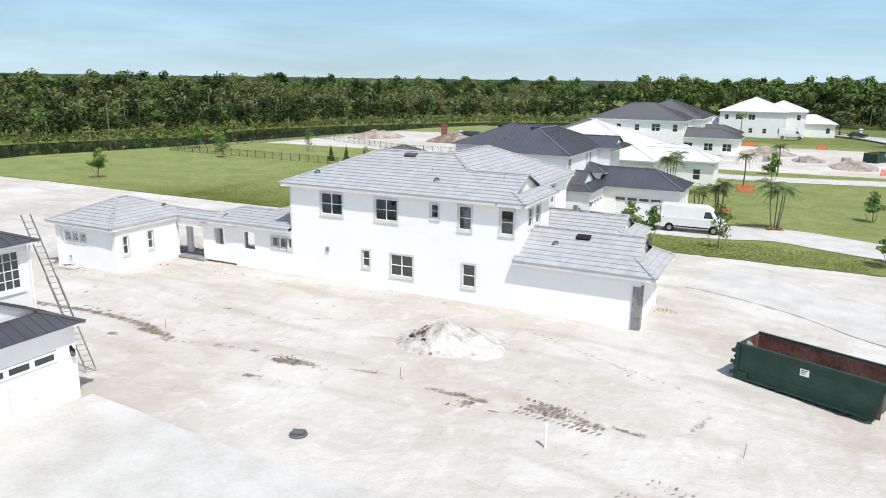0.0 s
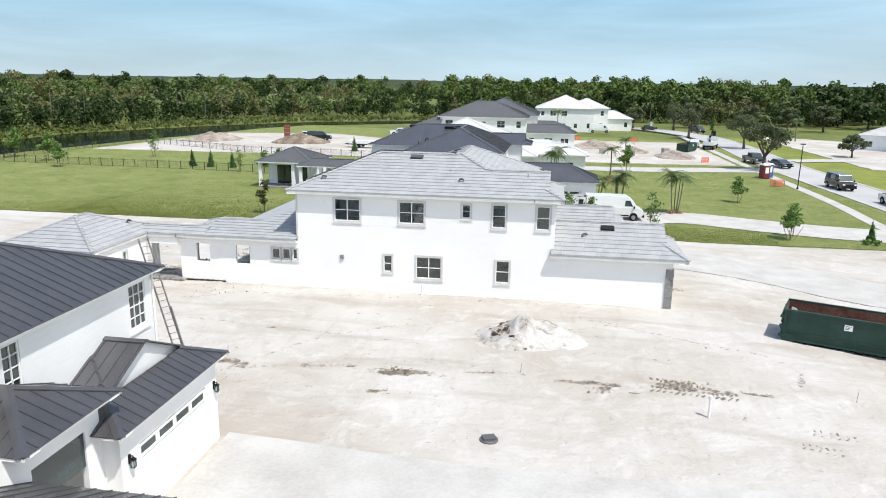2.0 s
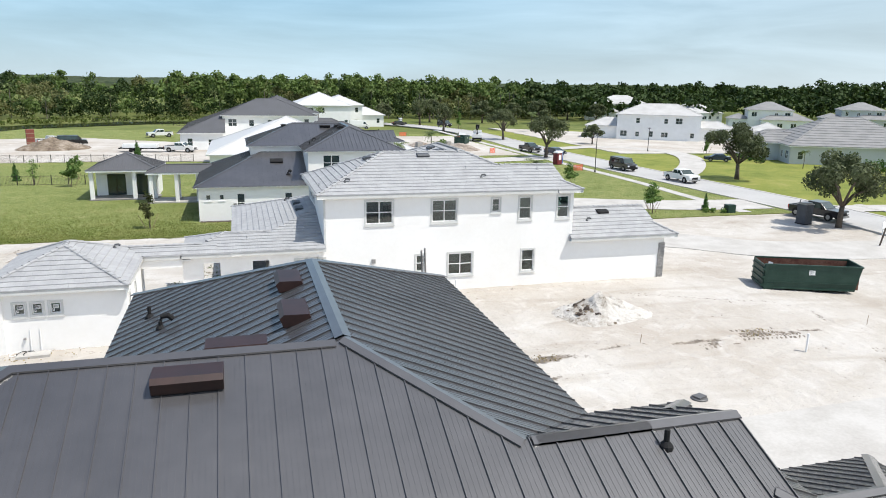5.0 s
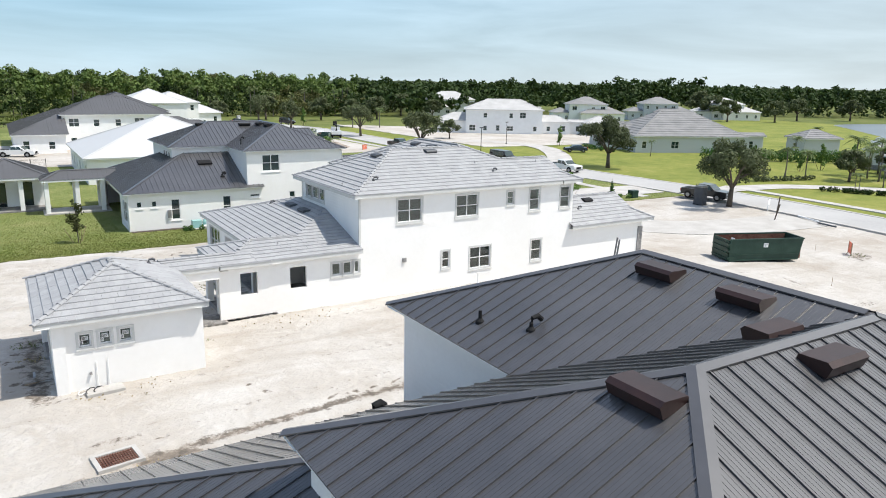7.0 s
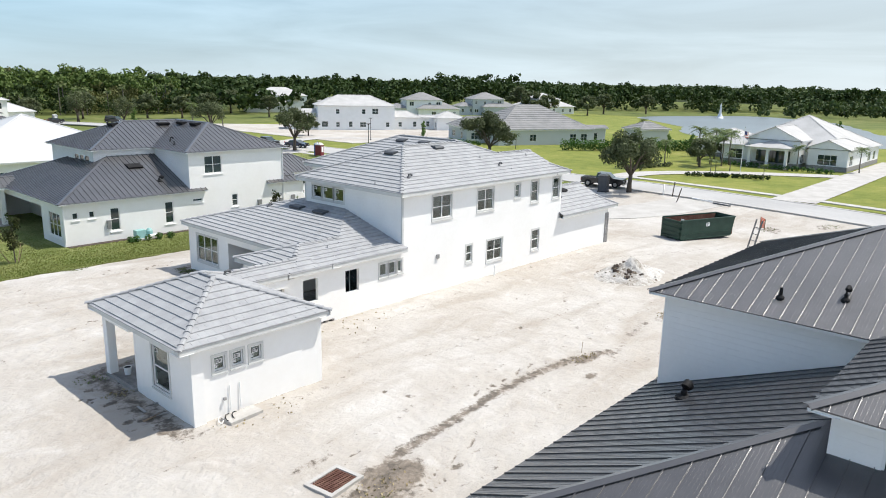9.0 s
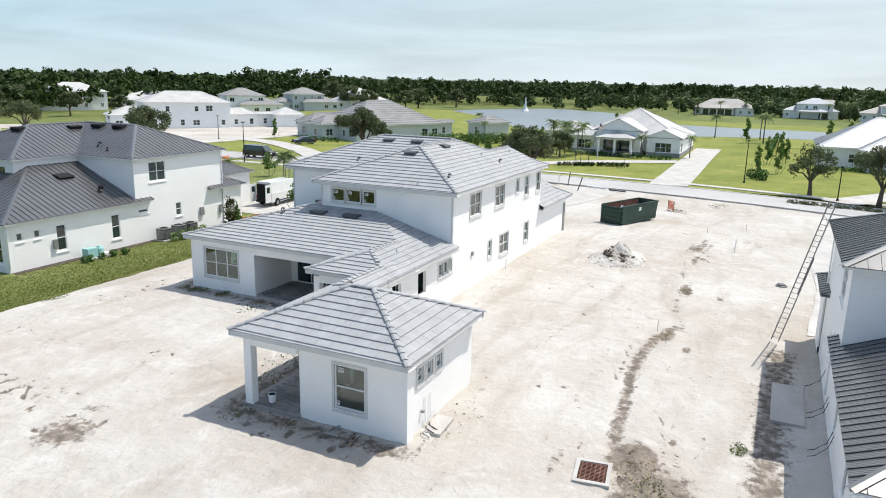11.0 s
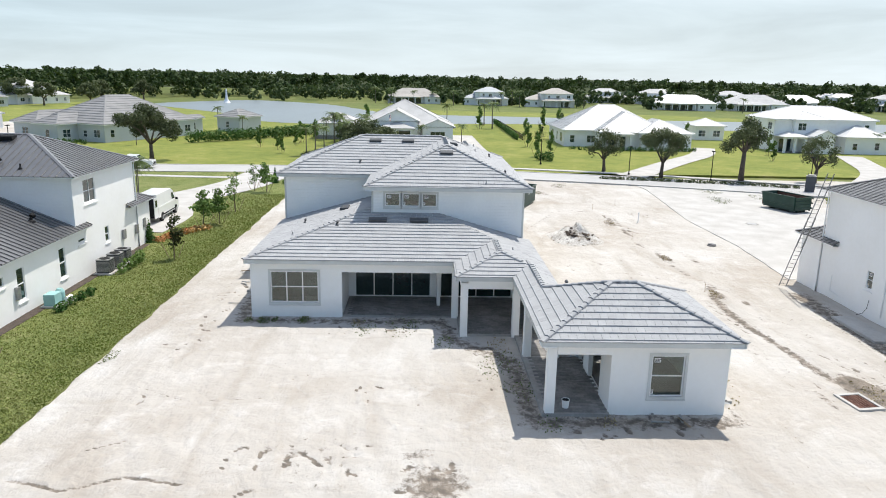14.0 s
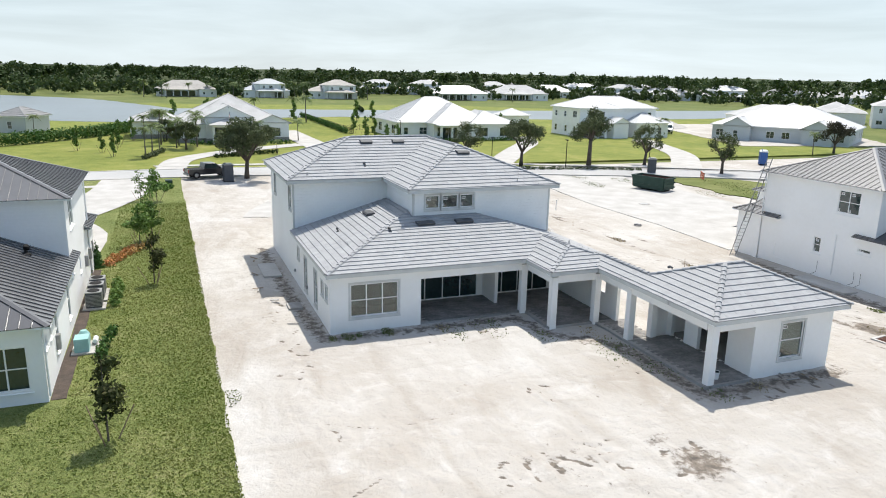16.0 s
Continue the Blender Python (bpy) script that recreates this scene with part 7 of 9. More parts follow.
# belts of trees round the far side of the lake and the estate
far, dim = [], []
for k in range(1900):
    a = radians(rs.uniform(-80, 60))
    r = 420 + 420 * rs.uniform(0, 1) ** 1.5
    (far if rs.uniform() < 0.6 else dim).append((r * math.cos(a), 40 + r * math.sin(a), rs.uniform(10.5, 15.5), rs.uniform(3.4, 6.2)))
far += along([(96, 292), (130, 300), (165, 304), (205, 296)], 6, 40, 5, rs, 13, 16.5, 3.6, 5.6)
far += along([(90, 272), (150, 282), (215, 262), (292, 216), (318, 194), (386, 150), (408, 130)], 6, 60, 6, rs, 10, 15, 3.4, 5.6)
far += along([(225, 268), (262, 250)], 6, 24, 4, rs, 16, 20, 4.5, 6.5)
dim += along([(238, 225), (292, 214), (330, 200), (382, 150), (405, 128)], 9, 10, 2, rs, 6, 9, 3.2, 4.6)
dim += along([(384, 142), (400, 95), (392, 50), (408, 10), (430, -60)], 8, 12, 2, rs, 7, 11, 3.2, 5.0)
far += along([(70, 262), (96, 252), (130, 262), (170, 250), (215, 246)], 6, 18, 3, rs, 7, 11, 2.8, 4.4)
for k in range(420):
    a = radians(rs.uniform(-64, 20))
    r = rs.uniform(340, 480)
    dim.append((r * math.cos(a), r * math.sin(a) - 10, rs.uniform(3.5, 8), rs.uniform(2, 3.6)))
for hx, hy in ((309, 50), (300, 12), (290, -20), (383, -73), (370, -100), (284, -87), (289, -127), (354, -140), (340, -176), (319, -217), (304, -243), (292, -275)):
    for k in range(9):
        side = rs.choice((-1, 1))
        dim.append((hx + rs.uniform(-4, 24), hy + side * rs.uniform(13, 19), rs.uniform(3, 7.5), rs.uniform(1.6, 3.0)))
for k in range(150):
    a = radians(rs.uniform(-62, 28))
    r = rs.uniform(320, 372)
    dim.append((r * math.cos(a) + 12, r * math.sin(a) + 10, rs.uniform(3.5, 8.5), rs.uniform(1.8, 3.4)))
wood("far_woodland", far, LEAF_DARK, "dark belts of trees beyond the lake", 74, 1.55, 9, False)
wood("far_woodland", dim, LEAF_OLIVE_DARK, "grey-green oaks scattered beyond the lake", 74, 1.4, 10)
CANOPY = material("far_tree_canopy", (0.020, 0.032, 0.014), 0.9, vary=(0.075, 0.090, 0.042), scale=0.035, amount=0.3, fine=5, bump=0, spec=0.1)
# the tree canopy of the flat country, to the horizon
xs = []
rings, spokes = 64, 760
for i in range(rings):
    r = 640 * (4500 / 640) ** (i / (rings - 1))
    for s in range(spokes):
        a = 2 * math.pi * s / spokes
        x, y = r * math.cos(a), 60 + r * math.sin(a)
        n1 = noise.noise((x * 0.02, y * 0.02, 0)) + 0.6 * noise.noise((x * 0.006, y * 0.006, 4))
        z = 7.5 + 1.8 * n1 + rs.uniform(-2.0, 1.5) if i else -0.5
        xs.append((x, y, z if i < rings - 1 else z + 6.0 * noise.noise((a * 9, 0, 7)) + 9))
idx = np.arange((rings - 1) * spokes)
i0 = (idx // spokes) * spokes + idx % spokes
i1 = (idx // spokes) * spokes + (idx + 1) % spokes
tagged(new("far_canopy", bulk("far_canopy", np.array(xs), np.stack([i0, i1, i1 + spokes, i0 + spokes], 1), CANOPY)), "unbroken tree canopy of flat country reaching the horizon", "far woods", kind="stuff")

# ---------------------------------------------------------------- garden plants
place(young_tree("young_tree", "slim newly planted magnolia held by timber stakes", 3.6, 31, n=640, spread=1.0, size=0.14, leaf=leaf_material("dark_magnolia_leaves", (0.035, 0.055, 0.018), (0.07, 0.06, 0.03))), [(-44.8, 65.2, 1.0), (-23.8, 63.7, 0.95)])
place(young_tree("young_tree", "young broadleaf tree held by timber stakes", 3.5, 32, n=760, spread=1.45, size=0.19, low=0.4), [(-12.9, 64.8, 0.95), (-11.0, 63.9, 0.9, 40), (7.5, 63.6, 0.95, 100), (-86.6, 66.4, 1.15), (-91, 95, 1.1), (-98, 101.5, 1.3), (-107, 105, 1.4), (7.8, 85, 0.9), (-3, 113, 1.2), (-58, 102, 0.9), (-57.2, 94.5, 1.0)])
place(young_tree("young_tree", "sparse young tree with pale leaves held by stakes", 3.8, 33, n=330, spread=1.3, size=0.15), [(-5.2, 64.0, 1.05), (8.2, 65.2, 0.85), (-85, 112, 1.2), (-62, 96.5, 0.9)])
place(young_tree("young_tree", "young lawn tree held by stakes across the street", 4.0, 34, n=560, spread=0.95, size=0.2, low=0.25), [(50, 70, 0.9), (56, 72, 0.9), (60, 76, 1.0), (64, 70, 0.9), (70, 70, 1.1), (76, 68, 1.1), (52, 25, 1.1), (55, 22, 1.1), (70, 24, 1.2), (74, 21, 1.1), (62, -22, 1), (52, -18, 0.9), (88, 22, 1.2), (90, -16, 1.1), (112, 60, 1.6), (116, 52, 1.6), (120, 30, 1.5), (124, 12, 1.5), (122, 8, 1.5), (100, 118, 1.2), (58, 124, 1.1), (55, 172, 1.1), (30, 60 + 150, 1.3)])
place(young_tree("cypress", "narrow dark green columnar conifer on the lawn", 2.9, 35, n=1500, spread=0.62, stakes=False, size=0.13, leaf=LEAF_HEDGE, low=0.08, cone=True), [(-72.1, 101.2, 1.0), (-68.9, 101.2, 1.0), (-65.3, 101.2, 0.95), (14.6, 64.0, 0.75), (-18.6, 67.4, 0.7), (-54, 132, 1.1)])
place(palm("palm", "clump of slender palms in a planted island", 5.0, 13, 41, 2.3, stems=4, thick=0.55), [(-1.2, 75.0, 0.95), (-14.5, 96.5, 1.0)])
place(palm("palm", "tall feather palm standing on a lawn", 6.2, 17, 42, 2.5), [(-6.2, 104.5, 0.9), (-2.5, 122, 0.95), (123, 26.2, 1.35), (134.5, 38.5, 1.15), (136.0, 27.4, 1.2), (296, 62, 1.5), (300, -1, 1.5), (287, 30, 1.4), (286, -3, 1.5), (284, -35, 1.4), (300, 70, 1.5), (262, -106, 1.3), (74, 62.5, 1.1), (66.5, 56.8, 1.15), (67.6, 63, 1.2), (71.8, 37.4, 0.8), (67.2, 45.8, 0.8), (79.6, 48, 0.7), (57, 53, 0.62), (50, 52.6, 0.45), (51.5, 54, 0.42), (49, 45, 0.45), (66, 60, 0.95), (63.5, 57, 1.0), (62, 60.5, 0.9), (47.3, 65.3, 0.9), (51, 64.4, 0.95), (54.5, 63.2, 0.85), (78, 66, 0.9), (82, 64, 1.0), (-14, 205, 1.2), (40, 196, 1.2), (47, 192, 1.1), (88, 86, 0.8), (60, 99, 0.6), (118, 100, 0.9), (68, -47, 0.8), (72, -52, 0.8), (30, -54, 0.8), (290, 50, 1.3), (312, 40, 1.2), (296, 5, 1.3), (285, 60, 1.2), (300, -30, 1.2)])
place(palm("palm", "shrubby fruit palm beside the drive", 3.6, 18, 43, 2.0, stems=3, thick=0.8), [(-6.7, 80.2, 1.05), (-9.2, 82, 0.8)])
place(broad_tree("oak_tree", "round-crowned oak on the far verge", 7.0, 4.2, 27, n=2600, size=0.36), [(30, 246, 1.2), (48, 240, 1.15), (10, 232, 1.0), (58, 236, 1.1), (70, 240, 1.2), (88, 230, 1.1), (101, 222, 1.0), (45, 150, 0.7), (92, 262, 1.3), (205, 190, 1.3), (222, 180, 1.3), (250, 188, 1.4), (278, 180, 1.4), (76, 62, 0.6), (59, 59, 0.7), (215, 205, 1.5), (235, 228, 1.8)])


def shrub_row(name, line, w, h, mat, label, per_m, size, seed, category="hedge"):
    """A row of shrubs along a line as one soft-edged mass of leaves over short stems."""
    rs = np.random.RandomState(seed)
    path = smooth_path(line, 0.7)
    lobes = []
    for p in path:
        lobes.append((p.x + rs.uniform(-0.2, 0.2), p.y + rs.uniform(-0.2, 0.2), -0.2 + h * 0.5, w * rs.uniform(0.45, 0.62), h * rs.uniform(0.46, 0.6)))
    n = int(per_m * sum((b - a).length for a, b in zip(path, path[1:])))
    v, f = leaf_quads(cloud_points(lobes, n, rs, 0.4), size, rs)
    v[:, 2] = np.maximum(v[:, 2], -0.22)
    return tagged(new(name, bulk(name, v, f, mat)), label, category, kind="stuff")


shrub_row("hedge", [(66, 91), (76, 82), (90, 72.5), (108, 64)], 2.0, 2.4, LEAF_HEDGE, "tall dense green boundary hedge", 150, 0.3, 1)
shrub_row("hedge", [(23.4, 20.4), (21.6, 12), (19.8, 4), (17.0, -4)], 0.9, 0.55, LEAF_OAK, "low clipped verge hedge with bare patches", 90, 0.16, 2)
shrub_row("hedge", [(86, 24), (105, 23.8), (146, 23.4)], 0.8, 1.5, LEAF_HEDGE, "clipped boundary hedge", 110, 0.2, 3)
shrub_row("hedge", [(170, -2), (190, -6)], 1.0, 1.6, LEAF_DARK, "dark clipped garden hedge beyond the water", 60, 0.4, 4)
shrub_row("shrubs", [(-27.8, 65.7), (-24.6, 65.9)], 0.7, 0.95, LEAF_YOUNG, "leafy shrubs screening air-conditioning units", 160, 0.14, 5, "shrubs")
shrub_row("shrubs", [(-36.2, 66.1), (-33.0, 65.7)], 0.55, 0.6, LEAF_HEDGE, "low dark shrubs beside pool equipment", 150, 0.13, 6, "shrubs")
shrub_row("flower_bed", [(-18.2, 66.6), (-16.4, 66.2), (-14.6, 65.4), (-13.8, 64.6)], 1.2, 0.5, FLOWERS, "bed of orange crotons at the lawn's edge", 150, 0.16, 7, "flower bed")
shrub_row("flower_bed", [(-1.9, 74.9), (-1.2, 75.2), (-0.5, 74.9)], 0.6, 0.4, FLOWERS, "orange crotons round island palms", 120, 0.14, 8, "flower bed")
shrub_row("shrubs", [(45.5, 55), (48, 50), (50.5, 45)], 1.0, 0.7, LEAF_DARK, "dark planting in an entrance island", 110, 0.2, 9, "shrubs")
shrub_row("shrubs", [(45.6, 65.6), (50, 64), (55.5, 62.8)], 0.9, 0.8, LEAF_OAK, "planting under three palms", 80, 0.2, 10, "shrubs")
shrub_row("shrubs", [(66.6, 58), (66.4, 49), (66, 40)], 0.8, 0.9, LEAF_HEDGE, "foundation planting before a house", 70, 0.2, 11, "shrubs")
shrub_row("shrubs", [(66, 16), (65, 4), (65.6, -9)], 0.8, 0.9, LEAF_HEDGE, "foundation planting before a house", 70, 0.2, 12, "shrubs")
shrub_row("shrubs", [(45, 24), (46.5, 25.5)], 1.3, 1.6, LEAF_HEDGE, "rounded shrubs on a lawn", 260, 0.22, 13, "shrubs")
shrub_row("shrubs", [(13.8, 62.6), (15.6, 62.2)], 0.6, 0.7, LEAF_YOUNG, "shrubs beside a green utility box", 160, 0.14, 14, "shrubs")
shrub_row("shrubs", [(-8.4, 81.2), (-5.6, 79.6)], 0.9, 0.6, LEAF_OAK, "groundcover below palms by the drive", 120, 0.16, 15, "shrubs")
shrub_row("shrubs", [(59, 108), (60, 118)], 0.9, 1.1, LEAF_HEDGE, "foundation planting before a grey house", 60, 0.22, 16, "shrubs")
# weeds, dry brush and scraps of turf on the sand
def tufts(name, spots, size, mat, label, seed):
    rs = np.random.RandomState(seed)
    pts = []
    for cx, cy, r, n in spots:
        for k in range(n):
            a, q = rs.uniform(0, 6.28), r * rs.uniform(0, 1) ** 0.6
            x, y = cx + q * math.cos(a) * 1.3, cy + q * math.sin(a) * 0.7
            pts.append((x, y, pad(x, y) + rs.uniform(0.0, 0.07) + (0.08 if y < 19.5 else 0)))
    v, f = leaf_quads(np.array(pts), size, rs, aspect=1.3)
    tagged(new(name, bulk(name, v, f, mat)), label, "weeds", kind="stuff")


BRUSH = leaf_material("dry_brush", (0.20, 0.16, 0.10), (0.30, 0.25, 0.16))
WEED = leaf_material("weed_leaves", (0.085, 0.115, 0.04), (0.16, 0.165, 0.075))
tufts("weeds", ((-37.4, 52.0, 0.5, 160), (-37.5, 54.2, 0.5, 140), (-38.4, 46.6, 1.4, 150), (-38.6, 48.6, 1.0, 110), (-40.6, 44.4, 0.9, 110), (-43.2, 41.6, 1.2, 130), (-46.0, 41.2, 1.2, 90), (-49.3, 40.4, 0.7, 70), (-44.0, 42.4, 1.0, 60), (0.9, -7.6, 4.0, 700), (-5.2, -5.0, 3.0, 420), (-3.5, 0.5, 2.0, 200), (14.2, 8.9, 2.2, 300), (7.4, 10.2, 1.8, 220), (5.5, 11.0, 1.2, 140), (8.6, 4.2, 2.2, 260), (12, -2, 3, 360), (-42.4, 60.6, 0.7, 130), (-37.5, 55.0, 0.35, 70), (-37.4, 53.6, 0.3, 50), (-46.9, 24.5, 0.6, 90), (-47.4, 23.8, 0.4, 40), (-42.6, 22.0, 0.45, 150), (-6.2, 43.6, 0.8, 70), (-41.6, 36.6, 0.4, 14), (-37.9, 46.0, 0.6, 30), (10.6, 31.6, 1.0, 120), (17, 27.5, 1.2, 90)), 0.075, WEED, "tufts of weeds growing on bare sand", 77)
tufts("dry_brush", ((-21.8, 26.6, 0.7, 90), (-45.9, 25.2, 1.0, 110), (-48.8, 24.2, 1.6, 160), (-31.3, 26.4, 0.7, 60), (-16.6, 32.0, 0.6, 60), (-14.2, 31.9, 0.7, 50), (-37.8, 49.0, 0.5, 60), (-49.2, 38.0, 0.6, 50), (-41.0, 41.6, 0.9, 60), (-8.2, 27.3, 0.8, 60), (-36.5, 38.3, 2.5, 60), (-46.0, 32.4, 1.6, 40)), 0.085, BRUSH, "scattered dry brush and roots on bare sand", 78)


# upstanding blades of the laid turf beside the sand
rs = np.random.RandomState(21)
n = 105000
bx, by = -66 + 72 * rs.uniform(0, 1, n) ** 1.25, 60.85 + rs.exponential(5.5, n)
bx -= rs.exponential(5.0, n) * (rs.uniform(0, 1, n) < 0.5)
keep = ((by < 67.05) | (bx < -41.2)) & (by < 100)
bx, by = bx[keep], by[keep]
n = len(bx)
v, f = leaf_quads(np.stack([bx, by, -0.13 + 0.03 * rs.uniform(0, 1, n)], 1), 0.055, rs, aspect=2.2)
tagged(new("turf", bulk("turf", v, f, GRASS)), "upstanding blades of freshly laid turf", "grass", kind="stuff")

# air-conditioning units and pool equipment at the white house's wall
def ac_unit(x, y):
    ob = thing("air_conditioner", "dark grey outdoor air-conditioning unit on a slab", "air conditioner", "outdoor units", at=pose(x, y, -0.14))
    part("slab", Geo().box(-0.6, 0.6, -0.6, 0.6, 0, 0.1), PAVING, ob)
    part("casing", Geo().box(-0.41, 0.41, -0.41, 0.41, 0.1, 0.98), MATS["slate_grey_vent"], ob)
    for k in range(9):
        z = 0.2 + 0.08 * k
        c = [(-0.44, -0.44), (0.44, -0.44), (0.44, 0.44), (-0.44, 0.44)]
        g = Geo()
        g.v = [(x, y, z) for x, y in c] + [(x, y, z + 0.04) for x, y in c] + [(x * 0.94, y * 0.94, z + 0.02) for x, y in c]
        for e in range(4):
            f = (e + 1) % 4
            g.f += [(e, f, 4 + f, 4 + e), (4 + e, 4 + f, 8 + f, 8 + e), (8 + e, 8 + f, f, e)]
        part("louvre", g, STEEL, ob)
    part("top_plate", Geo().box(-0.44, 0.44, -0.44, 0.44, 0.98, 1.03), STEEL, ob)
    part("fan_guard", Geo().lathe([(0.34, 1.03), (0.33, 1.06), (0.06, 1.075)], 18), MATS["black_rubber"], ob)


for x in (-27.9, -26.3, -25.0):
    ac_unit(x, 66.9)
TEAL = material("pale_teal_plastic", (0.30, 0.52, 0.50), 0.5, vary=(0.24, 0.45, 0.44), scale=2, bump=0)
pq = thing("pool_equipment", "pale teal pool heater and pump beside a white wall", "pool equipment", at=pose(-34.6, 66.9, -0.14))
part("heater", Geo().prism([(-0.7, -0.3), (0.1, -0.3), (0.1, 0.35), (-0.7, 0.35)], 0.08, 0.75), TEAL, pq)
part("tank", Geo().lathe([(0.25, 0.1), (0.28, 0.3), (0.28, 0.6), (0.15, 0.8)], 14, pose(0.5, 0, 0)), TEAL, pq)
part("pump", Geo().lathe([(0.12, -0.3), (0.12, 0.3)], 10, pose(0.5, -0.5, 0.25, 0, 90, 0)), WHITE, pq)
part("slab", Geo().box(-0.9, 0.9, -0.75, 0.5, 0, 0.08), PAVING, pq)
ub = single("utility_box", Geo().box(-0.5, 0.5, -0.4, 0.4, -0.05, 0.9), MATS["scuffed_green_paint"], "green metal utility box at the lawn's edge", "utility box")
ub.matrix_world = pose(16.6, 62.3, -0.14)
for x, w, z in ((-19.2, 0.45, 1.2), (-20.6, 0.35, 1.0), (-23.0, 0.4, 1.1), (-37.2, 0.3, 0.9)):
    single("wall_panel", Geo().box(x, x + w, 67.52, 67.7, z, z + 0.7), STEEL, "grey electrical panel on a white wall", "electrical panel", "panels on a wall")

# ---------------------------------------------------------------- things on the plots


def rough(geo, amount, scale, seed=0):
    geo.v = [tuple(Vector(p) + Vector((noise.noise((p[0] * scale + seed, p[1] * scale, p[2] * scale)), noise.noise((p[1] * scale, p[2] * scale + seed, p[0] * scale)), noise.noise((p[2] * scale, p[0] * scale, p[1] * scale + seed)))) * amount) for p in geo.v]
    return geo


def skip_bin(label, at, L=6.45, W=2.3, H=1.85, fill=True):
    """A roll-off skip: ribbed sides, barred door, sloped front, rails beneath."""
    ob = thing("roll_off_skip", label, "skip")
    t = 0.06
    body = Geo()
    slope = 0.35

    def side(y0, y1):
        a = [Vector((0, y0, 0.16)), Vector((L - slope, y0, 0.16)), Vector((L, y0, H)), Vector((0, y0, H))]
        b = [Vector((p.x, y1, p.z)) for p in a]
        body.poly(a).poly(b[::-1])
        for k in range(4):
            j = (k + 1) % 4
            body.poly([a[k], b[k], b[j], a[j]])

    side(0, t)
    side(W - t, W)
    body.box(0.05, L - slope, t, W - t, 0.16, 0.24)
    c = [Vector((L - slope, t, 0.16)), Vector((L, t, H)), Vector((L, W - t, H)), Vector((L - slope, W - t, 0.16))]
    d = [p - Vector((t, 0, 0)) for p in c]
    body.poly(c[::-1]).poly(d)
    part("body", body, BIN_GREEN, ob)
    rim = Geo()
    for y in (-0.05, W - 0.07):
        rim.box(-0.04, L + 0.04, y, y + 0.12, H - 0.02, H + 0.08)
    rim.box(L - 0.06, L + 0.06, 0.07, W - 0.07, H - 0.02, H + 0.08)
    part("top_rail", rim, BIN_GREEN, ob)
    for k in range(1):
        for y, s in ((-0.09, 1), (W, -1)):
            low = Geo()
            low.box(0.1, L - slope - 0.1, y, y + 0.09, 0.18, 0.26)
            low.box(0.1, L - slope - 0.05, y + (0.05 if s > 0 else 0.0), y + (0.09 if s > 0 else 0.04), 0.62, 0.68)
            part("side_rail", low, BIN_GREEN, ob)
    for y in (-0.1, W):
        post = Geo()
        post.box(-0.02, 0.14, y, y + 0.1, 0.1, H).box(0.14, 0.62, y + 0.02, y + 0.08, 0.12, 0.52)
        part("corner_post", post, BIN_GREEN, ob)
    door = Geo()
    door.box(-0.08, 0.0, 0.02, W - 0.02, 0.2, H - 0.02)
    dr = part("door", door, BIN_GREEN, ob)
    for k in range(4):
        bar = Geo()
        bar.box(-0.16, -0.08, 0.05, W - 0.05, 0.32 + 0.4 * k, 0.42 + 0.4 * k)
        part("door_bar", bar, BIN_GREEN, dr)
    for k in range(3):
        hg = Geo()
        hg.box(-0.2, 0.04, -0.16, -0.04, 0.35 + 0.55 * k, 0.5 + 0.55 * k)
        part("hinge", hg, BIN_GREEN, dr)
    inner = Geo()
    inner.box(0.02, L - 0.12, t + 0.004, t + 0.02, 0.26, H - 0.03).box(0.02, L - 0.12, W - t - 0.02, W - t - 0.004, 0.26, H - 0.03)
    inner.box(0.02, 0.035, t + 0.02, W - t - 0.02, 0.26, H - 0.03)
    part("rusty_lining", inner, RUST, ob, "rust-brown bare steel inside")
    for y in (0.55, W - 0.7):
        sk = Geo()
        sk.box(0.1, L - 0.6, y, y + 0.12, 0.02, 0.16)
        part("skid", sk, BIN_GREEN, ob)
    for x, y in ((0.35, 0.35), (0.35, W - 0.5), (L - 1.0, 0.4), (L - 1.0, W - 0.5)):
        part("roller", Geo().lathe([(0.11, -0.1), (0.11, 0.1)], 10, pose(x, y + 0.05, 0.11, 90, 0, 0)), STEEL, ob)
    sign = Geo()
    sign.box(2.95, 3.35, -0.012, -0.002, 1.22, 1.55)
    sg = part("notice", sign, WHITE, ob, "white notice plate with worn dark lines")
    ln = Geo()
    for k in range(3):
        ln.box(3.0, 3.28 - 0.06 * k, -0.016, -0.013, 1.46 - 0.08 * k, 1.49 - 0.08 * k)
    part("notice_line", ln, BLACK, sg)
    ob.matrix_world = at
    if fill:
        rg = random.Random(4)
        heap = Geo()
        n, m = 14, 6
        for i in range(n + 1):
            for j in range(m + 1):
                x, y = 0.15 + (L - 0.7) * i / n, 0.12 + (W - 0.24) * j / m
                heap.v.append((x, y, 0.7 + 0.35 * noise.noise((x * 0.8, y * 0.8, 1)) + 0.12 * rg.random() + 0.25 * math.exp(-((x - 4.6) / 0.9) ** 2)))
        for i in range(n):
            for j in range(m):
                a = i * (m + 1) + j
                heap.f.append((a, a + m + 1, a + m + 2, a + 1))
        h = single("rubbish_heap", heap, DIRT, "mixed building rubbish and brush heaped in a skip", "rubbish")
        h.matrix_world = at
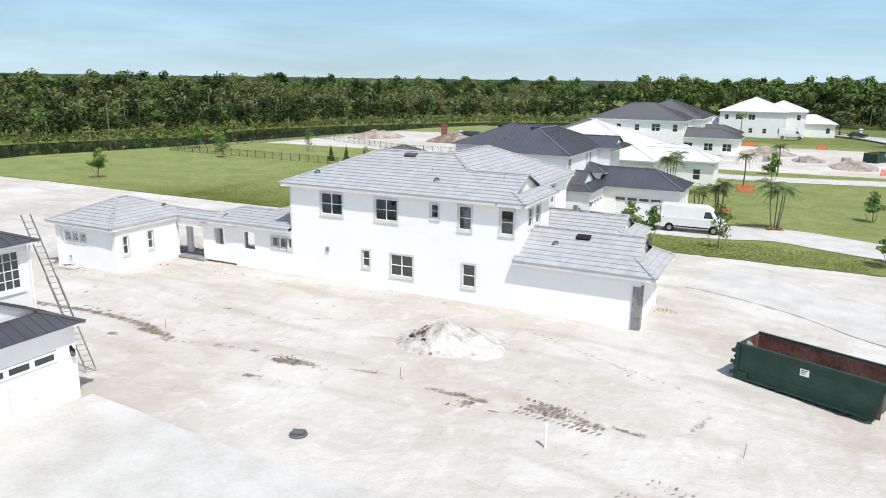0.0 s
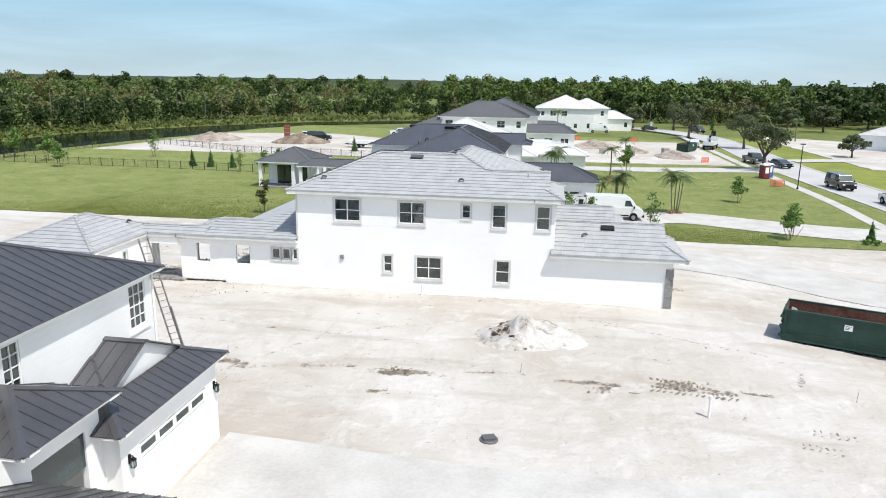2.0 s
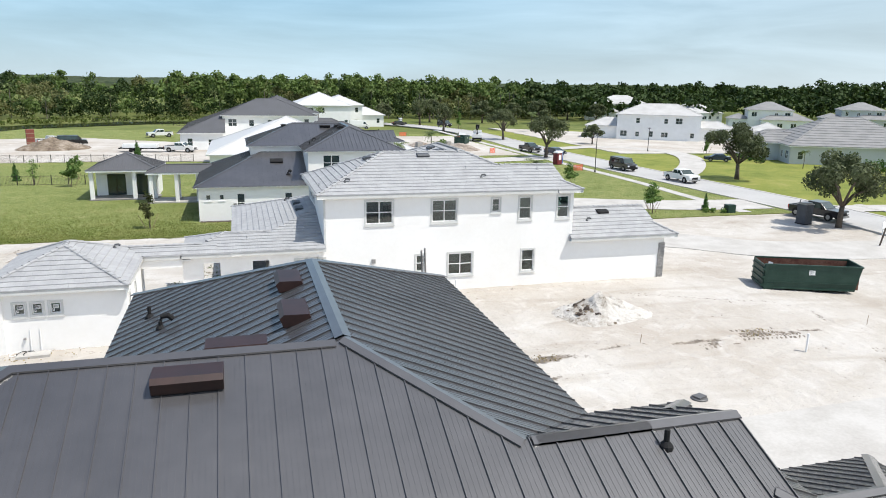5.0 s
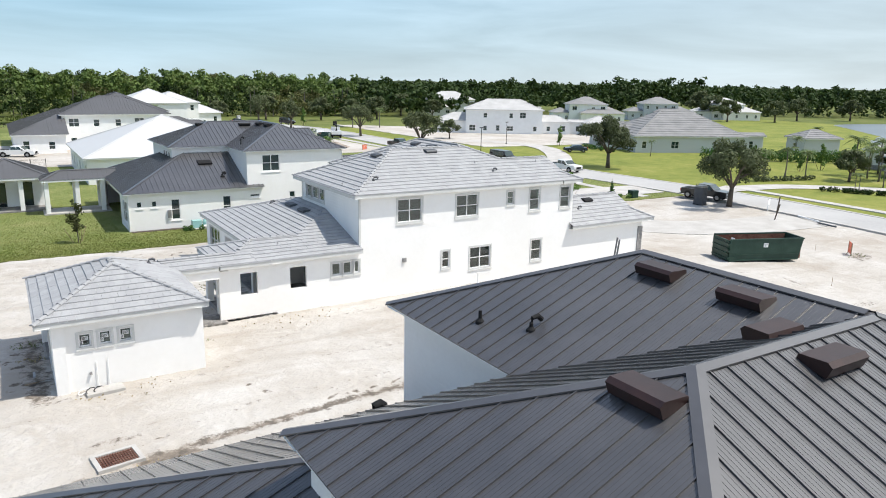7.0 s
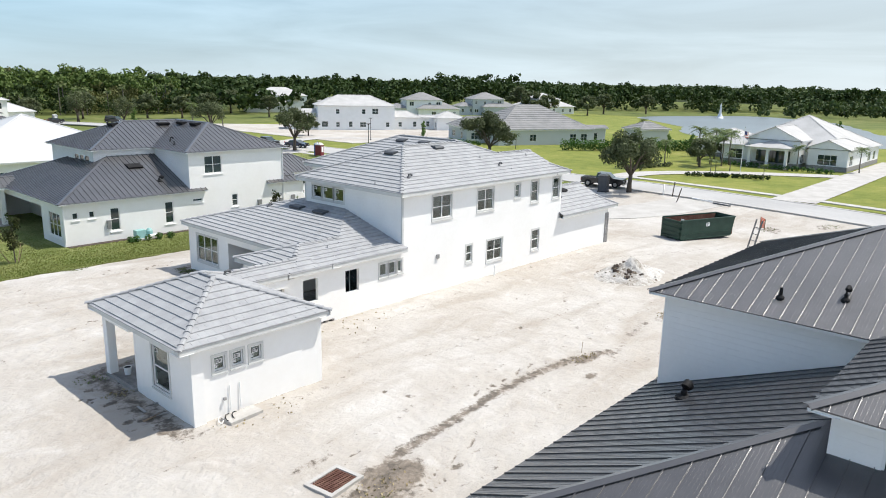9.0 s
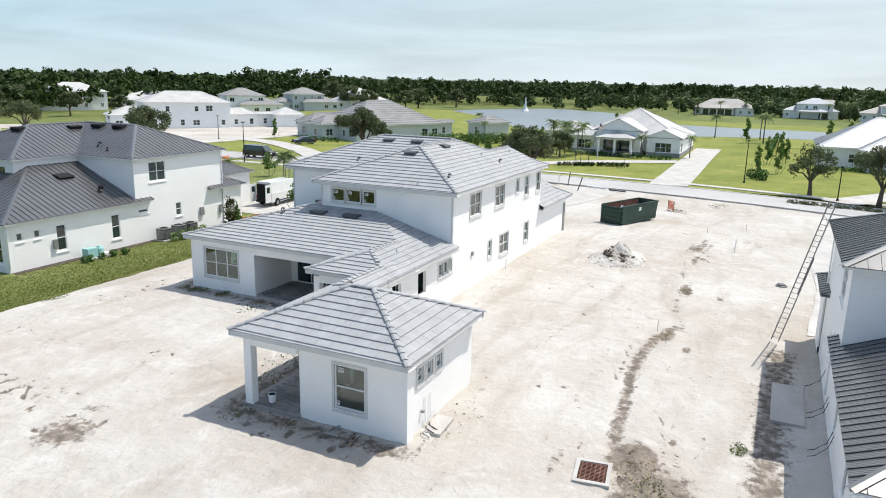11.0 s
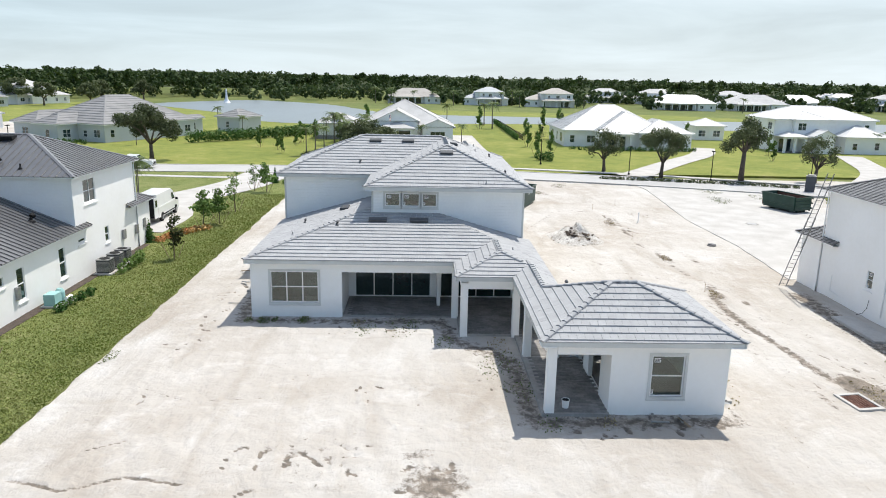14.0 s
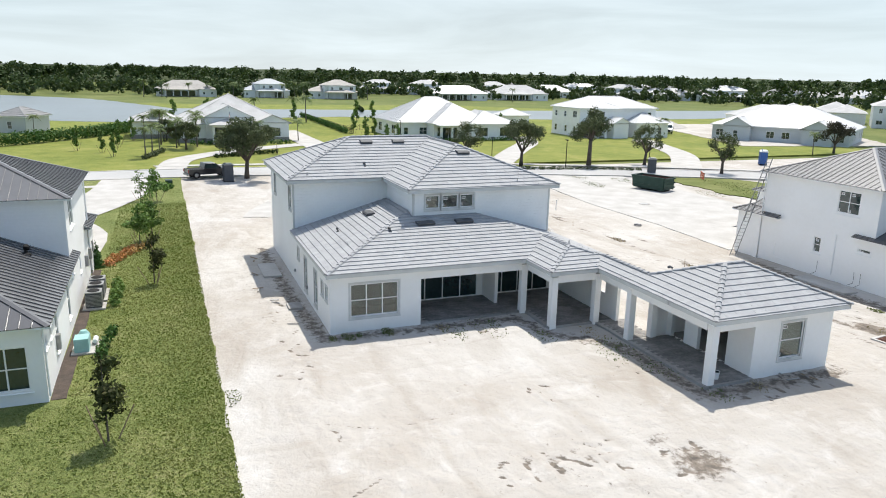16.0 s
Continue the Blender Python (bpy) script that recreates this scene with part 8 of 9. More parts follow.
        for k in range(16):
            g = Geo()
            w, l = rg.uniform(0.04, 0.16), rg.uniform(0.5, 1.5)
            g.box(-l / 2, l / 2, -w / 2, w / 2, -0.015, 0.015)
            o = single("scrap_board", g, rg.choice((WHITE, WOOD, WOOD, CONCRETE)), "scrap board thrown into a skip", "board", "rubbish in the skip")
            o.matrix_world = at @ pose(rg.uniform(0.7, L - 1.1), rg.uniform(0.6, W - 0.6), 1.08 + rg.uniform(-0.05, 0.15), rg.uniform(-14, 14), rg.uniform(-14, 14), rg.uniform(0, 180))
        g = Geo()
        g.poly([(0.1, 0.3, 1.0), (0.9, 0.22, 1.05), (0.55, 0.3, 1.95), (0.3, 0.34, 2.02)]).poly([(0.3, 0.37, 2.02), (0.55, 0.33, 1.95), (0.9, 0.25, 1.05), (0.1, 0.33, 1.0)])
        o = single("foam_sheet", g, WHITE, "torn white foam sheet leaning in a skip", "foam sheet")
        o.matrix_world = at
    return ob


skip_bin("scuffed green roll-off skip part-filled with rubbish on the sand", pose(-1.5, 35.0, -0.2, 0, 0, -21.8))
skip_bin("closed-up green roll-off skip beside a paved forecourt", pose(-0.2, 3.4, -0.13, 0, 0, 0) @ pose(0, 0, 0, 0, 0, 20), L=4.6, H=1.6, fill=False)

# heap of pale sand with lumps
g = Geo()
rg = random.Random(2)
n, m = 34, 22
for i in range(m + 1):
    for j in range(n):
        a = 2 * math.pi * j / n
        r = i / m
        rad = 3.05 * r * (1 + 0.16 * noise.noise((math.cos(a) * 1.3, math.sin(a) * 1.3, 4)))
        x, y = rad * math.cos(a) * 1.12, rad * math.sin(a) * 0.85
        z = 1.4 * (1 - r) ** 1.3 * (1 + 0.5 * noise.noise((x * 0.8, y * 0.8, 2))) + (1 - r) * (0.3 * noise.noise((x * 2, y * 2, 1)) + 0.12 * noise.noise((x * 5, y * 5, 8))) - 0.06 * (r > 0.95)
        g.v.append((x, y, z))
for i in range(m):
    for j in range(n):
        k = (j + 1) % n
        g.f.append((i * n + j, (i + 1) * n + j, (i + 1) * n + k, i * n + k))
heap = single("sand_mound", g, HEAP, "loose heap of pale sand with dark clods", "sand mound")
heap.matrix_world = pose(-15.6, 32.3, -0.08)
for k in range(70):
    a, r = rg.uniform(0, 6.28), rg.uniform(0.5, 2.7)
    s = rg.uniform(0.04, 0.15)
    c = Geo().lathe([(s * 0.5, -s * 0.5), (s, 0), (s * 0.6, s * 0.6)], 6)
    rough(c, s * 0.5, 9 / s * 0.1, k)
    x, y = r * math.cos(a) * 1.1, r * math.sin(a) * 0.83
    # every second clod, the dark ones, goes west and adds to that side's shade
    if k % 2:
        x, s = -abs(x), s * 1.5
    z = max(0.0, 1.18 * (1 - r / 3.05) ** 1.3 - 0.06)
    o = single("clod", c, (DIRT if k % 2 else HEAP), "clod of damp earth on a sand heap", "clod", "clods on the heap")
    o.matrix_world = pose(-15.6 + x, 32.3 + y, -0.05 + z, 0, 0, 50 * k)

# dark soil clods on the west, their colour also painting that side's shade
for k in range(60):
    a, r = rg.uniform(2.0, 4.3), rg.uniform(0.3, 2.0)
    s = rg.uniform(0.07, 0.22)
    c = Geo().lathe([(s * 0.5, -s * 0.5), (s, -s * 0.1), (s * 0.75, s * 0.45), (s * 0.3, s * 0.6)], 7)
    rough(c, s * 0.7, 1.1 / s, k + 90)
    o = single("clod", c, DIRT if k % 2 else SOIL_SHADE, "large dark clod of earth that also darkens the heap's shaded side", "clod", "clods on the heap")
    o.matrix_world = pose(-15.6 + 1.1 * r * math.cos(a), 32.3 + 0.83 * r * math.sin(a), max(0.0, 1.18 * (1 - r / 3.05) ** 1.3) - 0.04, 0, 0, 40 * k)

# small things in the ground
def valve_box(x, y):
    ob = thing("valve_cover", "black plastic utility cover standing out of the sand", "cover", at=pose(x, y, pad(x, y), 0, 0, 20))
    part("collar", Geo().lathe([(0.40, -0.1), (0.38, 0.05), (0.33, 0.08)], 14), MATS["dark_grey_roof_metal"], ob)
    part("lid", Geo().box(-0.26, 0.26, -0.2, 0.2, 0.075, 0.16), MATS["dark_grey_roof_metal"], ob)


valve_box(-16.73, 20.77)
mh = thing("manhole_cover", "round iron manhole cover set in a pale forecourt", "manhole cover", at=pose(-7.2, 12.9, -0.19))
part("rim", Geo().lathe([(0.62, -0.1), (0.60, 0.025), (0.48, 0.03)], 24), CONCRETE, mh)
part("lid", Geo().lathe([(0.46, 0.0), (0.45, 0.034), (0.05, 0.04)], 24), STEEL, mh)


def stub_pipe(x, y, h, r, capmat, label):
    ob = thing("stub_pipe", label, "pipe", "stub pipes", at=pose(x, y, pad(x, y), rz=0, rx=2))
    part("pipe", Geo().tube([(0, 0, -0.2), (0, 0, h)], [r, r], 10), WHITE, ob)
    part("cap", Geo().lathe([(r * 1.25, h - 0.08), (r * 1.25, h + 0.03), (r * 0.6, h + 0.06)], 10), capmat, ob)


RED = material("faded_red_plastic", (0.50, 0.08, 0.06), 0.5, vary=(0.4, 0.07, 0.05), scale=4, bump=0)
stub_pipe(-7.52, 24.4, 1.0, 0.055, WHITE, "white plastic stub pipe with a cap standing in the sand")
stub_pipe(-22.87, 38.85, 0.75, 0.05, WHITE, "white plastic stub pipe beside a wall")
for k, (x, y, h) in enumerate(((-15.8, 27.4, 0.8), (-30.8, 26.9, 0.9), (-0.5, 27.2, 0.9), (2.4, 24.0, 1.1), (9.5, 34.4, 0.8))):
    s = single("survey_stake", Geo().box(-0.012, 0.012, -0.01, 0.01, -0.1, h * 0.65), WOOD, "thin timber survey stake in the sand", "stake", "survey stakes")
    s.matrix_world = pose(x, y, pad(x, y), 3, 4, 30 * k)
for k, (x, y, h, lean) in enumerate(((19.4, 44.9, 1.9, 14), (23.4, 47.3, 1.9, 6))):
    s = single("leaning_post", Geo().box(-0.06, 0.06, -0.06, 0.06, -0.2, h), BARK if k < 2 else WOOD, "weathered post leaning in the ground", "post", "leaning posts")
    s.matrix_world = pose(x, y, pad(x, y), lean, -lean, 20)
s = thing("lot_sign", "small white plot notice on a post", "sign", at=pose(23.8, 48.7, -0.25, 0, 0, 15))
part("sign_post", Geo().box(-0.05, 0.05, -0.05, 0.05, 0, 1.4), WHITE, s)
part("sign_board", Geo().box(-0.35, 0.35, -0.07, -0.05, 0.7, 1.35), WHITE, s)

# drain grating in a concrete frame
dr = thing("drain_grating", "rusty iron drain grating in a pale concrete frame", "drain", at=pose(-47.05, 26.5, pad(-47, 26.5) + 0.02, 0, 0, 8) @ Matrix.Scale(0.84, 4))
fr = Geo().box(-0.95, 0.95, -0.75, -0.58, -0.2, 0.08).box(-0.95, 0.95, 0.58, 0.75, -0.2, 0.08).box(-0.95, -0.75, -0.58, 0.58, -0.2, 0.08).box(0.75, 0.95, -0.58, 0.58, -0.2, 0.08)
part("frame", fr, PAVING, dr)
part("pit", Geo().box(-0.75, 0.75, -0.58, 0.58, -0.24, -0.2), BLACK, dr)
for k in range(14):
    part("bar", Geo().box(-0.72 + 0.108 * k, -0.67 + 0.108 * k, -0.57, 0.57, -0.02, 0.04), RUST, dr)
for k in range(6):
    part("cross_bar", Geo().box(-0.74, 0.74, -0.5 + 0.19 * k, -0.46 + 0.19 * k, 0.0, 0.045), RUST, dr)

# extension ladder against the eaves
lad = thing("extension_ladder", "long aluminium extension ladder leaning on the eaves", "ladder")
foot, top = Vector((-29.35, 21.0, -0.05)), Vector((-30.15, 19.25, 7.75))
d = (top - foot).normalized()
u = Vector((0.55, 0.83, 0)).normalized()
w = d.cross(u)
for s, a, b, off in ((0.21, 0.0, 0.62, 0.0), (-0.21, 0.0, 0.62, 0.0), (0.18, 0.36, 1.0, 0.06), (-0.18, 0.36, 1.0, 0.06)):
    p0, p1 = foot.lerp(top, a) + u * s + w * off, foot.lerp(top, b) + u * s + w * off
    part("rail", Geo().tube([p0, p1], [0.034, 0.034], 5), ALUMINIUM, lad)
L = (top - foot).length
for k in range(26):
    t = (k + 0.6) * 0.3 / L
    if t < 1:
        p = foot.lerp(top, t) + w * (0.06 if t > 0.5 else 0)
        part("rung", Geo().tube([p - u * 0.2, p + u * 0.2], [0.016, 0.016], 5), ALUMINIUM, lad)


def slab_thing(x, y, w, d, h, label, yaw=0):
    s = single("equipment_slab", Geo().box(-w / 2, w / 2, -d / 2, d / 2, -0.12, h), CONCRETE if w < 1.2 else PAVING, label, "slab", "equipment slabs")
    s.matrix_world = pose(x, y, pad(x, y), 0, 0, yaw)


slab_thing(-37.4, 20.35, 4.2, 1.3, 0.1, "pale concrete equipment slab beside a house wall")
slab_thing(-23.4, 56.3, 3.4, 1.2, 0.1, "pale concrete equipment slab beside a house wall")
slab_thing(-31.6, 56.0, 1.1, 0.8, 0.08, "small concrete slab beside a house wall")
slab_thing(-46.7, 32.65, 1.5, 0.7, 0.12, "small pale concrete slab at the garden room wall", 4)


def conduit(pts, r, mat, label):
    single("conduit", Geo().tube(pts, [r] * len(pts), 6), mat, label, "conduit", "pipes on walls")


for x in (-46.9, -46.45):
    conduit([(x, 33.16, 1.25), (x, 33.14, 0.2), (x + 0.1, 33.0, 0.06)], 0.02, WHITE, "white plastic conduit up a stucco wall")
rg = random.Random(6)
for k in range(3):
    pts = [(-47.5 + 0.3 * k + 0.25 * math.cos(t), 32.75 + 0.25 * math.sin(t * 1.3), 0.05 + 0.12 * abs(math.sin(t * 0.7))) for t in [0.6 * i for i in range(9)]]
    conduit(pts, 0.022, BLACK if k else WHITE, "coiled cable end on the ground")
for x, z in ((-35.4, 0.9), (-38.4, 0.85), (-38.9, 0.85), (-41.8, 0.9), (-42.3, 0.95)):
    conduit([(x, 18.94, z), (x - 0.15, 19.1, z - 0.45), (x - 0.45, 19.5, 0.25), (x - 0.2, 19.7, 0.05)], 0.014, BLACK, "dark cable hanging from a wall stub")
conduit([(-31.4, 18.95, 1.35), (-31.4, 18.95, 0.3), (-32.6, 18.95, 0.2)], 0.02, WHITE, "white plastic conduit up a stucco wall")
conduit([(-36.6, 18.94, 3.1), (-36.6, 18.94, 0.2)], 0.05, WHITE, "white vent pipe up a stucco wall")
m = single("meter_box", Geo().box(-28.5, -28.26, 39.1, 39.2, 2.14, 2.4), STEEL, "small grey wall box on stucco", "meter box")
for x, y, w in ((-47.2, 33.13, 0.1), (-26.6, 55.06, 0.16), (-30.7, 55.06, 0.2)):
    single("outlet_box", Geo().box(x, x + w, y - 0.06, y + 0.05, 0.7, 0.7 + w), STEEL, "small grey outlet box on a wall", "outlet box", "boxes on walls")

# bucket on the porch slab
bk = thing("bucket", "white plastic bucket with a dark inside on a slab", "bucket", at=pose(-48.15, 39.55, 0.12))
part("pail", Geo().lathe([(0.13, 0), (0.165, 0.36), (0.175, 0.37), (0.15, 0.34)], 14), WHITE, bk)
# black disc below the brim stands in for the pail's dark interior
part("contents", Geo().lathe([(0.13, 0.33), (0.148, 0.352)], 14), BLACK, bk)
rg = random.Random(15)
for k in range(16):
    o = single("scrap_board", Geo().box(-rg.uniform(0.15, 0.55), 0.3, -0.05, 0.05, 0, 0.03), rg.choice((WOOD, CONCRETE, STEEL)), "offcut of timber lying on the ground", "board", "offcuts")
    x, y = rg.choice(((-48.9, 36.0), (-49.0, 35.0), (-11, 46), (-34, 56.6), (-24, 57.4), (-30, 56.9), (-36.5, 56.2), (-28, 57.6), (-20, 57.0)))
    o.matrix_world = pose(x + rg.uniform(-0.8, 0.8), y, max(pad(x, y), 0) + 0.04, 0, 0, rg.uniform(0, 180))


def toilet(x, y, yaw, mat, label):
    """A portable site toilet: ribbed walls, door with a frame, domed white roof with a vent."""
    ob = thing("portable_toilet", label, "toilet", "portable toilets", at=pose(x, y, GZ(x, y), 0, 0, yaw))
    cab = part("cabin", Geo().box(-0.55, 0.55, -0.55, 0.55, 0.1, 2.1), mat, ob)
    for k in range(4):
        for x0 in (-0.57, 0.552):
            part("rib", Geo().box(x0, x0 + 0.018, -0.45 + 0.25 * k, -0.33 + 0.25 * k, 0.2, 2.0), mat, cab)
    part("base", Geo().box(-0.6, 0.6, -0.6, 0.6, 0, 0.1), BLACK, ob)
    dr = part("door", Geo().box(-0.42, 0.42, -0.6, -0.56, 0.18, 1.98), mat, ob)
    part("door_panel", Geo().box(-0.3, 0.3, -0.615, -0.602, 0.9, 1.8), WHITE if mat is not DARKGREY else STEEL, dr)
    rf = Geo()
    rf.prism([(-0.6, -0.6), (0.6, -0.6), (0.6, 0.6), (-0.6, 0.6)], 2.1, 2.16).prism([(-0.45, -0.5), (0.45, -0.5), (0.45, 0.5), (-0.45, 0.5)], 2.16, 2.3)
    part("roof", rf, STEEL if mat is DARKGREY else WHITE, ob)
    part("vent_pipe", Geo().tube([(0.4, 0.4, 2.1), (0.4, 0.4, 2.5)], [0.05, 0.05], 7), mat, ob)


DARKGREY = material("dark_grey_plastic", (0.05, 0.055, 0.065), 0.5, vary=(0.07, 0.075, 0.085), scale=2, bump=0)
BLUE = material("blue_plastic", (0.03, 0.10, 0.36), 0.45, vary=(0.04, 0.12, 0.30), scale=2, bump=0)
CRIMSON = material("dark_red_plastic", (0.20, 0.02, 0.03), 0.45, vary=(0.15, 0.02, 0.03), scale=2, bump=0)
toilet(20.4, 55.3, 100, DARKGREY, "dark grey portable toilet under a street oak")
toilet(17.6, 110.4, 20, CRIMSON, "dark red portable toilet on the verge")
toilet(18.5, 111.9, 20, BLUE, "blue portable toilet on the verge")
toilet(14.6, -4.6, 60, DARKGREY, "dark portable toilet with a white roof beside a skip")
toilet(19.6, -31.0, 60, BLUE, "blue portable toilet beside the road")
toilet(20.8, -32.2, 60, BLUE, "blue portable toilet beside the road")
toilet(14.8, 226.0, 0, STEEL, "grey portable toilet on the verge")


def barrier(x, y, yaw, w, label):
    """A length of orange mesh between two posts."""
    ob = thing("safety_barrier", label, "barrier", "orange barriers", at=pose(x, y, GZ(x, y), 0, 0, yaw))
    for s in (-w / 2, w / 2):
        part("post", Geo().box(s - 0.03, s + 0.03, -0.03, 0.03, 0, 1.1), WOOD, ob)
    g = Geo()
    for k in range(7):
        g.box(-w / 2, w / 2, -0.008, 0.008, 0.15 + 0.14 * k, 0.24 + 0.14 * k)
    for k in range(int(w / 0.22)):
        g.box(-w / 2 + 0.22 * k, -w / 2 + 0.22 * k + 0.05, -0.01, 0.01, 0.12, 1.08)
    part("mesh", g, ORANGE, ob)


for x, y, yaw, w in ((16.9, 101.0, 10, 2.0), (10.6, 32.1, 40, 1.1), (7.2, -7.6, -30, 2.6), (-6.9, 80.4, 5, 2.4), (-5.6, 100.0, 5, 2.2), (-10, 176, 0, 3), (12.8, 131, 30, 1.6), (4.6, 177, 10, 2.0)):
    barrier(x, y, yaw, w, "sagging orange safety mesh between posts")
for k in range(2):
    s = single("silt_pipe", Geo().tube([(23.2 - 1.9 * k, 44.6 - 3.3 * k, -0.05), (22.0 - 1.2 * k, 41.6 - 2.5 * k, -0.05)], [0.09, 0.09], 8), DARKGREY if k else WHITE, "plastic drain pipe lying at the kerb", "pipe", "pipes at the kerb")


def street_lamp(x, y, h):
    ob = thing("street_lamp", "black street lamp with a flat square head", "street lamp", "street lamps", at=pose(x, y, -0.25))
    part("pole", Geo().tube([(0, 0, 0), (0, 0, h)], [0.075, 0.05], 8), BLACK, ob)
    part("base", Geo().lathe([(0.16, 0), (0.15, 0.3), (0.08, 0.4)], 10), BLACK, ob)
    part("lamp_head", Geo().prism([(-0.3, -0.16), (0.3, -0.16), (0.36, 0), (0.3, 0.16), (-0.3, 0.16), (-0.36, 0)], h, h + 0.12), BLACK, ob)


for x, y, h in ((19.0, 99.0, 6.3), (40.2, 26.2, 6.0), (49, 132, 5.0), (28.6, 15.0, 4.2), (23.2, 4.9, 4.2), (17.2, -6.0, 4.2)):
    street_lamp(x, y, h)

# flagpole
fp = thing("flagpole", "white flagpole with a small striped flag before a house", "flagpole", at=pose(58.1, 51.7, -0.25))
part("pole", Geo().tube([(0, 0, 0), (0, 0, 7.2)], [0.06, 0.03], 8), WHITE, fp)
part("finial", Geo().lathe([(0.02, 7.2), (0.07, 7.27), (0.02, 7.34)], 8), STEEL, fp)
NAVY = material("navy_cloth", (0.03, 0.04, 0.14), 0.8, bump=0)
fl = Geo()
for k in range(7):
    a, b = 5.6 + 0.14 * k, 5.6 + 0.14 * (k + 1)
    fl.poly([(0.05, 0, a), (0.9, -0.25, a - 0.12), (0.9, -0.25, b - 0.12), (0.05, 0, b)])
    fl.poly([(0.9, -0.25, a - 0.12), (1.6, -0.1, a - 0.3), (1.6, -0.1, b - 0.3), (0.9, -0.25, b - 0.12)])
flag = part("flag", fl, WHITE, fp)
st = Geo()
for k in range(0, 7, 2):
    a, b = 5.62 + 0.14 * k, 5.6 + 0.14 * (k + 1) - 0.02
    for s in (0.012, -0.012):
        st.poly([(0.06, s, a), (0.9, -0.25 + s, a - 0.12), (0.9, -0.25 + s, b - 0.12), (0.06, s, b)]).poly([(0.9, -0.25 + s, a - 0.12), (1.6, -0.1 + s, a - 0.3), (1.6, -0.1 + s, b - 0.3), (0.9, -0.25 + s, b - 0.12)])
part("stripe", st, RED, flag)
ca = Geo()
for s in (0.02, -0.02):
    ca.poly([(0.06, s, 6.05), (0.65, -0.175 + s, 5.97), (0.65, -0.175 + s, 6.5), (0.06, s, 6.58)])
part("canton", ca, NAVY, flag)

# lake fountain, at rest in its jet
SPRAY = material("white_water_spray", (0.88, 0.89, 0.90), 0.6, bump=0)
ft = thing("lake_fountain", "tall white jet of a lake fountain", "fountain", at=pose(263.5, 136.5, -0.2))
jet = Geo().lathe([(1.7, 0), (1.2, 0.7), (0.6, 2.2), (0.42, 4.0), (0.28, 5.6), (0.08, 6.6)], 14)
part("jet", rough(jet, 0.2, 1.7, 3), SPRAY, ft)
part("nozzle", Geo().lathe([(0.9, -0.1), (0.8, 0.15), (0.3, 0.3)], 12), BLACK, ft)

# brick stacks and spoil on the plot behind
rg = random.Random(9)
st = thing("brick_stack", "tall stack of red block pallets on a building plot", "brick stack", at=pose(-76.0, 153.0, -0.1, 0, 0, 20))
for k in range(4):
    part("pallet_load", Geo().box(-0.7, 0.7, -0.6, 0.6, 0.15 + 0.85 * k, 0.85 + 0.85 * k), REDBRICK, st)
    part("pallet", Geo().box(-0.75, 0.75, -0.62, 0.62, 0.0 + 0.85 * k, 0.13 + 0.85 * k), WOOD, st)


def mound(x, y, r, h, mat, label, seed):
    g = Geo()
    n, m = 24, 10
    for i in range(m + 1):
        for j in range(n):
            a, q = 2 * math.pi * j / n, i / m
            rad = r * q * (1 + 0.25 * noise.noise((math.cos(a) * 1.5, math.sin(a) * 1.5, seed)))
            px, py = rad * math.cos(a), rad * math.sin(a) * 0.75
            g.v.append((px, py, h * (1 - q) ** 0.9 * (1 + 0.5 * noise.noise((px * 0.5, py * 0.5, seed))) - (0.2 if i == m else 0)))
    for i in range(m):
        for j in range(n):
            k = (j + 1) % n
            g.f.append((i * n + j, (i + 1) * n + j, (i + 1) * n + k, i * n + k))
    o = single("spoil_mound", g, mat, label, "spoil mound", "spoil mounds")
    o.matrix_world = pose(x, y, -0.12, 0, 0, 20 * seed)


SPOIL = ground_material("pinkish_sandy_spoil", [(0.40, (0.16, 0.13, 0.105)), (0.5, (0.30, 0.255, 0.215)), (0.6, (0.42, 0.375, 0.33))], 0.4, (1, 1, 1), 0.7)
mound(-70.5, 148, 7, 2.2, DIRT, "heap of dark brown earth on a building plot", 1)
mound(-92, 148, 7.5, 1.8, SPOIL, "heap of pale sandy spoil on a building plot", 2)
mound(-6, 158, 7.0, 1.5, SPOIL, "tall heap of pale sand on a building plot", 3)
mound(9, 140, 6.0, 1.3, SPOIL, "heap of broken rubble and spoil", 4)
mound(2, 148, 4.0, 1.1, SPOIL, "heap of broken blocks and spoil", 5)
mound(96, -70, 9, 2.5, SAND, "heap of pale sand beyond a new house", 6)
for k in range(3):
    x, y = (-5, 1, 8)[k], 143 + 2 * k
    o = single("block_pallet", Geo().box(-0.6, 0.6, -0.6, 0.6, 0, 1.1), CONCRETE, "pallet of grey concrete blocks", "blocks", "pallets of blocks")
    o.matrix_world = pose(x, y, -0.1, 0, 0, 10 * k)


FENCE_METAL = material("bronze_fence_metal", (0.045, 0.043, 0.038), 0.5, 0.3, scale=4, bump=0)


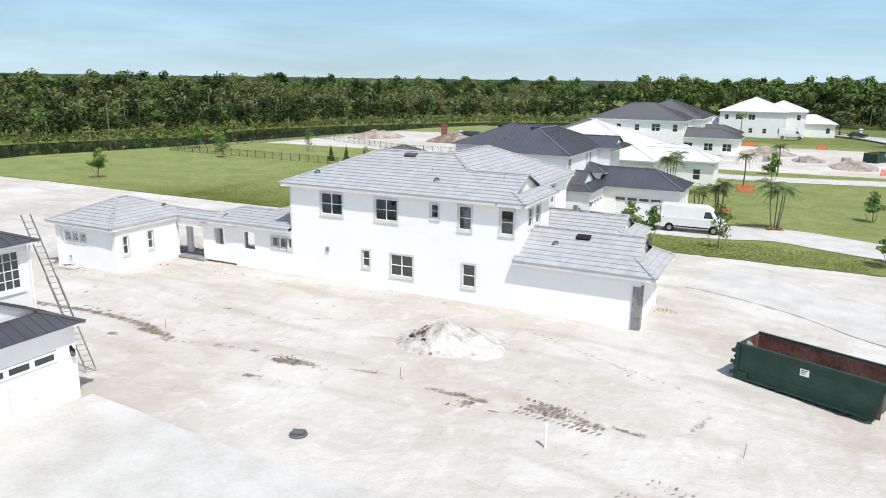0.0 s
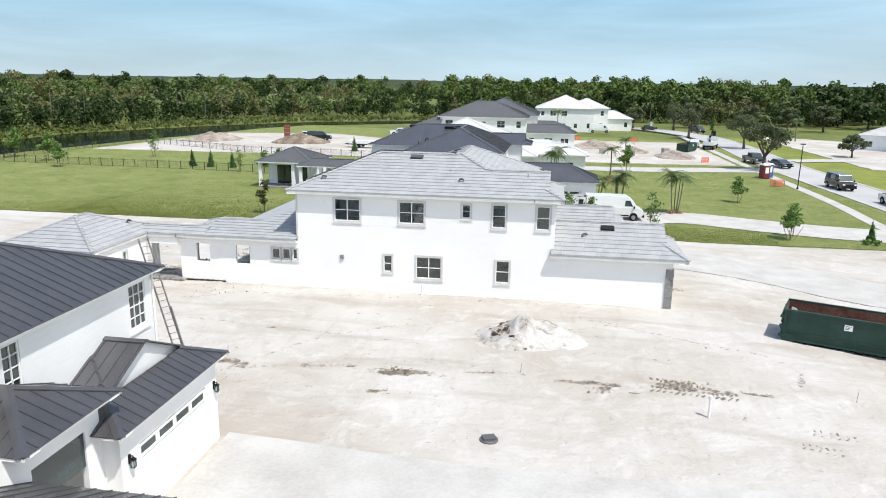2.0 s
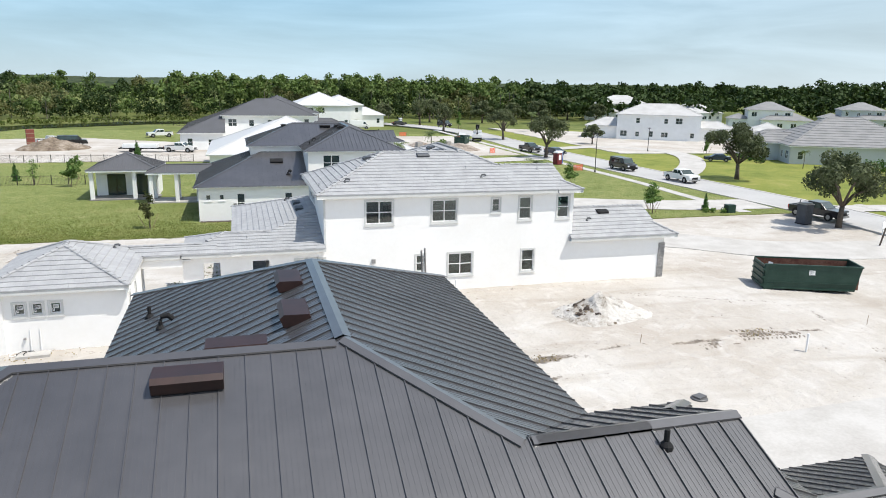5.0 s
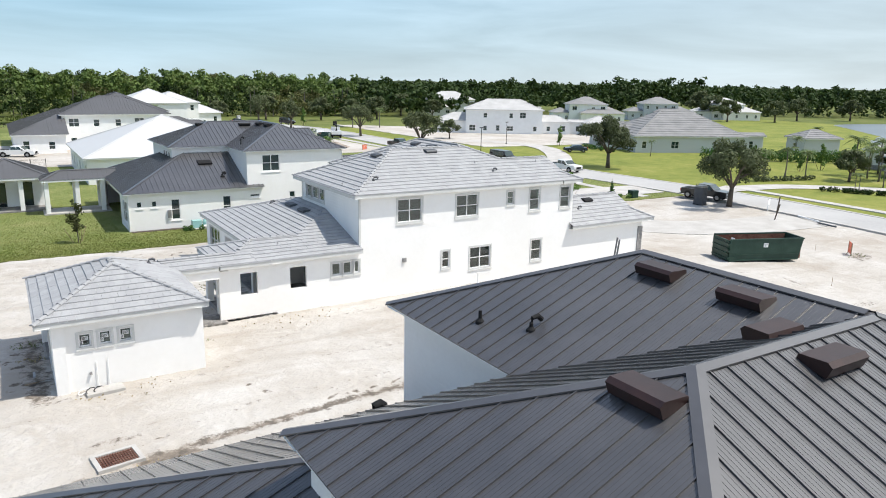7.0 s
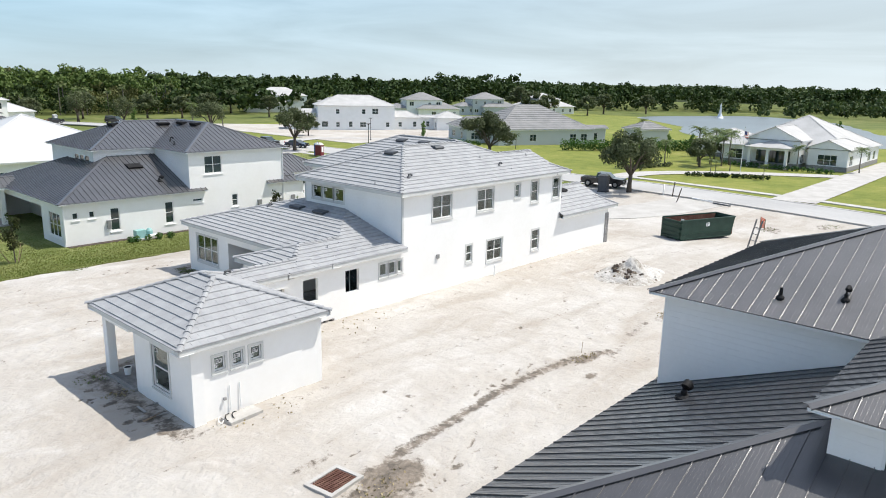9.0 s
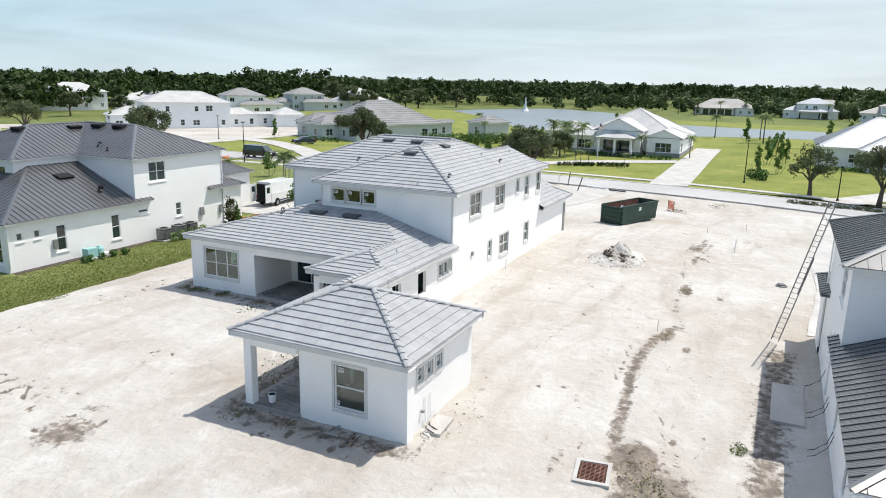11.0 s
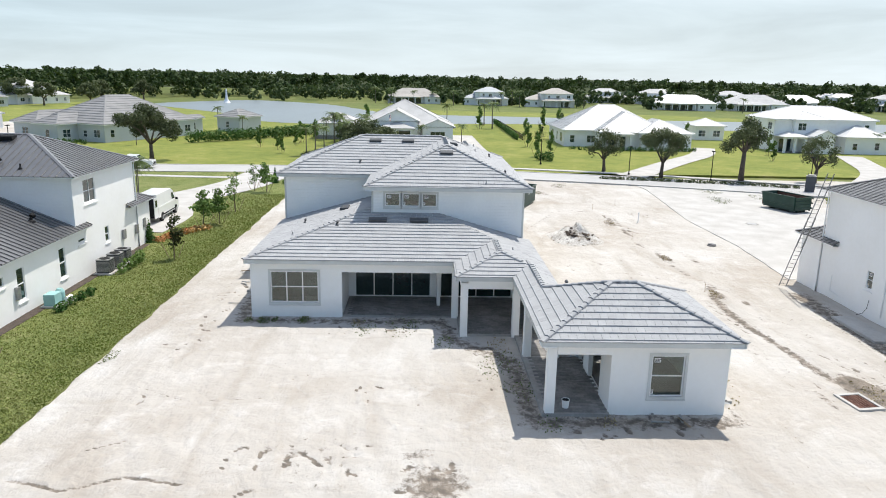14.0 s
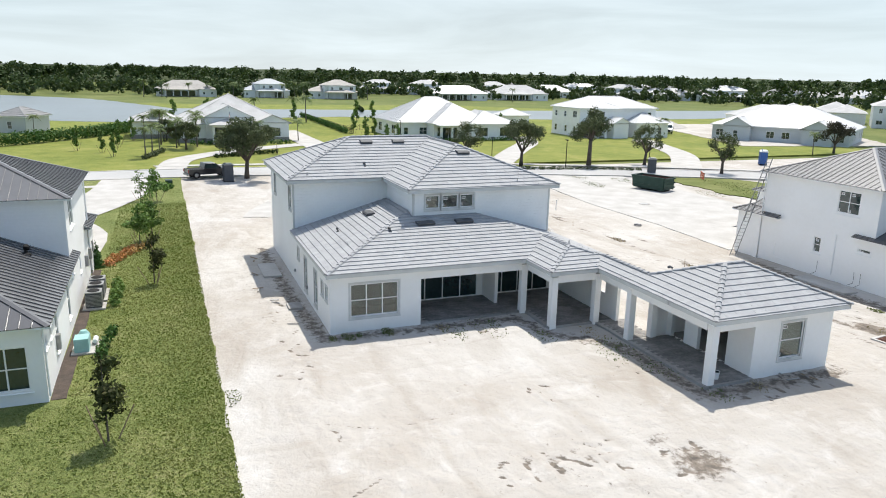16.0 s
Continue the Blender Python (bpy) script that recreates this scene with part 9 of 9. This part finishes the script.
def fence(line, label, h=1.35):
    """A black metal fence: posts, two rails and thin bars."""
    ob = thing("metal_fence", label, "fence", "metal fences")
    for (x0, y0), (x1, y1) in zip(line, line[1:]):
        L = math.hypot(x1 - x0, y1 - y0)
        m = pose(x0, y0, -0.25, 0, 0, math.degrees(math.atan2(y1 - y0, x1 - x0)))
        n = max(1, int(L / 2.0))
        for k in range(n + 1):
            part("post", Geo().box(L * k / n - 0.04, L * k / n + 0.04, -0.03, 0.03, 0, h + 0.05, m), FENCE_METAL, ob)
        part("rail", Geo().box(0, L, -0.012, 0.012, h - 0.14, h - 0.115, m), FENCE_METAL, ob)
        part("rail", Geo().box(0, L, -0.012, 0.012, 0.15, 0.175, m), FENCE_METAL, ob)
        g = Geo()
        for k in range(int(L / 0.16)):
            g.box(0.16 * k, 0.16 * k + 0.014, -0.007, 0.007, 0.1, h, m)
        tagged(part("bars", g, FENCE_METAL, ob), kind="stuff")


fence([(-108, 99), (-78, 97.6), (-54, 96.5)], "black metal garden fence round a lawn")
fence([(-108, 99), (-104, 138.5)], "black metal garden fence beside the canal")
fence([(-104, 138.5), (-72, 124), (-44, 122.5)], "black metal garden fence before a building plot")
fence([(-30, 205), (-80, 240)], "black metal fence before the woods")
fence([(96, 22.4), (98, 4)], "black metal garden fence behind a house")
fence([(86, 22.8), (147, 22.6)], "black metal garden fence beside a hedge")

# ---------------------------------------------------------------- vehicles
RUBBER = MATS["black_rubber"]
CARGLASS = GLASS_DARK
LAMPGLASS = material("clear_lamp_lens", (0.7, 0.72, 0.74), 0.1, bump=0)
TAIL = material("red_lamp_lens", (0.45, 0.02, 0.02), 0.2, bump=0)


def paint(name, col):
    m = material(name, col, 0.28, 0.0, vary=tuple(c * 0.85 for c in col), scale=1.0, amount=0.1, bump=0)
    m.node_tree.nodes["Principled BSDF"].inputs["Coat Weight"].default_value = 0.6
    return m


P_WHITE, P_BLACK, P_NAVY = paint("white_car_paint", (0.75, 0.75, 0.74)), paint("black_car_paint", (0.012, 0.013, 0.015)), paint("dark_blue_car_paint", (0.015, 0.03, 0.07))


def loft(g, outline, w, inset=0.0, zb=0.0, soft=0.06):
    """A closed side outline (x, z) stretched across a car, its edges rounded and its upper part drawn in."""
    n = len(outline)
    rows = []
    for y, k in ((-w / 2, 1), (-w / 2 + soft, 0), (w / 2 - soft, 0), (w / 2, 1)):
        row = []
        cx = sum(p[0] for p in outline) / n
        cz = sum(p[1] for p in outline) / n
        for x, z in outline:
            yy = y * (1 - inset * max(0.0, z - zb))
            s = soft * 0.9 if k else 0
            d = math.hypot(x - cx, z - cz) or 1
            row.append((x - (x - cx) / d * s, yy, z - (z - cz) / d * s))
        rows.append(row)
    i = len(g.v)
    for r in rows:
        g.v += r
    for a in range(3):
        for k in range(n):
            j = (k + 1) % n
            g.f.append((i + a * n + k, i + (a + 1) * n + k, i + (a + 1) * n + j, i + a * n + j))
    g.f.append(tuple(range(i, i + n)))
    g.f.append(tuple(range(i + 4 * n - 1, i + 3 * n - 1, -1)))
    return g


def vehicle(kind, label, mat, at, open_doors=False):
    spec = dict(
        pickup=dict(L=5.8, W=2.0, wheels=(1.0, 4.65), r=0.40,
                    body=[(0.1, 0.45), (5.7, 0.45), (5.78, 0.8), (5.7, 1.12), (4.3, 1.18), (2.0, 1.18), (0.05, 1.18), (0.02, 0.7)],
                    cab=[(2.0, 1.15), (4.35, 1.15), (3.55, 1.82), (2.2, 1.86)], side=[(2.15, 2.95), (3.05, 3.75)]),
        van=dict(L=5.6, W=2.0, wheels=(0.95, 4.4), r=0.37,
                 body=[(0.05, 0.4), (5.5, 0.4), (5.58, 0.8), (5.4, 1.15), (4.5, 1.25), (0.05, 1.25)],
                 cab=[(0.05, 1.2), (4.6, 1.2), (3.9, 2.05), (0.2, 2.08)], side=[(0.4, 1.7), (1.85, 2.9), (3.0, 3.85)]),
        cargo=dict(L=6.0, W=2.05, wheels=(0.95, 4.95), r=0.37,
                   body=[(0.0, 0.42), (5.8, 0.42), (5.95, 0.7), (5.85, 1.15), (5.3, 1.4), (0.0, 1.4)],
                   cab=[(0.0, 1.35), (5.35, 1.35), (4.75, 2.2), (4.2, 2.52), (0.05, 2.55)], side=[(4.0, 4.75)]),
        sedan=dict(L=4.7, W=1.85, wheels=(0.85, 3.65), r=0.33,
                   body=[(0.05, 0.32), (4.6, 0.32), (4.68, 0.6), (4.5, 0.85), (3.4, 0.98), (0.9, 1.0), (0.08, 0.95)],
                   cab=[(0.7, 0.95), (3.5, 0.95), (2.7, 1.42), (1.3, 1.45)], side=[(1.05, 1.9), (2.0, 2.85)]))[kind]
    ob = thing({"pickup": "pickup_truck", "van": "passenger_van", "cargo": "cargo_van", "sedan": "car"}[kind], label, "vehicle", "parked vehicles")
    L, W, r = spec["L"], spec["W"], spec["r"]
    body = loft(Geo(), spec["body"], W)
    bd = part("body", body, mat, ob, smooth=False)
    part("cabin", loft(Geo(), spec["cab"], W, 0.10, 1.0), mat, ob)
    cab = spec["cab"]
    # windscreen and side glass just proud of the cabin
    top = cab[2]
    low = cab[1]
    nx, nz = low[1] - top[1], top[0] - low[0]
    d = math.hypot(nx, nz)
    ox, oz = -nx / d * 0.015, -nz / d * 0.015
    ox, oz = abs(ox), abs(oz)

    def yy(z):
        return (W / 2 - 0.08) * (1 - 0.10 * max(0, z - 1.0))

    a, b = (low[0] + (top[0] - low[0]) * 0.1, low[1] + (top[1] - low[1]) * 0.1), (low[0] + (top[0] - low[0]) * 0.92, low[1] + (top[1] - low[1]) * 0.92)
    g = Geo()
    f4 = [(a[0] + ox, -yy(a[1]), a[1] + oz), (a[0] + ox, yy(a[1]), a[1] + oz), (b[0] + ox, yy(b[1]), b[1] + oz), (b[0] + ox, -yy(b[1]), b[1] + oz)]
    g.poly(f4)
    part("windscreen", g, CARGLASS, ob)
    zl, zh = low[1] + 0.1, max(p[1] for p in cab) - 0.14
    if kind == "cargo":
        zl, zh = 1.5, 2.1
    for s in (-1, 1):
        for x0, x1 in spec["side"]:
            g = Geo()
            w0, w1 = s * (W / 2 * (1 - 0.10 * max(0, zl - 1.0)) + 0.012), s * (W / 2 * (1 - 0.10 * max(0, zh - 1.0)) + 0.012)
            q = [(x0, w0, zl), (x1 + 0.12, w0, zl), (x1 - (0.22 if (x0, x1) == spec["side"][-1] else 0.0), w1, zh), (x0 + 0.06, w1, zh)]
            g.poly(q if s < 0 else q[::-1])
            part("side_window", g, CARGLASS, ob)
        part("mirror", Geo().box(low[0] - 0.45, low[0] - 0.3, s * W / 2 + (0.0 if s > 0 else -0.22), s * W / 2 + (0.22 if s > 0 else 0.0), low[1] - 0.02, low[1] + 0.18), BLACK, ob)
        z = spec["body"][3][1] - 0.28
        part("headlight", Geo().box(L - 0.22, L - 0.02, s * (W / 2 - 0.24) - 0.17, s * (W / 2 - 0.24) + 0.17, z - 0.08, z + 0.1), LAMPGLASS, ob)
        part("tail_light", Geo().box(-0.02, 0.08, s * (W / 2 - 0.1) - 0.07, s * (W / 2 - 0.1) + 0.07, 0.75, 1.1), TAIL, ob)
    part("front_bumper", Geo().box(L - 0.18, L + 0.06, -W / 2 + 0.06, W / 2 - 0.06, 0.38, 0.58), BLACK if kind != "pickup" else STEEL, ob)
    part("rear_bumper", Geo().box(-0.1, 0.1, -W / 2 + 0.06, W / 2 - 0.06, 0.4, 0.58), BLACK if kind != "pickup" else STEEL, ob)
    part("grille", Geo().box(L - 0.12, L + 0.01, -0.5, 0.5, 0.62, 0.92), BLACK, ob)
    for x in spec["wheels"]:
        for s in (-1, 1):
            m = pose(x, s * (W / 2 - 0.1), r, 90, 0, 0)
            part("wheel_arch", Geo().lathe([(r * 1.18, -0.02), (r * 1.18, 0.12), (r * 1.1, 0.125)], 16, pose(x, s * (W / 2 - 0.05) + (0.06 if s < 0 else 0.06), r + 0.04, 90, 0, 0)), BLACK, ob)
            ty = part("wheel", Geo().lathe([(r * 0.62, -0.13), (r * 0.95, -0.13), (r, -0.08), (r, 0.08), (r * 0.95, 0.13), (r * 0.62, 0.13)], 18, m), RUBBER, ob)
            part("rim", Geo().lathe([(r * 0.6, -0.142), (r * 0.3, -0.145), (r * 0.3, 0.145), (r * 0.6, 0.142)], 12, m), STEEL, ty)
    if kind == "pickup":
        part("load_bed", Geo().box(0.15, 1.9, -W / 2 + 0.14, W / 2 - 0.14, 1.182, 1.19), BLACK, ob)
    if kind == "cargo":
        part("sill_trim", Geo().box(1.4, 4.5, -W / 2 - 0.015, W / 2 + 0.015, 0.5, 0.62), BLACK, ob)
    if open_doors:
        # black sheet on the closed body paints the shaded load space
        part("cargo_opening", Geo().box(-0.03, 0.02, -0.85, 0.85, 0.55, 2.3), BLACK, ob)
        for s in (-1, 1):
            dg = Geo().box(-0.95, -0.02, s * (W / 2 - 0.06) - 0.03, s * (W / 2 - 0.06) + 0.03, 0.5, 2.35)
            dr = part("rear_door", dg, mat, ob)
            part("door_window", Geo().box(-0.75, -0.25, s * (W / 2 - 0.06) - 0.036, s * (W / 2 - 0.06) + 0.036, 1.5, 2.1), CARGLASS, dr)
    ob.matrix_world = at
    return ob


def on_road(kind, label, mat, x, y, yaw, z=-0.1, **k):
    """A vehicle with its middle at x, y, its nose pointing yaw degrees from east."""
    L = dict(pickup=5.8, van=5.6, cargo=6.0, sedan=4.7)[kind]
    return vehicle(kind, label, mat, pose(x, y, z, 0, 0, yaw) @ Matrix.Translation((-L / 2, 0, 0)), **k)


on_road("cargo", "white high-roofed cargo van parked with its rear doors open", P_WHITE, -8.2, 70.4, 2, -0.09, open_doors=True)
on_road("pickup", "black crew-cab pickup parked at the kerb beneath an oak", P_BLACK, 24.1, 57.4, -74, -0.08)
on_road("pickup", "white pickup truck on the road", P_WHITE, 26.6, 86.4, -84, -0.08)
on_road("van", "black passenger van parked beside the road", P_BLACK, 25.2, 101.0, -86, -0.08)
on_road("pickup", "black pickup truck parked beside the road", P_BLACK, 21.8, 133.0, -80, -0.08)
on_road("sedan", "dark blue car parked beside the road", P_NAVY, 24.6, 126.6, -70, -0.08)
on_road("sedan", "dark blue car on a looping entrance drive", P_NAVY, 51.2, 111.2, 150, -0.1)
on_road("pickup", "white pickup truck on a building plot", P_WHITE, -54.5, 177.0, 200, -0.08)
on_road("pickup", "white pickup truck at the edge of a building plot", P_WHITE, -47.2, 139.4, -20, -0.08)
on_road("pickup", "white pickup truck beside stacked blocks", P_WHITE, -73.2, 157.0, 30, -0.08)
on_road("van", "black truck body beside a spoil heap", P_BLACK, -69.0, 155.0, 10, -0.08)
on_road("sedan", "dark car parked along the far verge", P_BLACK, 14.0, 224.0, 10, -0.1)
on_road("van", "dark van parked along the far road", P_BLACK, 27.0, 216.0, -70, -0.1)
on_road("cargo", "white cargo van parked before a house", P_WHITE, -2.0, 206.0, 0, -0.1)
on_road("cargo", "white cargo van beside a new house", P_WHITE, 78.0, -58.0, 140, -0.1)
on_road("pickup", "white utility truck parked on the bend", P_WHITE, 17.0, 165.0, 80, -0.1)
on_road("pickup", "dark truck on a bare plot", P_BLACK, 52.0, -78.0, 150, -0.1)
on_road("sedan", "dark car on a bare plot across the street", P_BLACK, 60.0, 178.0, 20, -0.1)

# low-loader trailer
tr = thing("flat_trailer", "long low trailer with pale sheets on a building plot", "trailer", at=pose(-58, 140.5, -0.05, 0, 0, -8))
part("deck", Geo().box(0, 8, -1.1, 1.1, 0.62, 0.8), BLACK, tr)
part("load", Geo().box(0.6, 6.8, -0.9, 0.9, 0.8, 1.5), WHITE, tr)
for x in (2.2, 3.2):
    for s in (-1, 1):
        part("wheel", Geo().lathe([(0.2, -0.1), (0.36, -0.1), (0.36, 0.1), (0.2, 0.1)], 12, pose(x, s * 1.0, 0.36, 90, 0, 0)), RUBBER, tr)
# heap skip and bucket truck at the road's bend
skip_bin("dark open skip at the bend of the road", pose(13, 150.5, -0.1, 0, 0, 60), L=5.6, H=1.7, fill=False)
bt = thing("bucket_truck", "utility truck with a folded boom at the bend of the road", "truck", at=pose(18.5, 158, -0.08, 0, 0, 70))
part("chassis", Geo().box(0, 7.5, -1.1, 1.1, 0.6, 0.95), BLACK, bt)
part("cab", loft(Geo(), [(5.4, 0.8), (7.4, 0.8), (7.4, 1.6), (6.9, 2.4), (5.4, 2.4)], 2.1), P_WHITE, bt)
part("locker", Geo().box(0.2, 5.0, -1.15, 1.15, 0.95, 1.7), P_WHITE, bt)
part("boom", Geo().tube([(2.0, 0, 1.7), (2.0, 0, 2.8), (6.8, 0.1, 3.2)], [0.28, 0.22, 0.14], 8), BLACK, bt)
part("basket", Geo().box(6.6, 7.5, -0.4, 0.5, 2.7, 3.7), BLACK, bt)
for x in (1.3, 6.3):
    for s in (-1, 1):
        part("wheel", Geo().lathe([(0.25, -0.14), (0.46, -0.14), (0.46, 0.14), (0.25, 0.14)], 14, pose(x, s * 0.98, 0.46, 90, 0, 0)), RUBBER, bt)

# ---------------------------------------------------------------- tiles of the low roofs, last
tile_roof(LOWER, house, TILE, pick=lambda x, y, side: x < -42.0 and side in "WS", limit=300)
